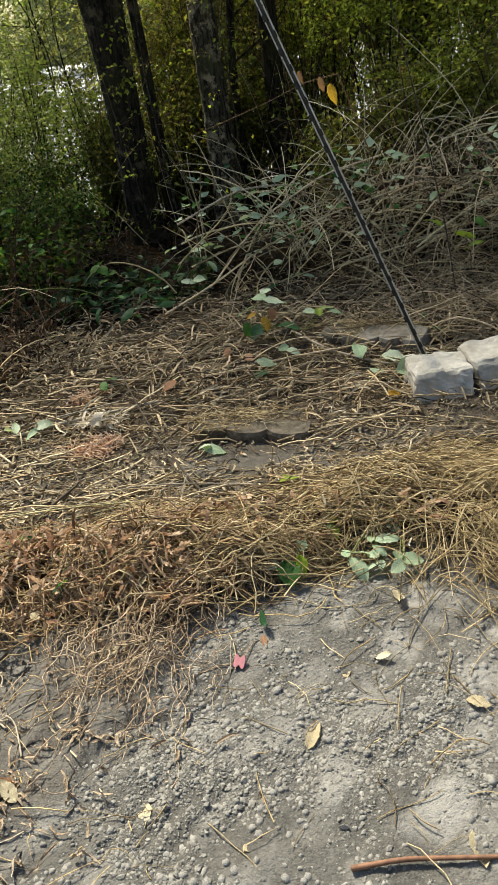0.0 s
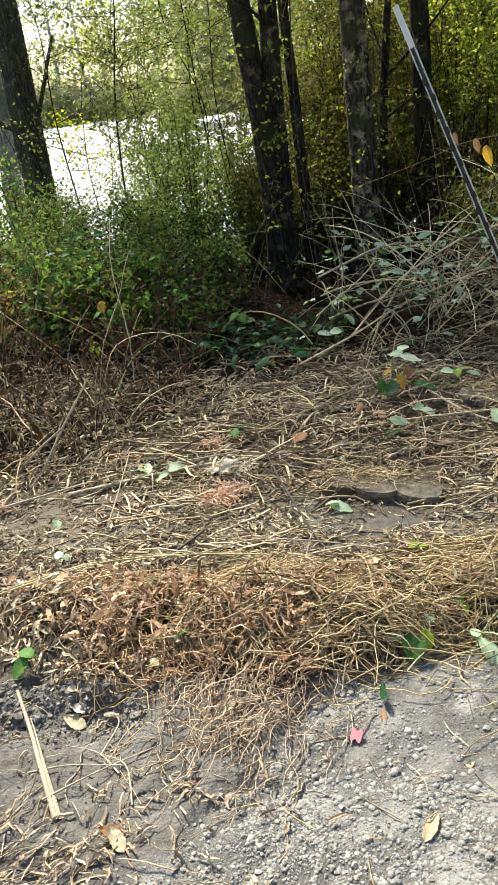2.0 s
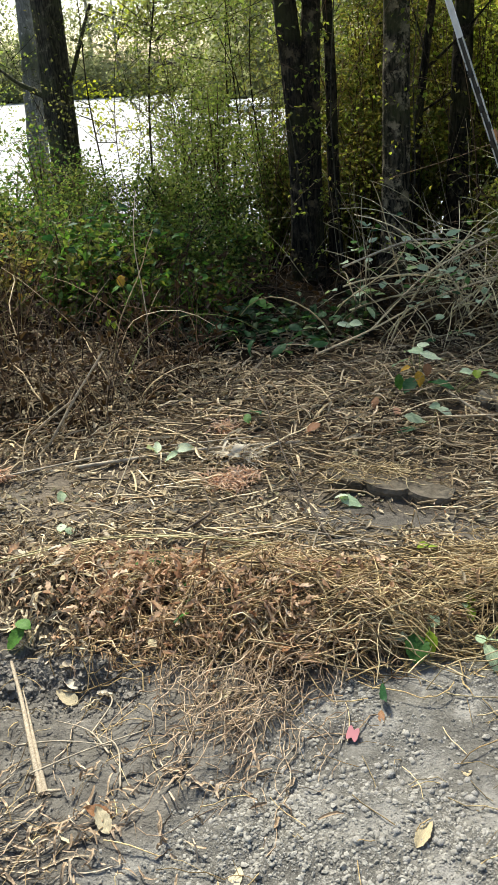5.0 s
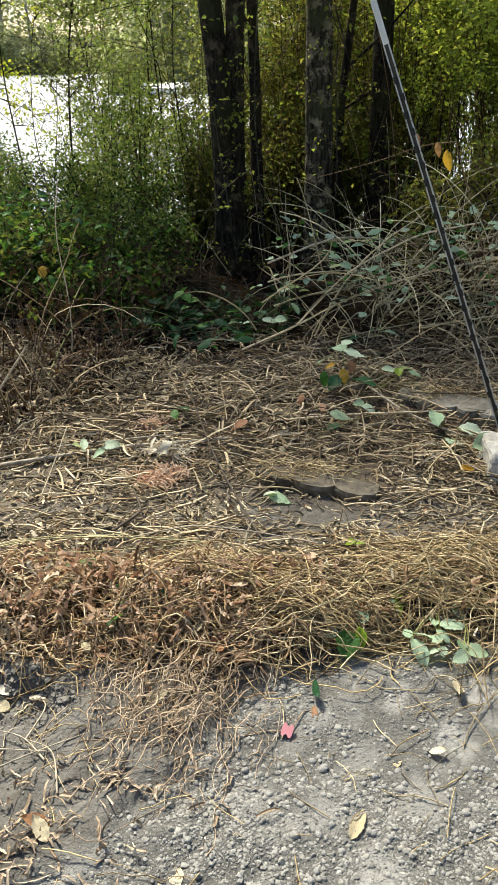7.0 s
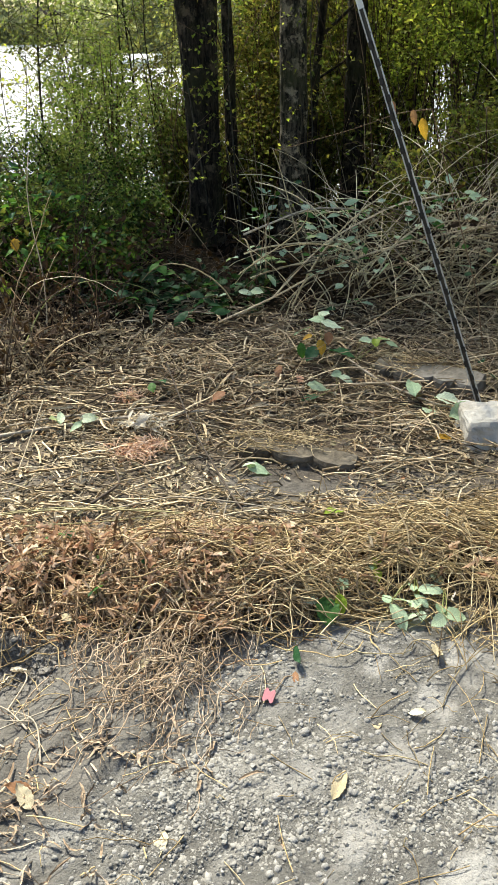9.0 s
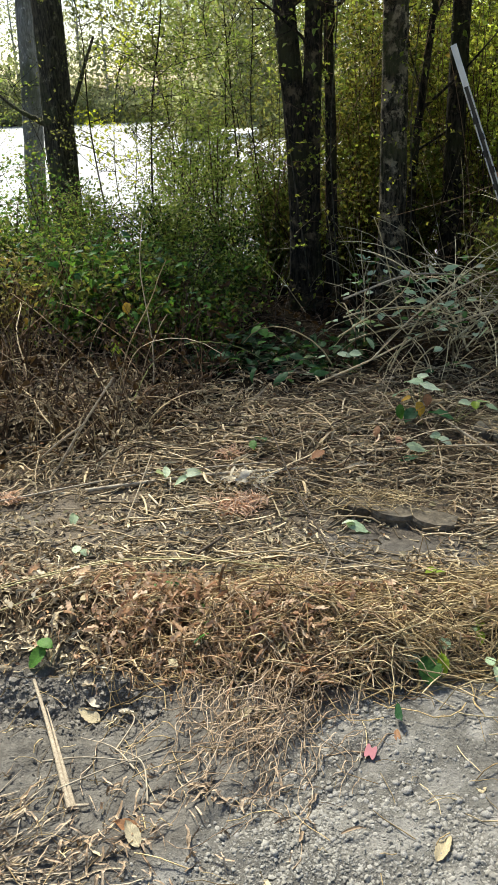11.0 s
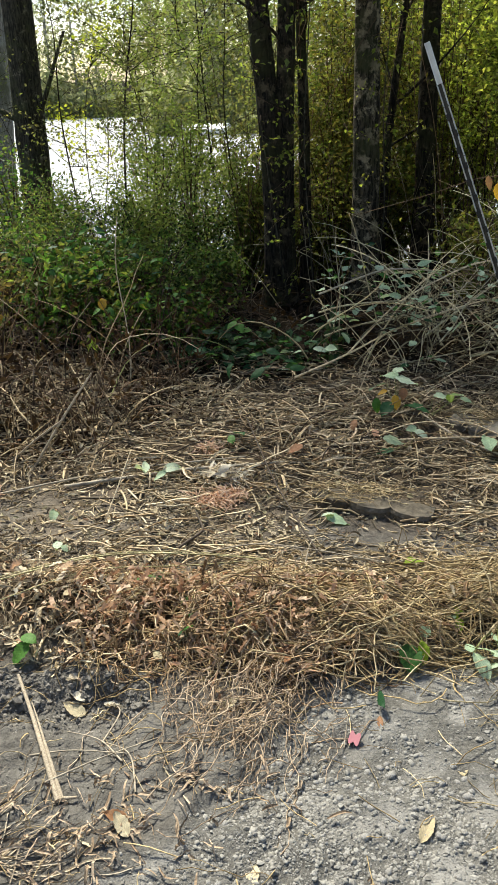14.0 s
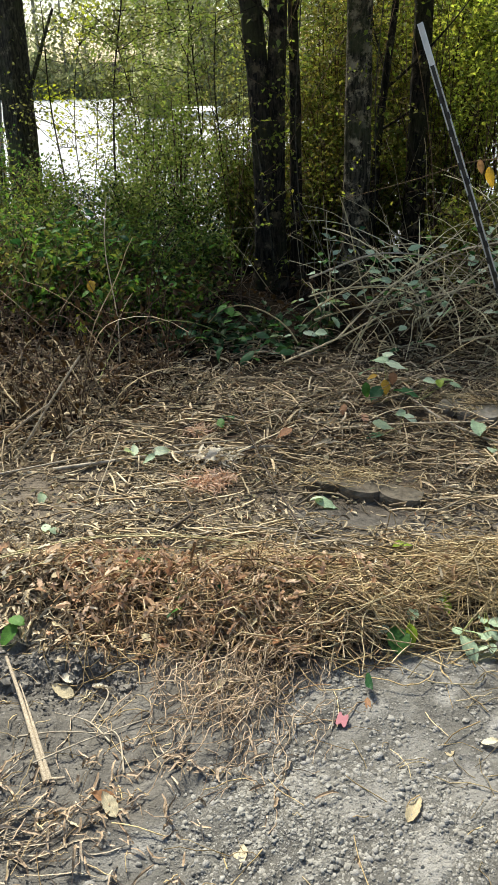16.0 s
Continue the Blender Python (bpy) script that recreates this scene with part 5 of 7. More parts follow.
def undergrowth():
    for x, y, tall in ((-3.3, 8.6, 5.2), (-2.9, 8.9, 5.6), (-2.6, 7.4, 4.0), (-2.2, 8.2, 5.0), (-1.9, 7.0, 3.8), (-1.7, 8.8, 5.5), (-3.0, 7.0, 3.4), (-1.45, 6.4, 3.4), (-1.5, 7.6, 4.2), (-2.4, 6.5, 2.9), (-1.2, 7.2, 3.8), (-1.9, 9.8, 6.0), (-3.9, 9.8, 5.6), (-1.75, 7.3, 3.6), (-2.1, 7.6, 3.9), (-1.55, 8.2, 4.2), (-2.5, 8.4, 4.6), (-2.7, 7.9, 4.2)):
        if x < -2.85:
            sapling(x, y, tall, 650, DULL_LEAF, "bare thin sapling with few olive leaves before the lake")
        elif rng.uniform() < 0.6:
            sapling(x, y, tall, 1500, DULL_LEAF, "thin sapling with small dull olive leaves on the bank")
        else:
            sapling(x, y, tall, 1500, YELLOW_LEAF, "thin sapling with small yellow-green leaves on the bank")
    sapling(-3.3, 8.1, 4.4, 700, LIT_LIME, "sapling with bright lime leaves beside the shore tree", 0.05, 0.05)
    for x, y, tall in ((-5.9, 9.0, 5.0), (-5.2, 8.4, 4.6), (-6.4, 8.0, 3.8), (-5.8, 10.5, 6.0), (-7.8, 10.0, 5.6), (-4.7, 9.4, 5.2)):
        sapling(x, y, tall, 750, YELLOW_LEAF, "sparse thin sapling against the bright lake")
    for x, y, tall, wide in ((-2.2, 5.4, 0.7, 0.6), (-1.75, 5.1, 0.55, 0.5), (-2.7, 5.5, 0.65, 0.6), (-3.3, 5.7, 0.6, 0.6), (-2.2, 6.2, 1.0, 0.6), (-1.6, 5.9, 0.9, 0.5), (-2.9, 6.3, 0.8, 0.6), (-3.9, 6.0, 0.55, 0.6), (-4.6, 6.0, 0.5, 0.7), (-5.4, 6.3, 0.5, 0.8), (-1.4, 5.3, 0.6, 0.4), (-3.7, 5.2, 0.45, 0.5), (-4.5, 6.8, 0.8, 0.6), (-2.0, 4.75, 0.45, 0.45), (-2.6, 4.9, 0.45, 0.5), (-3.1, 4.8, 0.42, 0.5), (-1.5, 4.8, 0.35, 0.4), (-2.3, 7.0, 1.3, 0.6), (-1.9, 6.6, 1.2, 0.5), (-3.5, 6.9, 0.8, 0.5), (-2.7, 7.5, 1.4, 0.6), (-1.3, 6.3, 1.1, 0.45), (-4.3, 5.0, 0.4, 0.5), (-2.4, 8.2, 2.2, 0.6), (-1.8, 7.8, 2.0, 0.6)):
        shrub(x, y, tall * (0.72 if x < -2.6 else 1.0) * rng.uniform(0.7, 1.2), wide * rng.uniform(0.75, 1.1), 3300 if tall < 0.95 else 3600, SHRUB_LEAF if y < 6.0 else (DULL_LEAF if rng.uniform() < 0.4 else YELLOW_LEAF), "leafy green shrub at the foot of the trees", rng.uniform(0.026, 0.038))
    for x, y, tall, wide in ((-1.75, 4.35, 0.34, 0.36), (-2.15, 4.3, 0.42, 0.4), (-2.6, 4.35, 0.42, 0.42), (-3.05, 4.4, 0.4, 0.42), (-3.5, 4.4, 0.42, 0.45), (-1.4, 4.5, 0.28, 0.34), (-2.35, 4.6, 0.55, 0.4), (-2.9, 4.65, 0.5, 0.4), (-1.95, 4.65, 0.5, 0.36), (-3.45, 6.5, 0.95, 0.5), (-3.05, 6.3, 0.8, 0.45), (-3.9, 6.7, 0.75, 0.45)):
        if x < -2.4 and y < 4.8:
            shrub(x, y, tall, wide, 700, DRYING_LEAF, "half-withered yellowing bramble bush over the dead canes", 0.045)
        else:
            shrub(x, y, tall, wide, 1000, SUNNY_LEAF, "bright green bramble bush over the dead canes", rng.uniform(0.034, 0.055))
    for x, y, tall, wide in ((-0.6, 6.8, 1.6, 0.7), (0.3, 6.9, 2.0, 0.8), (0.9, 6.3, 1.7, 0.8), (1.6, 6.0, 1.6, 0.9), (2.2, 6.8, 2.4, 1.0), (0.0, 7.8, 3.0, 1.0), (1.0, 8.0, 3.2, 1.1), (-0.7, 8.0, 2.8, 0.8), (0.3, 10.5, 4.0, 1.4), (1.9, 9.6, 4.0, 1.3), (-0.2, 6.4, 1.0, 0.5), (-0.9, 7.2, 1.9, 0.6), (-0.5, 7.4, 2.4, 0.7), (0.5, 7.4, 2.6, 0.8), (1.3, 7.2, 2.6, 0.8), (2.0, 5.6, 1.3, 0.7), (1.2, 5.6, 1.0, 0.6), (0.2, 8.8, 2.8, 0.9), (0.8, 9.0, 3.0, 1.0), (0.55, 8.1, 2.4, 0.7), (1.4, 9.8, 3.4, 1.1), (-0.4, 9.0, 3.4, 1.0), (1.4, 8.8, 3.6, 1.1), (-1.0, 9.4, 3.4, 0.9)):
        # Paler leaves to the right, darker between trunks: light put in by colour.
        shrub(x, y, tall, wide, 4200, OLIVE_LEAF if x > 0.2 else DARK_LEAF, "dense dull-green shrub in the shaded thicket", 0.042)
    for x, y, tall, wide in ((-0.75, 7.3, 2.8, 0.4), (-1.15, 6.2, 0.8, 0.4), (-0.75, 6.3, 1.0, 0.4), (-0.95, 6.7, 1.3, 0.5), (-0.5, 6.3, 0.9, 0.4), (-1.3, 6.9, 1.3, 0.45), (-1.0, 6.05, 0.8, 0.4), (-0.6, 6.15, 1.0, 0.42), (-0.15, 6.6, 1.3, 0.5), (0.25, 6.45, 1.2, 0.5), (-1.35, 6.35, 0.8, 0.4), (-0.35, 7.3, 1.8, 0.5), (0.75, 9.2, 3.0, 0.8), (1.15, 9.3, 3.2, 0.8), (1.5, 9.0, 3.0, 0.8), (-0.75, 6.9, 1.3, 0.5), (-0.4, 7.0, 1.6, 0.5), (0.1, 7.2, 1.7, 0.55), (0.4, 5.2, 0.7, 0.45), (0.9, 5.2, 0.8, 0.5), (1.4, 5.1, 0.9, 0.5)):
        # Dark leaf colour here stands in for the black shade behind the trunks.
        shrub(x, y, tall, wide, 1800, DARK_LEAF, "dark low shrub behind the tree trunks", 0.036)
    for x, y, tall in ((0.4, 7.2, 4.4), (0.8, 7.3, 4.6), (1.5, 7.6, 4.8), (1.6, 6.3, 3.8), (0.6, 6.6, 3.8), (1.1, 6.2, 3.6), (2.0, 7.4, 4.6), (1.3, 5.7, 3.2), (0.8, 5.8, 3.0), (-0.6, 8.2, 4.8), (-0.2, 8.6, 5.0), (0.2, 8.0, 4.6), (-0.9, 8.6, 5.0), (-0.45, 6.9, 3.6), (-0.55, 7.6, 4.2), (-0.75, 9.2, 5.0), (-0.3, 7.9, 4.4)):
        # Leaf colour stands for light: dark among the trunks, bright beyond them.
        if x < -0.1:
            sapling(x, y, tall, 3400, DARK_LEAF, "slim sapling between the trunks, leaf colour darkened as if shaded")
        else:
            sapling(x, y, tall, 3400, WOOD_LEAF, "yellow-green sapling over the thicket, leaf colour brightened as if lit")


undergrowth()


def far_shore():
    n = 34000
    x = rng.uniform(-118, 26, n)
    y = 56 + 32 * sstep(-17, -26, x) + rng.uniform(0, 1, n) ** 2 * 9 - 0.8
    z = height(x, y) + rng.uniform(0, 1, n) ** 1.4 * (3.4 + 13.0 * fbm(x / 6, y / 6, 3, 77).clip(-0.15, 1))
    size = rng.uniform(0.4, 0.9, n)
    ob = npart("far_thicket", leaflets(np.column_stack([x, y, z]), scattered(n), unit(rng.normal(0, 0.6, (n, 3)) + (0, 0, 1)), size, size * 0.7), HAZED_LEAF, None, smooth=False)
    tagged(ob, "green thicket along the far bank of the lake", "thicket", kind="stuff")
    for n in range(50):
        x = -118 + n * 2.9 + rng.uniform(-1.2, 1.2)
        y = (61 if x > -20 else 93) + rng.uniform(0, 9)
        tall = rng.uniform(10, 17) if x > -20 else rng.uniform(11, 18)
        z = float(height(x, y)) - 0.1
        t = thing("tree", "distant leafy tree on the far bank of the lake", "tree", "trees on the far bank", at=pose(x, y, z))
        line = wander([(0, 0, 0), (0.1, 0, tall * 0.5), (rng.normal(0, 0.4), 0, tall)], 20)
        npart("trunk", tubes(line[None], np.linspace(0.16, 0.04, 20)[None], 7), GREY_BARK, t)
        p, r = limbs(line, 30, 0.03, tall * 0.28, 0.05)
        tagged(npart("branchwork", tubes(p, r, 3), GREY_BARK, t), kind="stuff")
        tagged(npart("crown", foliage(p, 1700 if x > -20 else 700, 1.0, 0.50 if x > -20 else 0.55, 0.05), HAZED_LEAF, t, smooth=False), kind="stuff")


far_shore()


# ---- fence post, edging stones, blocks ----
def box_bm(w, d, h, cuts=0, bevel=0.0, rough=0.0, seed=0, slope=0.0):
    bm = bmesh.new()
    bmesh.ops.create_cube(bm, size=1)
    bmesh.ops.scale(bm, vec=(w, d, h), verts=bm.verts)
    bmesh.ops.translate(bm, vec=(0, 0, h / 2), verts=bm.verts)
    if bevel:
        bmesh.ops.bevel(bm, geom=bm.edges[:], offset=bevel, segments=2, profile=0.6, affect="EDGES")
    if cuts:
        bmesh.ops.subdivide_edges(bm, edges=bm.edges[:], cuts=cuts, use_grid_fill=True)
    for v in bm.verts:
        if rough:
            v.co.y += slope * v.co.z if v.co.y < 0 else 0.0
            p = v.co * 14 + Vector((seed * 7.3, 0, 0))
            v.co += rough * (noise.noise_vector(p) + 0.6 * noise.noise_vector(p * 3))
    return bm


def steel_post(base, top):
    """A leaning steel fence post of T section with a row of studs and a white painted tip."""
    a, b = Vector(base), Vector(top)
    axis = (b - a).normalized()
    long = (b - a).length
    side = axis.cross(Vector((0.25, 1, 0))).normalized() * -1
    turn = Matrix((side, axis.cross(side), axis)).transposed().to_4x4()
    t = thing("fence_post", "leaning dark steel fence post with studs and white tip", "fence post", at=Matrix.Translation(a) @ turn)
    steel = painted("post_steel", (0.045, 0.042, 0.035), 0.5, 0.1, -0.05, (0.06, 0.045, 0.03), 60)
    # Pale chipped colour that stands in for highlights along the post's edges.
    worn = painted("post_edge_highlight", (0.50, 0.495, 0.46), 0.45, 0.2, 0.02, (0.10, 0.085, 0.065), 45)
    dark = painted("post_stud", (0.022, 0.02, 0.017), 0.6, 0.2, -0.1)
    white = painted("post_white", (0.72, 0.72, 0.70), 0.5, 0.0, -0.06, (0.2, 0.2, 0.19), 50)
    tip = 0.15

    def section(z0, z1, grow):
        bm = bmesh.new()
        f, k, w, d = 0.0098 + grow, 0.0022 + grow, 0.0022 + grow, 0.012 + grow
        outline = [(-f, -0.006), (-f * 0.55, -0.006), (-f * 0.45, -k), (f * 0.45, -k), (f * 0.55, -0.006), (f, -0.006), (f, k), (w, k + 0.003), (w, d), (-w, d), (-w, k + 0.003), (-f, k)]
        low, high = [bm.verts.new((x, y, z0)) for x, y in outline], [bm.verts.new((x, y, z1)) for x, y in outline]
        for n in range(12):
            bm.faces.new((low[n], low[(n + 1) % 12], high[(n + 1) % 12], high[n]))
        bm.faces.new(low[::-1])
        bm.faces.new(high)
        return bm

    shaft = part("shaft", section(-0.12, long - tip, 0), steel, t)
    part("tip", section(long - tip, long, 0.0006), white, t, "white painted tip")
    # Strips added to carry those painted highlights.
    for x in (-0.0092, 0.0092):
        edge = part("edge", box_bm(0.0052, 0.0064, long - tip + 0.1, bevel=0.0014), worn, shaft, "pale strip for the highlight on the post's edge")
        edge.location = (x, -0.0055, -0.1)
    stud = box_bm(0.0145, 0.011, 0.026, bevel=0.003)
    first = part("stud", stud, dark, shaft)
    first.location = (0.004, -0.006, 0.10)
    for n in range(1, int((long - tip - 0.12) / 0.062)):
        o = new("stud", first.data)
        o.parent, o.location = shaft, (0.004 if n % 2 else -0.004, -0.006, 0.10 + n * 0.062)
    return t


steel_post((0.609, 3.023, float(height(0.609, 3.023))), (-0.022, 3.199, 1.59))


def edging_stone(at, long, deep, high, mat, label, waves=3, broken=0.0):
    """A garden edging stone: straight back, scalloped front, worn arrises, one end broken away."""
    t = thing("edging_stone", label, "edging stone", "edging stones", at=at)
    bm = bmesh.new()
    steps = waves * 12
    rough = lambda x, y, z, k: k * noise.noise(Vector((x * 38, y * 38, z * 38 + 3)))  # noqa: E731
    rows = []
    for v in (0.0, 0.3, 0.62, 0.86, 1.0):
        row = []
        for n in range(steps + 1):
            s = n / steps
            x = (s - 0.5) * long
            wave = abs(math.sin(s * waves * math.pi)) ** 0.6
            gone = broken * max(0.0, 0.42 - s) * 1.5
            y = -deep / 2 - 0.030 * wave + gone * deep + rough(x, v, 0, 0.005 + 0.012 * gone) + (0.007 if v == 1.0 else 0.0)
            row.append(bm.verts.new((x, y, -0.04 + (high + 0.04 - 0.5 * gone * high) * v + rough(x, y, v, 0.003))))
        rows.append(row)
    for k in range(1, 7):
        row = []
        for n in range(steps + 1):
            s = n / steps
            front = rows[4][n].co
            back = deep / 2 + rough(s * 3, 1, 2, 0.008) - 0.03 * max(0.0, abs(s - 0.5) - 0.42) * 8
            y = front.y + (back - front.y) * k / 6
            row.append(bm.verts.new((front.x, y, front.z + rough(front.x, y, 5, 0.004) - (0.012 if k == 6 else 0.0))))
        rows.append(row)
    rows.append([bm.verts.new((v.co.x, v.co.y, -0.04)) for v in rows[-1]])
    for a, b in zip(rows, rows[1:]):
        for n in range(steps):
            bm.faces.new((a[n], a[n + 1], b[n + 1], b[n]))
    for n, flip in ((0, 1), (steps, -1)):
        bm.faces.new([r[n] for r in rows][::flip])
    bmesh.ops.recalc_face_normals(bm, faces=bm.faces)
    part("body", bm, mat, t)
    return t


edging_stone(pose(-0.145, 2.59, -0.036, 3, 2.5, -10), 0.47, 0.09, 0.062, MOSSY_CONCRETE, "dirty brown scalloped edging stone sunk in the earth", 3, 0.4)
edging_stone(pose(0.41, 3.33, float(height(0.41, 3.33)) + 0.004, 6, -3, -27), 0.50, 0.13, 0.055, GREY_SLAB, "grey-brown broken edging stone among cut stalks", 5, 0.5)


def concrete_block(at, w, d, h, seed, label):
    t = thing("concrete_block", label, "concrete block", "concrete blocks", at=at)
    part("body", box_bm(w, d, h + 0.03, 8, 0.016, 0.011, seed, 0.5), CONCRETE, t)
    return t


concrete_block(pose(0.605, 2.80, -0.07, 0, 2, 4), 0.235, 0.26, 0.12, 1, "pale weathered concrete block with chipped edges")
concrete_block(pose(0.86, 2.87, -0.06, 0, -3, 13), 0.25, 0.26, 0.12, 5, "pale concrete block with a crumbled top beside another")


# ---- broad leaves and sprigs ----
def broad_leaf(kind, long=1.0, wide=0.72, fold=0.18, droop=0.22, crumple=0.0):
    """A bramble leaf along +y: toothed outline, sunk midrib, drooping tip."""
    rows, cols = 13, 5
    s = np.linspace(0, 1, rows)
    half = wide / 2 * np.sin(np.pi * s**0.86) ** 0.75 * (1 + 0.07 * np.cos(np.arange(rows) * np.pi))
    half[0], half[-1] = 0.015, 0.004
    c = np.linspace(-1, 1, cols)[None]
    x = half[:, None] * c
    y = s[:, None] * long + 0 * c
    z = fold * np.abs(x) - droop * s[:, None] ** 2 * long + 0.02 * np.sin(s[:, None] * 22) * np.abs(c) + 0.07 * np.sin(kind + s[:, None] * 4) * c + crumple * np.sin(s[:, None] * 11 + kind * 3) * np.cos(c * 3 + s[:, None] * 7)
    v = np.stack([x, y, z], -1).reshape(-1, 3)
    i, j = np.meshgrid(np.arange(cols - 1), np.arange(rows - 1))
    a = j * cols + i
    return v, np.stack([a, a + 1, a + cols + 1, a + cols], -1).reshape(-1, 4)


LEAF_FORMS = [broad_leaf(0, wide=0.55), broad_leaf(1.3, wide=0.46, droop=0.4), broad_leaf(2.4, wide=0.62, fold=0.35, droop=0.15), broad_leaf(3.3, wide=0.5, fold=-0.15, droop=0.35)]
CURLED = [broad_leaf(0.4, wide=0.62, fold=0.45, droop=-0.3, crumple=0.07), broad_leaf(2.0, wide=0.66, fold=0.4, droop=0.4, crumple=0.09), broad_leaf(4.0, wide=0.5, fold=0.8, droop=-0.2, crumple=0.06)]
leaf_data = {}


def leaf_mesh(n, mat, forms=LEAF_FORMS):
    key = (n, mat.name, len(forms))
    if key not in leaf_data:
        leaf_data[key] = mesh_of("leaf", *forms[n])
        leaf_data[key].materials.append(mat)
    return leaf_data[key]


def sprig(base, tips, mats, sizes, label, stem_mat=GREEN_STEM, radius=0.0018, flat=False):
    """A shoot: a stem from its base through the leaf places, and a broad leaf at each place."""
    t = thing("bramble_sprig", label, "sprig", at=pose(*base))
    tips = np.asarray(tips, float)
    spine = wander([(0, 0, -0.01), *(0.7 * tips[np.argsort(tips[:, 2])])], 12) if len(tips) > 1 else wander([(0, 0, -0.01), tips[0] * 0.5, tips[0]], 12)
    npart("stem", tubes(spine[None], np.linspace(radius, radius * 0.5, 12)[None], 5), stem_mat, t)
    for n, p in enumerate(tips):
        mat = mats[n % len(mats)]
        ob = new("leaf", leaf_mesh(int(rng.integers(0, 4)), mat))
        ob.parent = t
        s = sizes[n % len(sizes)] * rng.uniform(0.85, 1.15)
        turn = rng.uniform(0, 6.28) if flat else math.atan2(p[1], p[0]) - math.pi / 2 + rng.normal(0, 0.5)
        ob.matrix_local = Matrix.LocRotScale(tuple(p), Euler((rng.normal(0.35, 0.3), rng.normal(0, 0.35), turn), "XYZ"), (s, s, s))
        way = Vector((0, s * 0.4, 0))
        ob.location -= ob.matrix_local.to_3x3().normalized() @ way
    return t


def around(n, wide, low, high):
    a = rng.uniform(0, 6.28, n)
    r = wide * np.sqrt(rng.uniform(0.1, 1, n))
    return np.column_stack([np.cos(a) * r, np.sin(a) * r, rng.uniform(low, high, n)])


def on(x, y, up=0.0):
    return (x, y, float(height(x, y)) + up)


def posed_sprig(foot, rows, label, stem_mat=GREEN_STEM):
    """A shoot whose leaves each lie at a known place: (x, y), height, length, heading, pitch, material."""
    base = Vector(on(*foot))
    t = thing("bramble_sprig", label, "sprig", at=Matrix.Translation(base))
    for n, ((x, y), z, size, heading, pitch, mat) in enumerate(rows):
        turn = Euler((radians(pitch), radians(rng.normal(0, 12)), radians(heading))).to_matrix()
        centre = Vector((x, y, z)) - base
        foot_of_leaf = centre - turn @ Vector((0, 0.45 * size, 0))
        ob = new("leaf", leaf_mesh(int(rng.integers(0, 4)), mat))
        ob.parent = t
        ob.matrix_local = Matrix.LocRotScale(foot_of_leaf, turn.to_quaternion(), (size * 1.25, size, size))
        bend = foot_of_leaf * 0.5 + Vector((0, 0, 0.012))
        stalk = wander([(0, 0, -0.01), tuple(bend), tuple(foot_of_leaf)], 9)
        npart("stalk", tubes(stalk[None], np.linspace(0.0016, 0.0009, 9)[None], 4), stem_mat, t)
    return t


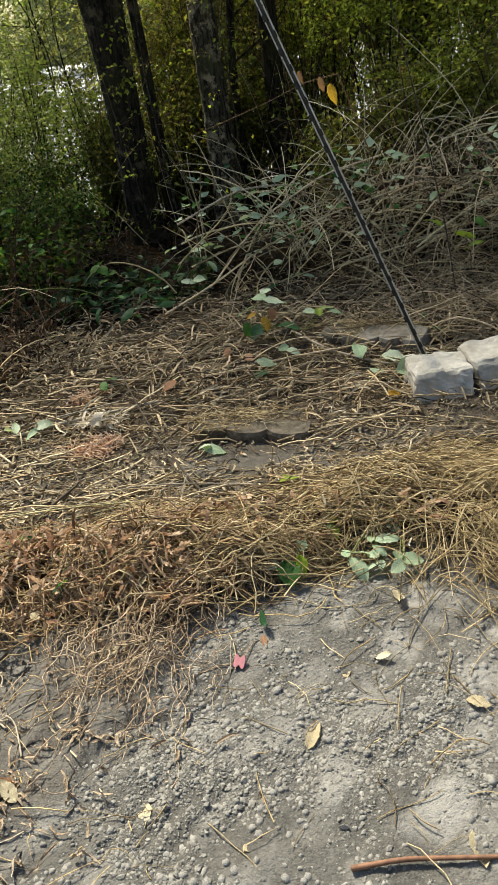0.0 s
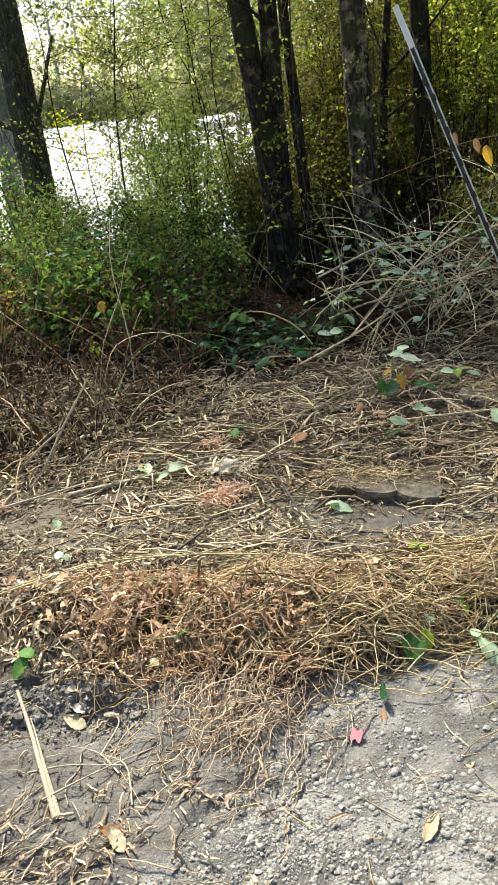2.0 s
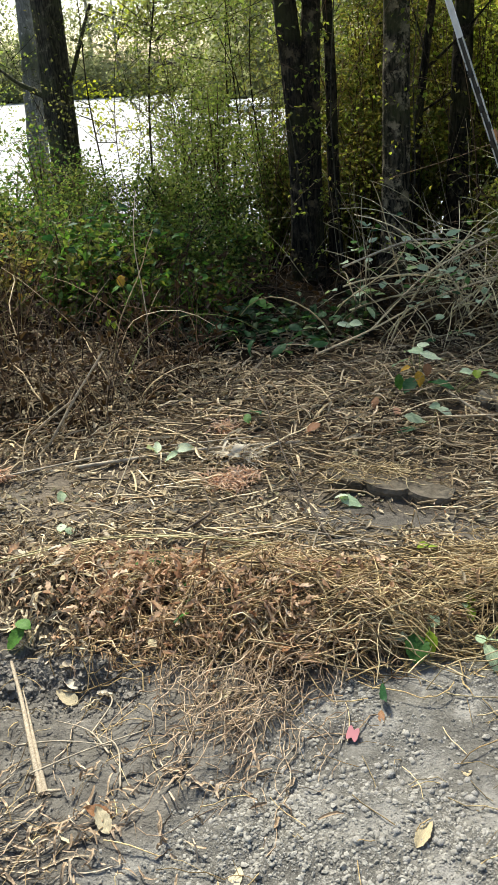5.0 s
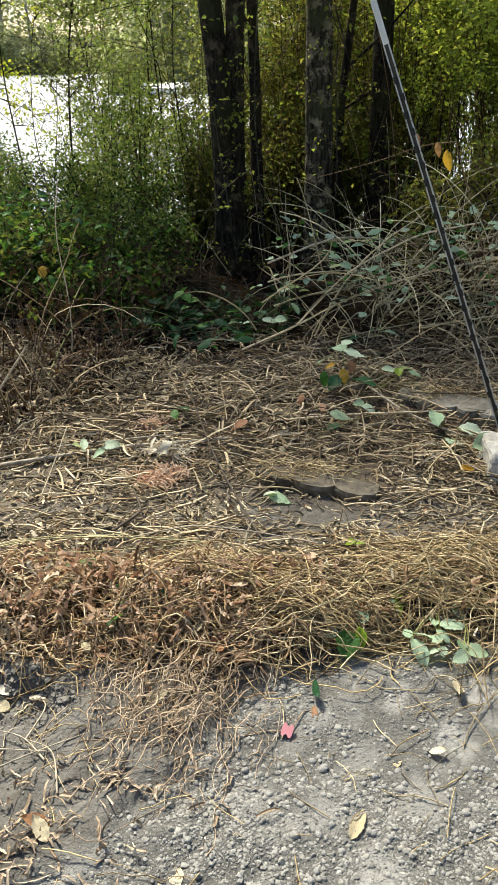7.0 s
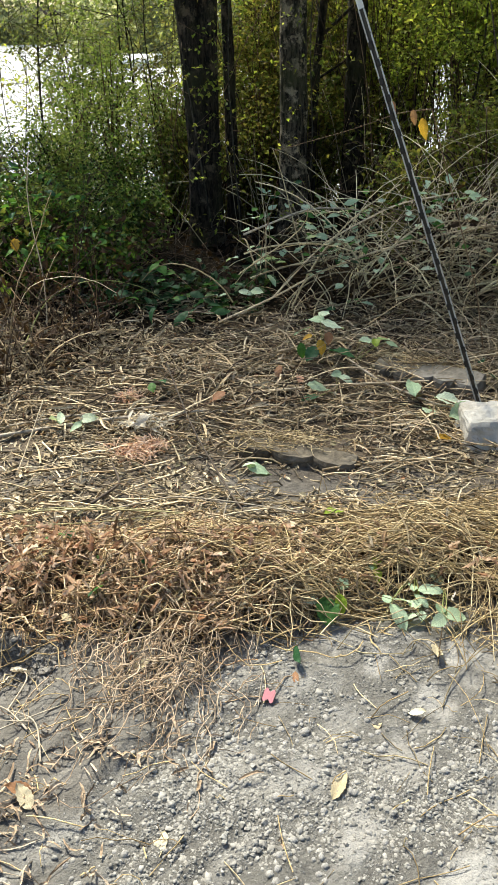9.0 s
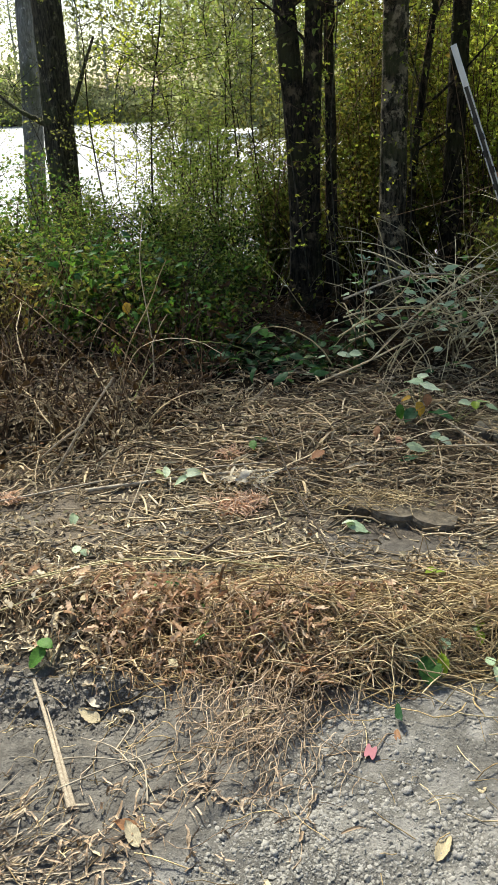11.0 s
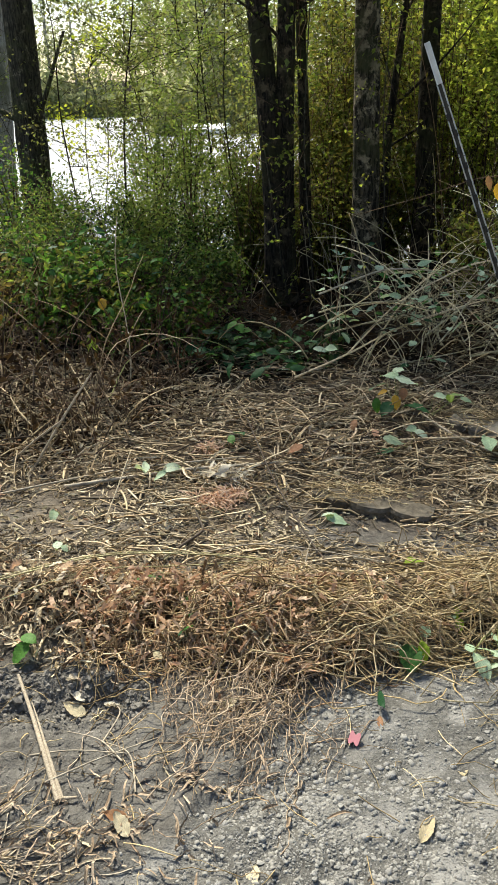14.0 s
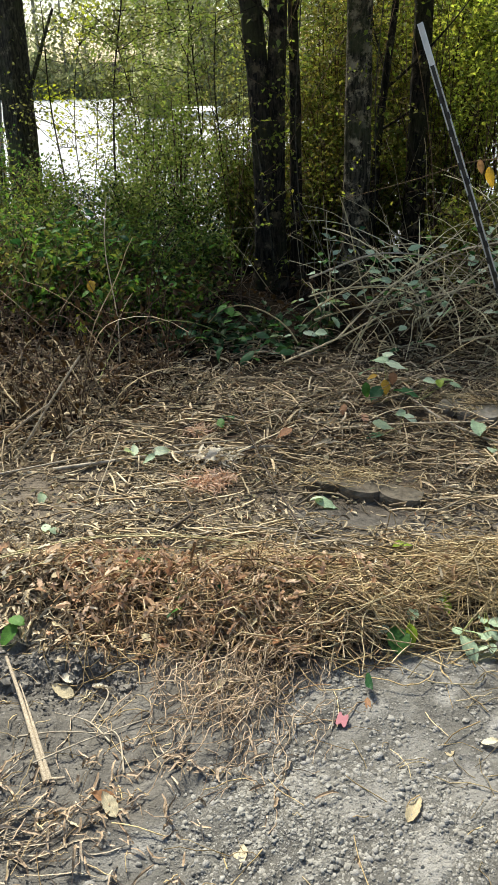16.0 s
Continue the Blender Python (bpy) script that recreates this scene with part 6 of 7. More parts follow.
def posed_sprigs():
    posed_sprig((0.02, 1.74), [((0.003, 1.636), 0.08, 0.08, 190, -25, FRESH_LEAF), ((-0.039, 1.658), 0.09, 0.042, 100, 0, MINT_LEAF), ((0.040, 1.718), 0.10, 0.044, 330, 20, MINT_LEAF), ((0.039, 1.656), 0.09, 0.06, 200, -30, LIME_LEAF)], "small green bramble shoot with one broad veined leaf")
    posed_sprig((0.14, 1.86), [((0.135, 1.821), 0.11, 0.05, 350, 20, LIME_LEAF), ((0.136, 1.774), 0.10, 0.045, 190, -20, LIME_LEAF), ((0.122, 1.802), 0.10, 0.035, 80, 0, MINT_LEAF)], "pale yellow-green leaves in the straw")
    posed_sprig((0.24, 1.80), [((0.189, 1.642), 0.08, 0.078, 215, -10, MINT_LEAF), ((0.195, 1.684), 0.09, 0.052, 280, 0, MINT_LEAF), ((0.233, 1.679), 0.08, 0.038, 60, 0, MINT_LEAF), ((0.224, 1.651), 0.07, 0.042, 100, 0, MINT_LEAF), ((0.250, 1.652), 0.07, 0.034, 180, 0, MINT_LEAF), ((0.272, 1.720), 0.10, 0.068, 280, 5, MINT_LEAF), ((0.230, 1.732), 0.10, 0.044, 10, 10, MINT_LEAF), ((0.249, 1.694), 0.09, 0.047, 230, 0, MINT_LEAF), ((0.159, 1.683), 0.09, 0.037, 20, 10, MINT_LEAF)], "pale green trailing bramble shoot over the gravel edge")
    posed_sprig((0.32, 1.78), [((0.329, 1.644), 0.08, 0.064, 275, 0, SAGE_LEAF), ((0.296, 1.657), 0.09, 0.038, 10, 10, SAGE_LEAF), ((0.294, 1.624), 0.08, 0.05, 130, -5, MINT_LEAF), ((0.304, 1.814), 0.10, 0.05, 290, 0, MINT_LEAF), ((0.297, 1.787), 0.09, 0.045, 230, 0, MINT_LEAF)], "grey-green bramble leaflets over the gravel edge")
    posed_sprig((-0.07, 3.46), [((-0.110, 3.576), 0.17, 0.10, 60, 10, MINT_LEAF), ((-0.036, 3.554), 0.16, 0.11, 280, 0, MINT_LEAF), ((-0.072, 3.611), 0.18, 0.08, 330, 10, MINT_LEAF), ((-0.164, 3.491), 0.15, 0.09, 80, -10, SAGE_LEAF), ((-0.140, 3.426), 0.13, 0.05, 100, -20, GOLD_LEAF), ((-0.075, 3.374), 0.11, 0.07, 200, -40, GOLD_LEAF), ((-0.044, 3.431), 0.13, 0.06, 180, -40, RUST_LEAF), ((-0.115, 3.343), 0.09, 0.09, 150, -20, DEEP_LEAF), ((0.017, 3.374), 0.08, 0.12, 265, -5, DEEP_LEAF), ((-0.167, 3.376), 0.09, 0.07, 175, -50, FRESH_LEAF)], "clump of cut bramble leaves, pale, green and withered orange")
    posed_sprig((0.08, 3.47), [((0.171, 3.440), 0.11, 0.05, 190, -20, LIME_LEAF), ((0.129, 3.500), 0.09, 0.075, 290, 0, MINT_LEAF), ((0.205, 3.527), 0.09, 0.08, 80, 0, MINT_LEAF), ((0.250, 3.49), 0.09, 0.07, 250, 0, SAGE_LEAF)], "cut bramble leaves lying among stalks")
    posed_sprig((0.0, 3.18), [((0.032, 3.198), 0.04, 0.075, 250, 0, MINT_LEAF), ((0.001, 3.207), 0.05, 0.05, 120, 0, MINT_LEAF), ((-0.079, 3.115), 0.04, 0.10, 280, 0, SAGE_LEAF), ((-0.105, 3.020), 0.03, 0.08, 80, 0, DEEP_LEAF)], "wilted pale green leaves on the litter")
    posed_sprig((-0.21, 3.24), [((-0.264, 3.277), 0.03, 0.06, 170, -20, RUST_LEAF), ((-0.160, 3.199), 0.03, 0.06, 200, 0, PINK_LEAF)], "withered rusty leaves on the litter", STALK)
    posed_sprig((-0.493, 3.02), [((-0.493, 2.991), 0.03, 0.075, 120, -10, RUST_LEAF)], "single rust-brown leaf on the litter", STALK)
    posed_sprig((-0.785, 3.09), [((-0.771, 3.113), 0.03, 0.07, 60, 0, DEEP_LEAF), ((-0.799, 3.063), 0.03, 0.06, 200, 0, FRESH_LEAF)], "small green leaves in the matted stalks")
    posed_sprig((-0.29, 2.47), [((-0.269, 2.455), 0.015, 0.095, 265, 0, MINT_LEAF), ((-0.299, 2.455), 0.02, 0.05, 120, 10, MINT_LEAF)], "pale mint leaf fallen by the edging stone")
    posed_sprig((-1.19, 2.01), [((-1.189, 2.049), 0.07, 0.048, 20, 15, MINT_LEAF), ((-1.152, 2.038), 0.07, 0.042, 280, 0, MINT_LEAF)], "two pale round leaves on a thin stalk in the litter")
    posed_sprig((-1.30, 2.33), [((-1.325, 2.313), 0.03, 0.06, 200, 0, SAGE_LEAF)], "grey-green leaf lying on the litter")
    posed_sprig((-1.12, 1.79), [((-1.136, 1.771), 0.04, 0.06, 170, -30, SAGE_LEAF)], "grey leaf hanging from a thin stalk")
    posed_sprig((-1.055, 1.55), [((-1.051, 1.536), 0.10, 0.055, 250, 10, FRESH_LEAF), ((-1.063, 1.508), 0.07, 0.07, 150, -30, FRESH_LEAF)], "two dark green leaves on an upright twig", DARK_TWIG)
    posed_sprig((-1.72, 4.05), [((-1.72, 4.0), 0.38, 0.07, 190, -50, GOLD_LEAF), ((-1.68, 4.01), 0.34, 0.06, 230, -30, FRESH_LEAF), ((-1.77, 4.02), 0.33, 0.06, 120, -20, FRESH_LEAF)], "yellow leaf among green ones at the shrub's foot")
    posed_sprig((-1.75, 3.9), [((-1.765, 3.85), 0.20, 0.075, 160, -40, LIME_LEAF), ((-1.735, 3.85), 0.20, 0.07, 210, -40, LIME_LEAF)], "bright lime leaf against dark stems")
    posed_sprig((-2.36, 4.05), [((-2.36, 4.0), 0.29, 0.05, 190, -40, GOLD_LEAF)], "small yellow leaf over the dead brambles")
    posed_sprig((-1.0, 4.25), [((-1.03, 4.2), 0.21, 0.08, 130, -20, FRESH_LEAF), ((-0.99, 4.2), 0.20, 0.08, 230, -20, FRESH_LEAF)], "green lobed leaf hanging on a trailing cane", DARK_TWIG)
    for x, y in ((-2.19, 2.57), (-2.27, 2.6), (-2.1, 2.62), (-2.3, 2.52), (-2.22, 2.5)):
        sprig(on(x, y), around(7, 0.07, 0.02, 0.09), [FRESH_LEAF, SAGE_LEAF, FRESH_LEAF], [0.045, 0.055], "low green weed at the foot of the dead brambles")


def pale_scraps():
    """Single twisted pale leaves standing out of the raked bank."""
    for (x, y), z, size, heading, pitch in (((-0.946, 1.712), 0.05, 0.05, 170, -40), ((-0.881, 1.769), 0.05, 0.05, 80, 0), ((-0.770, 1.593), 0.06, 0.05, 200, -40), ((-0.676, 1.568), 0.06, 0.055, 170, -50), ((-0.896, 1.557), 0.05, 0.05, 60, 0), ((-0.874, 1.480), 0.04, 0.05, 150, 0), ((-0.679, 1.646), 0.06, 0.05, 10, 20), ((-0.580, 1.634), 0.07, 0.05, 300, 20), ((-1.209, 1.463), 0.03, 0.06, 280, 0), ((-0.940, 1.800), 0.04, 0.05, 30, 0), ((-0.836, 2.178), 0.02, 0.05, 100, 0), ((-1.30, 1.90), 0.03, 0.05, 40, 0), ((-1.42, 2.02), 0.03, 0.045, 140, 0), ((-0.47, 1.40), 0.03, 0.07, 20, 30), ((-0.843, 1.412), 0.014, 0.05, 80, 0), ((-0.79, 1.41), 0.01, 0.06, 250, 0), ((-0.55, 1.22), 0.01, 0.055, 200, 0)):
        ob = tagged(new("dead_leaf", leaf_mesh(int(rng.integers(0, 3)), BLEACHED_LEAF, CURLED)), "twisted bleached dead leaf in the raked bank", "dead leaf", "fallen leaves")
        ob.matrix_world = Matrix.LocRotScale((x, y, z), Euler((radians(pitch), radians(rng.normal(0, 25)), radians(heading))), (size * 0.8, size, size))


PINK_SHOOT = leafy("pink_shoot", [(0.46, 0.29, 0.20), (0.72, 0.54, 0.42), (0.56, 0.37, 0.265), (0.78, 0.64, 0.52), (0.38, 0.24, 0.16)], 0.35, 0.8, glow=(1.15, 1.05, 0.95))
BLEACHED_SHOOT = leafy("bleached_shoot", [(0.60, 0.54, 0.44), (0.78, 0.73, 0.63), (0.68, 0.62, 0.51), (0.48, 0.41, 0.32)], 0.35, 0.8, glow=(1.1, 1.05, 1.0))


def feathery(x, y, wide, n, mat, label):
    """A low dead weed of many fine curling shoots."""
    t = thing("dead_weed", label, "dead weed", at=pose(*on(x, y)))
    start = rng.normal(0, 1, (n, 3)) * (wide * 0.5, wide * 0.35, 0.004)
    turn, rise, long = rng.uniform(0, 6.28, n), rng.uniform(0.2, 1.4, n), wide * rng.uniform(0.4, 1.0, n)
    s = np.linspace(0, 1, 6)[None]
    way, pitch = turn[:, None] + rng.normal(0, 1.2, (n, 1)) * s, rise[:, None] - 1.2 * s
    step = np.stack([np.cos(way) * np.cos(pitch), np.sin(way) * np.cos(pitch), np.sin(pitch)], -1) * (long / 5)[:, None, None]
    p = start[:, None] + np.cumsum(step, 1) - step[:, :1] + (0, 0, 0.018)
    tagged(npart("fine_shoot", blades(p, rng.uniform(0.004, 0.008, n), rng.normal(0, 0.6, n), rng.normal(0, 1.0, n)), mat, t, smooth=False), kind="stuff")
    npart("stem", tubes(wander([(-wide, 0, 0.012), (0, 0.01, 0.02), (wide, 0.02, 0.012)], 8)[None], np.full((1, 8), 0.0018), 5), mat, t)


def sprigs():
    posed_sprigs()
    pale_scraps()
    sprig(on(-0.075, 1.56), [(0.0, -0.03, 0.035)], [DEEP_LEAF], [0.06], "single dark green leaf at the gravel edge")
    sprig(on(0.36, 2.93), [(0.0, 0.0, 0.06), (0.09, -0.02, 0.06), (0.04, 0.10, 0.08), (-0.03, 0.14, 0.07)], [MINT_LEAF], [0.13, 0.13, 0.11], "large pale grey-green leaves beside a concrete block", flat=True)
    sprig(on(0.39, 2.74), [(0.0, 0.0, 0.03)], [GOLD_LEAF], [0.075], "fallen orange leaf beside a concrete block")
    sprig(on(0.62, 3.35), around(4, 0.1, 0.03, 0.09), [FRESH_LEAF, DEEP_LEAF], [0.06], "small green weed behind the concrete blocks")
    sprig(on(-0.2, 4.3), [(0.05, 0.02, 0.50), (0.10, 0.03, 0.44), (0.0, 0.0, 0.46), (0.2, 0.05, 0.56), (0.26, 0.05, 0.52)], [MINT_LEAF], [0.09, 0.08], "pale bramble leaves at the top of a cane", DARK_TWIG)
    sprig(on(-0.5, 4.25), [(0.08, 0.05, 0.28), (0.14, 0.03, 0.26), (0.02, 0.0, 0.27), (0.10, 0.02, 0.20), (-0.06, 0.0, 0.30)], [MINT_LEAF], [0.085, 0.07], "grey-green bramble leaves on an arching cane", DARK_TWIG)
    sprig(on(-0.55, 4.15), [(0.0, 0.0, 0.14), (0.06, 0.02, 0.13), (-0.06, 0.0, 0.12)], [MINT_LEAF], [0.075], "three pale bramble leaves low on the heap", DARK_TWIG)
    sprig(on(-0.82, 4.15), [(0.0, 0.0, 0.12), (0.08, 0.0, 0.10), (-0.06, 0.03, 0.14), (0.02, -0.04, 0.04), (0.07, -0.05, 0.02), (-0.05, -0.02, 0.06)], [DEEP_LEAF, MINT_LEAF, DEEP_LEAF], [0.10, 0.08], "dark bramble leaves in the shade of the heap", DARK_TWIG)
    for x, y in ((-0.98, 4.05), (-0.74, 4.02), (-1.12, 4.2), (-0.86, 4.32), (-0.66, 4.3), (-1.3, 4.3)):
        sprig(on(x, y), around(6, 0.11, 0.02, 0.16), [DEEP_LEAF, DEEP_LEAF, FRESH_LEAF], [0.10, 0.085, 0.07], "dark green bramble leaves at the mouth of the hollow", DARK_TWIG)
    sprig(on(-1.08, 4.4), [(0.0, 0.0, 0.17), (0.05, 0.0, 0.14)], [FRESH_LEAF], [0.10], "green lobed leaf on a thin trailing cane", DARK_TWIG)
    sprig(on(0.88, 3.95), [(0.0, 0.0, 0.30), (0.08, 0.0, 0.26), (-0.06, 0.0, 0.34), (0.04, -0.05, 0.22), (0.1, 0.0, 0.36)], [LIME_LEAF, FRESH_LEAF, LIME_LEAF], [0.09, 0.08], "sunlit lime-green shoot on the brush heap")
    for x, y in ((-0.66, 1.72), (-0.77, 1.80), (-0.45, 1.70), (-0.58, 1.64)):
        sprig(on(x, y, 0.01), around(3, 0.035, 0.03, 0.06), [FRESH_LEAF, DEEP_LEAF], [0.035], "small green weed poking out of the dead leaves")
    sprig(on(-0.02, 2.08), [(0.0, 0.0, 0.03), (0.03, 0.0, 0.03)], [LIME_LEAF], [0.04], "tiny bright green seedling on bare earth")
    sprig(on(-0.78, 2.79), around(7, 0.06, 0.03, 0.07), [BLEACHED_LEAF], [0.06, 0.05], "crumpled bleached leaves on a dead shoot", STALK, flat=True)
    feathery(-0.77, 2.78, 0.09, 190, BLEACHED_SHOOT, "bleached feathery dead shoot lying in the litter")
    sprig(on(-1.03, 2.72), around(4, 0.07, 0.03, 0.08), [MINT_LEAF], [0.07], "grey withered leaves on the litter", flat=True)
    for x, y, wide, n in ((-0.76, 2.56, 0.09, 190), (-0.70, 2.64, 0.05, 90), (-0.887, 3.01, 0.07, 120), (-1.7, 2.5, 0.06, 90)):
        feathery(x, y, wide, n, PINK_SHOOT, "feathery pinkish dead weed in a low tuft")
    for n in range(48):
        x, y = rng.uniform(-0.5, 1.7), rng.uniform(4.0, 4.9)
        h = rng.uniform(0.08, 0.45) + 0.15 * (x > 0.3)
        sprig(on(x, y), around(5, 0.10, h, h + 0.15), [MINT_LEAF, DEEP_LEAF, FRESH_LEAF, MINT_LEAF], [0.07, 0.05, 0.06], "small bramble leaves among the dry canes", DARK_TWIG)
    for n in range(26):
        x = rng.uniform(-3.6, -1.2)
        y = rng.uniform(4.2, 5.2)
        h = rng.uniform(0.05, 0.45)
        sprig(on(x, y), around(7, 0.13, h, h + 0.2), [FRESH_LEAF, DEEP_LEAF, FRESH_LEAF], [0.07, 0.09, 0.06], "broad green bramble leaves in front of the shrubs")


sprigs()


def stalk_thing(name, points, r0, r1, mat, label, category, sides=7, k=22):
    base = np.asarray(points[0], float)
    t = thing(name, label, category, at=pose(*points[0]))
    line = wander(np.asarray(points, float) - base, k)
    npart("shaft", tubes(line[None], np.linspace(r0, r1, k)[None], sides), mat, t)
    return t


def sticks():
    lath = [on(-0.775, 1.085, 0.008), on(-0.86, 1.20, 0.024), on(-0.94, 1.31, 0.040), on(-1.035, 1.43, 0.035)]
    t = stalk_thing("stick", lath, 0.0072, 0.0045, STICK_WOOD, "bleached split stick leaning on the dirt bank", "stick")
    strip = wander(np.asarray(lath) - np.asarray(lath[0]) + (0.0085, 0.004, 0.001), 22)[:17]
    npart("splinter", tubes(strip[None], np.linspace(0.006, 0.0015, 17)[None], 6), STICK_WOOD, t, "split side of the stick")
    stalk_thing("stick", [on(-0.785, 1.09, 0.006), on(-0.735, 1.10, 0.012)], 0.006, 0.003, STICK_WOOD, "splintered foot of a bleached stick", "stick", k=8)
    stalk_thing("stick", [on(-1.40, 2.58, 0.02), on(-0.95, 2.76, 0.035), on(-0.53, 2.91, 0.03)], 0.009, 0.006, PALE_STICK, "long pale cane lying across the litter", "stick")
    stalk_thing("stick", [on(-1.75, 2.45, 0.02), on(-1.2, 2.72, 0.03), on(-0.7, 2.9, 0.05)], 0.005, 0.003, PALE_STICK, "thin pale cane lying in the litter", "stick")
    stalk_thing("twig", [on(-0.26, 2.08, 0.0), (-0.32, 2.17, 0.06), (-0.52, 2.55, 0.10), (-0.72, 3.04, 0.15)], 0.0042, 0.0025, DARK_TWIG, "thin dark twig leaning up from the earth", "twig")
    stalk_thing("twig", [on(-0.33, 2.0, 0.02), on(-0.325, 2.1, 0.06), (-0.32, 2.15, 0.10)], 0.0025, 0.0015, PALE_STICK, "short pale stalk standing in the earth", "twig")
    stalk_thing("twig", [on(-1.12, 2.3, 0.0), (-1.10, 2.42, 0.10), (-1.08, 2.55, 0.20)], 0.003, 0.002, STALK, "upright dead stalk in the litter", "twig")
    stalk_thing("twig", [on(-0.78, 2.1, 0.02), on(-0.72, 2.25, 0.03), on(-0.8, 2.42, 0.03)], 0.006, 0.003, DARK_TWIG, "short dark twig on the earth", "twig")
    for dy, r in ((0.0, 0.0028), (0.016, 0.0018), (-0.11, 0.002)):
        stalk_thing("green_stem", [on(-1.6, 1.50 + dy, 0.04), on(-1.25, 1.70 + dy, 0.06), on(-0.97, 1.91 + dy, 0.08), on(-0.70, 2.00 + dy, 0.06), on(-0.455, 2.03, 0.04)], r, r * 0.6, STRAW_GREEN, "long yellow-green stem lying over the litter", "plant stem")
    stalk_thing("green_stem", [on(-0.68, 2.02, 0.05), on(-0.5, 2.09, 0.07), on(-0.3, 2.08, 0.05), on(-0.1, 2.02, 0.06)], 0.0028, 0.0016, PALE_STICK, "pale curved stem lying over the straw", "plant stem")
    stalk_thing("cane", [on(-0.62, 1.66, 0.05), on(-0.55, 1.79, 0.075), on(-0.48, 1.91, 0.06)], 0.0085, 0.005, TAN_CANE, "thick tan stalk on the straw", "stick")
    for a, b, c in (((-0.66, 1.20), (-0.74, 1.27), (-0.84, 1.29)), ((-0.60, 1.12), (-0.64, 1.22), (-0.74, 1.27)), ((-0.74, 1.27), (-0.72, 1.38), (-0.78, 1.42)), ((-0.82, 1.12), (-0.72, 1.20), (-0.58, 1.28)), ((-0.9, 1.2), (-0.8, 1.22), (-0.66, 1.22))):
        stalk_thing("root", [on(*a, 0.006), on(*b, 0.022), on(*c, 0.012)], 0.0028, 0.0012, PALE_STICK, "thin bare root sprawling on dusty earth", "root", 5, 12)
    stalk_thing("stick", [on(0.10, 0.84, 0.008), on(0.2, 0.85, 0.012), on(0.42, 0.84, 0.008)], 0.0055, 0.004, RED_STEM, "reddish-brown stem lying on the gravel", "stick")
    for foot, tip in (((-1.93, 2.70), (-2.28, 2.75, 0.43)), ((-2.0, 2.76), (-2.31, 2.72, 0.28)), ((-2.2, 2.95), (-2.34, 2.8, 0.38)), ((-1.62, 2.78), (-1.38, 2.95, 0.36)), ((-1.75, 2.8), (-1.45, 2.75, 0.22))):
        stalk_thing("cane", [on(*foot, 0.01), tuple((a + b) / 2 for a, b in zip(on(*foot, 0.03), tip)), tip], 0.006, 0.004, PALE_STICK, "straight pale cane leaning on the dead brambles", "bramble cane")
    # arching canes before the shade
    stalk_thing("cane", [(-1.51, 3.4, 0.03), (-1.52, 3.5, 0.05), (-1.48, 3.7, 0.20), (-1.3, 3.9, 0.24), (-1.08, 4.05, 0.16), (-0.95, 4.15, 0.02)], 0.0035, 0.002, GREEN_STEM, "thin cane arching over before the shaded shrubs", "bramble cane")
    stalk_thing("cane", [on(-0.7, 4.2), (-0.85, 4.2, 0.12), (-1.08, 4.38, 0.22), (-1.3, 4.5, 0.33)], 0.0018, 0.001, BRAMBLE, "thin cane trailing towards the shrubs", "bramble cane")
    stalk_thing("cane", [(-0.52, 4.14, 0.41), (-0.18, 4.25, 0.53), (0.12, 4.35, 0.5), (0.35, 4.45, 0.2)], 0.006, 0.004, PALE_STICK, "pale broken cane leaning on the heap", "bramble cane")
    stalk_thing("cane", [(-0.62, 3.85, 0.03), (-0.35, 4.05, 0.10), (-0.1, 4.1, 0.24), (0.29, 4.3, 0.33), (0.8, 4.4, 0.42)], 0.0055, 0.004, STALK, "long tan cane lying up the heap", "bramble cane")
    stalk_thing("cane", [(-0.35, 4.0, 0.12), (-0.1, 4.2, 0.36), (0.27, 4.35, 0.53), (0.6, 4.5, 0.56)], 0.005, 0.004, STALK, "long tan cane propped on the heap", "bramble cane")
    stalk_thing("cane", [on(0.05, 3.45, 0.02), on(0.2, 3.2, 0.04), on(0.45, 2.95, 0.05), on(0.68, 2.98, 0.07)], 0.006, 0.004, PALE_STICK, "pale cane lying against a concrete block", "bramble cane")
    stalk_thing("cane", [on(-0.35, 3.1, 0.03), on(0.0, 3.15, 0.05), on(0.4, 3.2, 0.06)], 0.005, 0.003, STALK, "tan stalk among the cut leaves", "bramble cane")
    # two tall thin stalks beyond the post
    t = stalk_thing("tall_stalk", [on(0.70, 3.62), (0.62, 3.6, 0.31), (0.46, 3.54, 0.74), (0.335, 3.5, 1.09)], 0.003, 0.002, BRAMBLE, "tall thin leaning stalk with withered leaves at its tip", "plant stem")
    inv = np.array(t.matrix_world.translation)
    side = wander(np.array([(0.335, 3.5, 1.09), (0.2, 3.5, 1.08), (0.05, 3.5, 1.02), (-0.3, 3.5, 0.93)]) - inv, 14)
    npart("side_shoot", tubes(side[None], np.linspace(0.0022, 0.001, 14)[None], 5), BRAMBLE, t)
    for (x, y, z), m, s, r in (((0.30, 3.48, 1.0), GOLD_LEAF, 0.085, 2.7), ((0.26, 3.49, 1.03), RUST_LEAF, 0.06, 2.9), ((0.18, 3.5, 1.06), RUST_LEAF, 0.055, 2.4)):
        ob = new("leaf", leaf_mesh(1, m))
        ob.parent = t
        ob.matrix_local = Matrix.LocRotScale(Vector((x, y, z + 0.06)) - Vector(inv), Euler((radians(-80), 0.2, r)), (s, s, s))
    stalk_thing("tall_stalk", [on(0.86, 3.72), (0.80, 3.7, 0.37), (0.70, 3.65, 0.80), (0.60, 3.6, 1.2), (0.5, 3.55, 1.55)], 0.0035, 0.002, DARK_TWIG, "tall thin dark stalk leaning in the brush", "plant stem")


sticks()


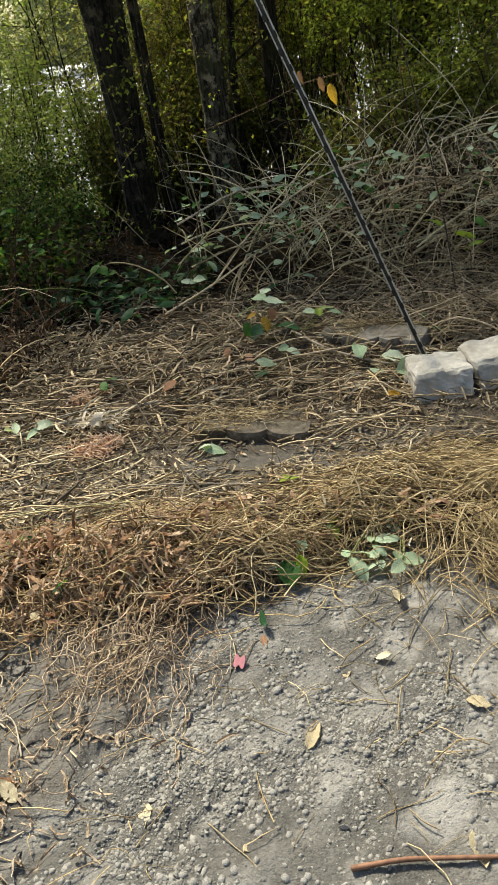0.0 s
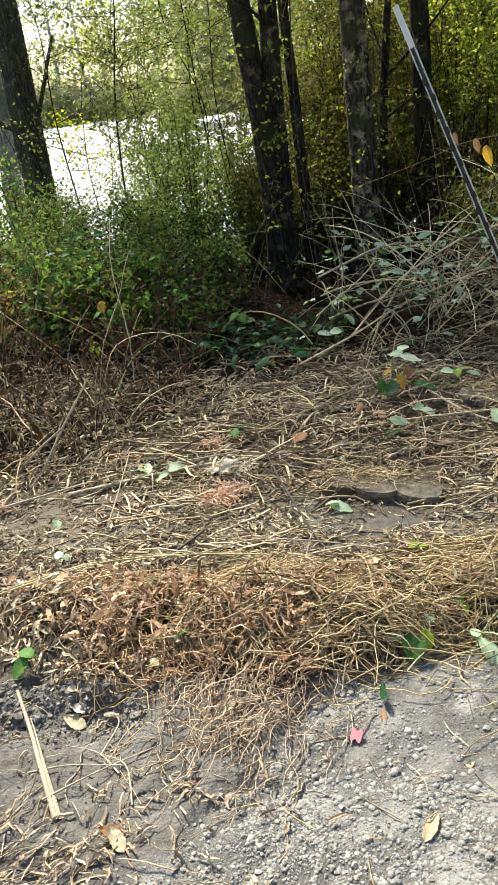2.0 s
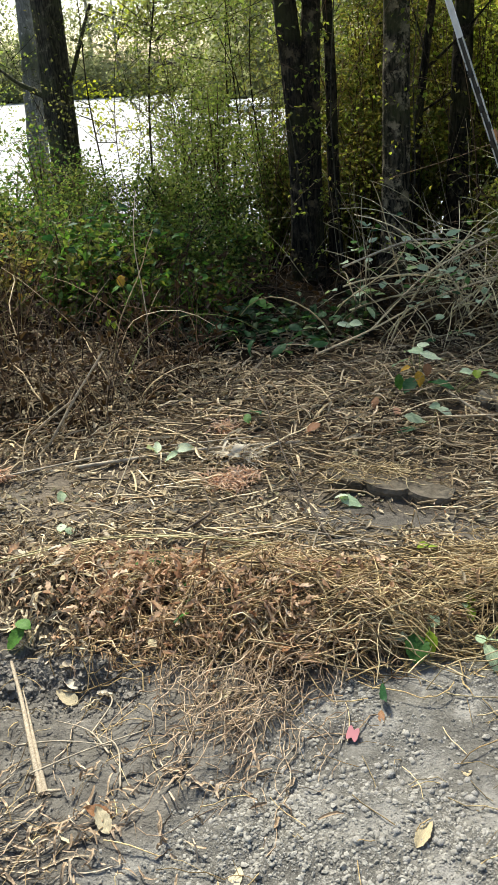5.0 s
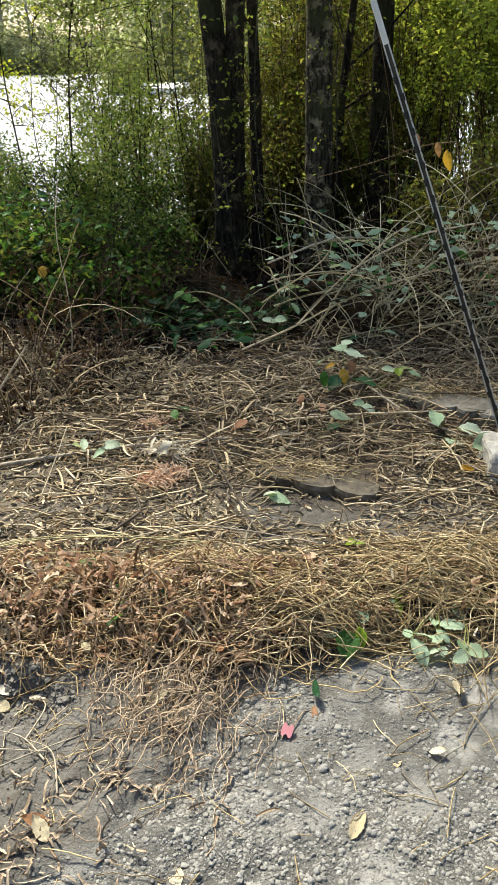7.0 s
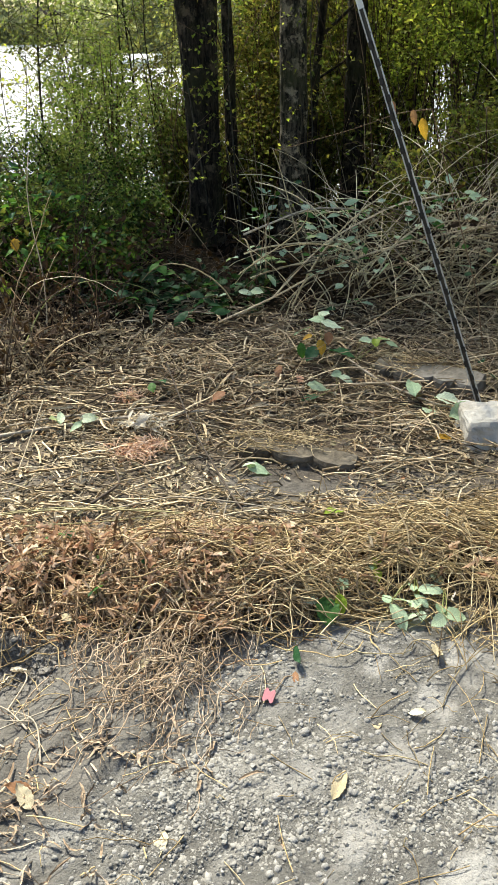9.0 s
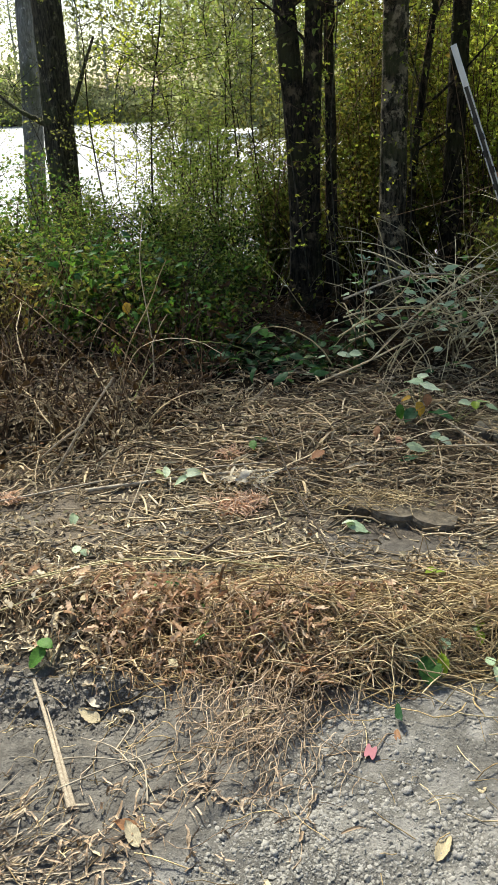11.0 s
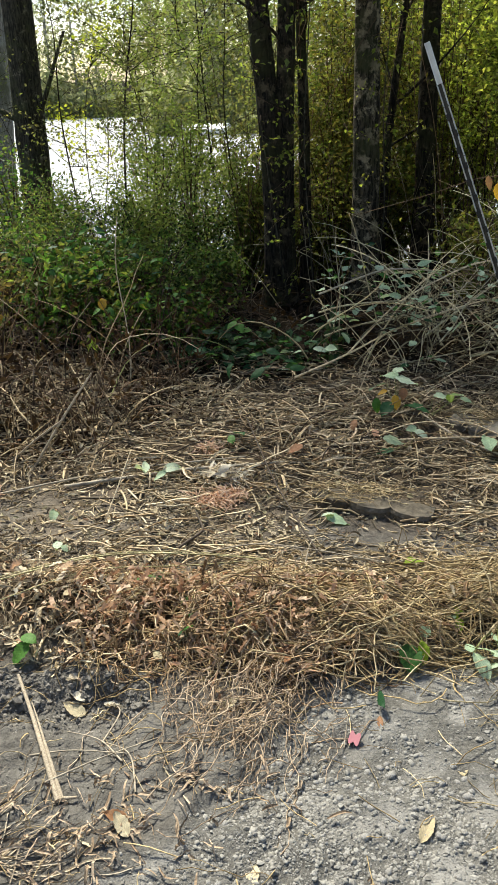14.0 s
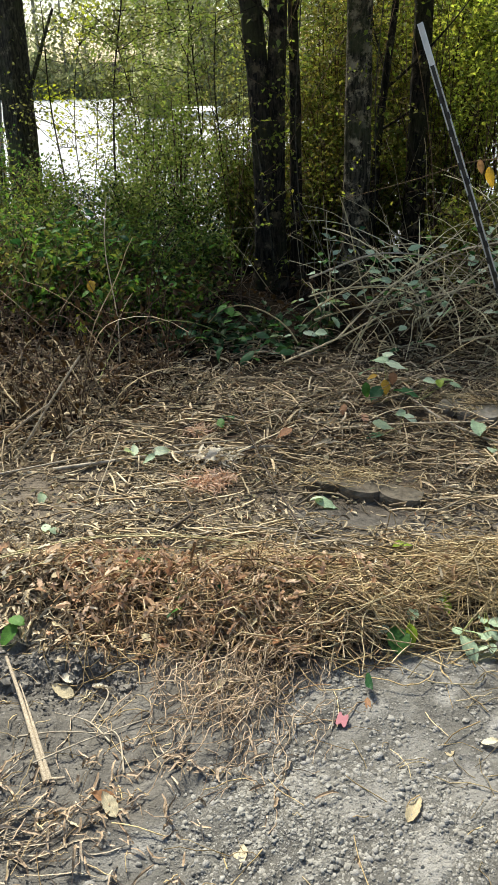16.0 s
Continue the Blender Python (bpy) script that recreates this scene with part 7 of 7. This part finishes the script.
def dead_leaves():
    spots = [(-0.30, 1.0, 0.085, 0), (0.03, 1.105, 0.075, 0), (-0.40, 1.59, 0.06, 1), (0.28, 1.57, 0.075, 2), (-0.10, 0.885, 0.08, 1), (-0.07, 1.45, 0.045, 3), (-0.58, 1.01, 0.07, 1), (-0.83, 1.38, 0.08, 0), (-0.46, 1.39, 0.06, 1), (-0.54, 1.18, 0.06, 0), (-0.59, 1.05, 0.07, 3), (-0.64, 0.97, 0.06, 0), (0.33, 0.9, 0.08, 0), (0.42, 0.88, 0.08, 1), (0.13, 1.3, 0.05, 1), (-0.2, 1.62, 0.06, 3), (-0.3, 1.58, 0.07, 3), (-0.65, 1.5, 0.05, 1), (-0.9, 1.72, 0.05, 0), (-0.74, 1.84, 0.045, 0), (-1.0, 1.68, 0.05, 1), (-0.42, 1.83, 0.05, 3), (0.2, 1.35, 0.05, 0), (0.38, 1.2, 0.06, 1)]
    kinds = [(PALE_LEAF, "pale yellow dead leaf lying on the ground"), (PALE_LEAF, "curled buff dead leaf"), (PALE_LEAF, "bleached torn dead leaf at the gravel edge"), (RUST_LEAF, "curled reddish-brown dead leaf")]
    for x, y, s, kind in spots:
        mat, label = kinds[kind]
        t = tagged(new("dead_leaf", leaf_mesh(int(rng.integers(0, 3)), mat, CURLED)), label, "dead leaf", "fallen leaves")
        lift = 0.05 * float(straw_zone(x, y)) * (1 - float(gravel_zone(x, y)))
        t.matrix_world = Matrix.LocRotScale(on(x, y, 0.003 + lift), Euler((rng.normal(0, 0.2), rng.normal(0, 0.2), rng.uniform(0, 6.28))), (s * 0.72, s * 0.9, s * 0.5))


dead_leaves()


def curled_leaves():
    """The larger curled leaves of the raked bank, each with its own twist."""
    def strewn(n, weight):
        return picked(n, -2.2, 0.45, 1.4, 2.15, lambda x, y: np.clip(straw_zone(x, y), 0, 1) ** 1.5 * (1 - gravel_zone(x, y)) * (1 - dirt_cut(x, y)) * weight(x))

    spread(strewn(520, lambda x: (0.2 + 0.8 * sstep(0.0, -0.4, x)) * (0.05 + 0.95 * sstep(-1.15, -0.8, x))), CURLED_LEAF, 210, "small curled reddish-buff dead leaf in the raked straw", "curled buff and reddish dead leaves lying in the raked straw")
    spread(strewn(190, lambda x: 0.1 + 0.9 * sstep(-0.7, -1.0, x)), TAN_CURL, 90, "small curled pale tan dead leaf among chopped stalks", "curled pale tan dead leaves at the thin end of the bank")


def spread(xy, mats, single, one_label, label):
    """Curled leaves: the first ones lie as things of their own, the rest are joined."""
    pieces = []
    for k, (x, y) in enumerate(xy):
        s = rng.uniform(0.018, 0.048)
        turn = Euler((rng.normal(0, 0.7), rng.normal(0, 0.9), rng.uniform(0, 6.28)))
        size = (s * rng.uniform(0.16, 0.42), s, s * 2.0)
        place = on(x, y, rng.uniform(0.025, 0.095) * float(straw_zone(x, y)) + 0.006)
        if k < single:
            ob = tagged(new("dead_leaf", leaf_mesh(k % 3, mats[0], CURLED)), one_label, "dead leaf", "leaves in the raked straw")
            ob.matrix_world = Matrix.LocRotScale(place, turn, size) @ Matrix.Translation((0, -0.5, 0))
        else:
            v, f = CURLED[k % 3]
            pieces.append(((v - (0, 0.5, 0)) * size @ np.array(turn.to_matrix()).T + np.array(place), f))
    stuff("dry_leaves", joined(*pieces), mats[1], label, "dead leaves")


REDDISH = [(0.52, 0.345, 0.235), (0.68, 0.52, 0.39), (0.36, 0.205, 0.13), (0.72, 0.59, 0.46), (0.58, 0.40, 0.285), (0.26, 0.145, 0.09), (0.64, 0.48, 0.355)]
TANNED = [(0.36, 0.29, 0.20), (0.60, 0.52, 0.40), (0.46, 0.37, 0.26), (0.66, 0.60, 0.50), (0.28, 0.21, 0.14)]
CURLED_LEAF = [leafy("curled_leaf", REDDISH, 0.35, 0.75, each, (1.15, 1.05, 0.95)) for each in (False, True)]
TAN_CURL = [leafy("tan_curled_leaf", TANNED, 0.25, 0.75, each, (1.1, 1.05, 0.95)) for each in (False, True)]
curled_leaves()


PALE_GRASS = stemmy("bleached_grass", [(0.38, 0.31, 0.22), (0.52, 0.445, 0.34), (0.28, 0.215, 0.145)])


def grass_tuft():
    """A fan of pulled dry grass lying on the dirt."""
    n = 85
    base = np.tile(np.array(on(-0.93, 0.90, 0.012)), (n, 1)) + rng.normal(0, 1, (n, 3)) * (0.10, 0.035, 0.008)
    turn = rng.normal(0.8, 0.45, n)
    p = canes(base, turn, rng.uniform(-0.02, 0.22, n), rng.uniform(0.08, 0.27, n), rng.uniform(0.1, 0.5, n), 7, 0.15)
    ob = npart("dry_grass_tuft", blades(p, rng.uniform(0.0022, 0.0055, n), rng.normal(0, 0.5, n), rng.normal(0, 0.8, n)), PALE_GRASS, None, smooth=False)
    tagged(ob, "fan of bleached dry grass pulled up on the dirt", "dry grass", kind="stuff")
    sprig(on(-0.93, 0.97, 0.01), around(5, 0.03, 0.02, 0.04), [BLEACHED_LEAF], [0.028, 0.035], "crumpled bleached leaf caught in the pulled grass", STALK, flat=True)


grass_tuft()


def pink_clip():
    """A small broken piece of pink plastic with a notch at each end, and a straw beside it."""
    x, y = -0.126, 1.366
    t = thing("plastic_scrap", "small pink plastic scrap lying on the gravel", "plastic scrap", at=Matrix.Translation(on(x, y, 0.012)) @ pose(0, 0, 0, 38, 8, -12))
    bm = bmesh.new()
    ring = []
    for n in range(40):
        a = n / 40 * 2 * math.pi
        c, d = math.cos(a), math.sin(a)
        r = 0.0155 / max(abs(c) ** 4 + abs(d) ** 4, 0.3) ** 0.25
        x, y = r * c * 0.86, r * d * 1.12
        y -= math.copysign(0.0085 * math.exp(-((x / 0.0055) ** 2)), y)
        ring.append((x, y))
    low, high = [bm.verts.new((x, y, -0.003)) for x, y in ring], [bm.verts.new((x, y, 0.005)) for x, y in ring]
    for n in range(40):
        bm.faces.new((low[n], low[(n + 1) % 40], high[(n + 1) % 40], high[n]))
    bm.faces.new(high)
    bm.faces.new(low[::-1])
    part("body", bm, painted("pink_plastic", (0.75, 0.30, 0.32), 0.6, 0, 0.0, (0.6, 0.2, 0.22)), t)
    stalk_thing("twig", [on(-0.15, 1.33, 0.0), (-0.148, 1.38, 0.04), (-0.145, 1.42, 0.075)], 0.0014, 0.001, PALE_STICK, "thin straw standing beside a pink scrap", "twig", 5, 8)


pink_clip()


def rowing_boat():
    t = thing("rowing_boat", "low white boat drawn up on the far bank", "boat", at=pose(-13.3, 53.2, -1.85, 14, 0, 4))
    white = painted("boat_white", (0.85, 0.85, 0.83), 0.4)
    n, m = 15, 9
    s, a = np.linspace(-1, 1, n)[:, None], np.linspace(0, np.pi, m)[None]
    beam = 0.62 * np.sqrt(np.clip(1 - 0.93 * np.abs(s) ** 2.6, 0.02, 1))
    v = np.stack([1.6 * s + 0 * a, -np.cos(a) * beam, 0.46 + 0.12 * s**2 - np.sin(a) * 0.5 * np.sqrt(beam / 0.62)], -1).reshape(-1, 3)
    i, j = np.meshgrid(np.arange(m - 1), np.arange(n - 1))
    b = j * m + i
    hull = npart("hull", (v, np.stack([b, b + 1, b + m + 1, b + m], -1).reshape(-1, 4)), white, t)
    solid = hull.modifiers.new("thick", "SOLIDIFY")
    solid.thickness = 0.03
    part("deck", box_bm(2.5, 0.95, 0.03, bevel=0.008), white, t).location = (0, 0, 0.47)
    for x in (-0.7, 0.1, 0.8):
        seat = part("seat", box_bm(0.22, 1.05, 0.03, bevel=0.006), white, t)
        seat.location = (x, 0, 0.50)


rowing_boat()


# ---- the old car that has pulled away along the road ----
def old_car(at):
    t = thing("car", "old white hatchback with scraped paint and red smears", "car", at=at)
    white = painted("car_white", (0.74, 0.75, 0.75), 0.35, 0.0, 0.0, (0.10, 0.10, 0.10), 9)
    scraped = painted("scraped_white", (0.72, 0.73, 0.73), 0.4, 0.0, 0.035, (0.07, 0.07, 0.07), 9)
    red = painted("red_smear", (0.55, 0.16, 0.14), 0.5, 0.0, 0.06, (0.7, 0.7, 0.7), 16)
    dark = painted("black_trim", (0.02, 0.02, 0.02), 0.5)
    rubber = painted("tyre_rubber", (0.03, 0.03, 0.03), 0.85)
    rim_metal = painted("rim_metal", (0.35, 0.35, 0.36), 0.4, 0.8)
    glass, _, _, bsdf = material("car_glass")
    bsdf.inputs["Base Color"].default_value, bsdf.inputs["Roughness"].default_value = (0.02, 0.025, 0.03, 1), 0.05
    # body: cross sections along the length, from the tail (x = 0) to the nose (x = -3.7)
    stations = [(0.0, 0.55, 0.86, 0.74), (-0.08, 0.42, 0.95, 0.78), (-0.35, 0.34, 1.0, 0.80), (-1.2, 0.30, 0.98, 0.81), (-2.4, 0.30, 0.95, 0.81), (-3.1, 0.34, 0.90, 0.79), (-3.55, 0.40, 0.78, 0.74), (-3.7, 0.48, 0.68, 0.66)]
    rings = []
    for x, low, high, half in stations:
        rings.append([(x, s * half * w, low + (high - low) * h) for s, w, h in ((-1, 0.9, 0.0), (-1, 1.0, 0.25), (-1, 1.0, 0.7), (-1, 0.93, 1.0), (1, 0.93, 1.0), (1, 1.0, 0.7), (1, 1.0, 0.25), (1, 0.9, 0.0))])

    def lofted(rings):
        bm = bmesh.new()
        rows = [[bm.verts.new(p) for p in r] for r in rings]
        m = len(rows[0])
        for a, b in zip(rows, rows[1:]):
            for n in range(m):
                bm.faces.new((a[n], a[(n + 1) % m], b[(n + 1) % m], b[n]))
        bm.faces.new(rows[0][::-1])
        bm.faces.new(rows[-1])
        bmesh.ops.recalc_face_normals(bm, faces=bm.faces)
        return bm

    def smoothed(ob, levels=2):
        sub = ob.modifiers.new("smooth", "SUBSURF")
        sub.levels = sub.render_levels = levels
        return ob

    body = smoothed(part("body", lofted(rings), white, t, smooth=True))
    cabin = [(-0.05, 0.92, 0.66, 0.92, 0.66), (-0.35, 0.95, 0.70, 1.36, 0.56), (-0.8, 0.95, 0.72, 1.42, 0.57), (-1.7, 0.95, 0.72, 1.41, 0.56), (-2.1, 0.95, 0.70, 1.28, 0.54), (-2.6, 0.93, 0.66, 0.95, 0.6)]
    smoothed(part("cabin", lofted([[(x, -w, z), (x, -w2, z2), (x, w2, z2), (x, w, z)] for x, z, w, z2, w2 in cabin]), white, t, smooth=True))
    for s in (-1, 1):
        for x0, x1 in ((-0.5, -1.2), (-1.28, -2.05)):
            pane = bmesh.new()
            y0, y1 = s * 0.728, s * 0.60
            pane.faces.new([pane.verts.new(p) for p in ((x0, y0, 0.99), (x1, y0, 0.99), (x1 + 0.12, y1, 1.33), (x0 - 0.06, y1, 1.33))])
            bmesh.ops.solidify(pane, geom=pane.faces[:], thickness=0.008)
            part("side_window", pane, glass, t)
        tail = part("tail_light", box_bm(0.06, 0.16, 0.22, bevel=0.02), painted("lamp_red", (0.45, 0.03, 0.03), 0.2), t, "red tail light")
        tail.location = (-0.02, s * 0.62, 0.66)
    bumper = smoothed(part("rear_bumper", lofted([[(x, s * 0.82 * w, z) for s, w, z in ((-1, 1, 0.30), (-1, 1.02, 0.42), (-1, 0.99, 0.54), (1, 0.99, 0.54), (1, 1.02, 0.42), (1, 1, 0.30))] for x in (-0.30, -0.05, 0.05, 0.10)]), scraped, t, "scraped and cracked white bumper", smooth=True))
    part("red_scrape", box_bm(0.20, 0.006, 0.16, bevel=0.002), red, bumper, "red paint smear").location = (-0.16, -0.815, 0.62)
    strap = part("strap", box_bm(0.02, 0.006, 0.34, bevel=0.002), dark, t, "black strap hanging loose")
    strap.location = (-0.28, -0.84, 0.22)
    for x in (-0.72, -2.95):
        for s in (-1, 1):
            wheel = new("wheel")
            wheel.parent, wheel.location = t, (x, s * 0.72, 0.29)
            tyre = bmesh.new()
            prof = [(0.20, -0.085), (0.27, -0.09), (0.29, -0.06), (0.29, 0.06), (0.27, 0.09), (0.20, 0.085)]
            rows = [[tyre.verts.new((r * math.cos(a), y, r * math.sin(a))) for r, y in prof] for a in (n / 36 * 2 * math.pi for n in range(36))]
            for n in range(36):
                for k in range(6):
                    tyre.faces.new((rows[n][k], rows[n][(k + 1) % 6], rows[(n + 1) % 36][(k + 1) % 6], rows[(n + 1) % 36][k]))
            part("tyre", tyre, rubber, wheel, smooth=True)
            rim = bmesh.new()
            bmesh.ops.create_cone(rim, cap_ends=True, segments=28, radius1=0.205, radius2=0.19, depth=0.13)
            bmesh.ops.rotate(rim, verts=rim.verts, matrix=Matrix.Rotation(math.pi / 2, 3, "X"))
            part("rim", rim, rim_metal, wheel, "dull steel rim")
    return t


old_car(pose(-2.75, 0.75, float(height(-3.2, 0.7)), 0, 0, 4))


# ---- unseen trees added behind the camera to cut the sky light ----
def sky_screen_trees():
    for n in range(13):
        x, y = -18 + n * 2.9 + rng.uniform(-0.6, 0.6), -15 + rng.uniform(-2.5, 1.0)
        t = thing("tree", "added unseen tree that screens sky light behind the camera", "tree", "trees across the road", at=pose(x, y, float(height(x, y)) - 0.05))
        tall = rng.uniform(8, 12)
        line = wander([(0, 0, 0), (0.1, 0, tall * 0.5), (rng.normal(0, 0.4), 0, tall)], 20)
        npart("trunk", tubes(line[None], np.linspace(0.16, 0.04, 20)[None], 10), BARK, t)
        p, r = limbs(line, 34, 0.08, tall * 0.26, 0.04)
        tagged(npart("branchwork", tubes(p, r, 3), BARK, t), kind="stuff")
        tagged(npart("crown", foliage(p, 2600, 0.40, 0.26, 0.1), DARK_LEAF, t, smooth=False), kind="stuff")


sky_screen_trees()


pebbles()
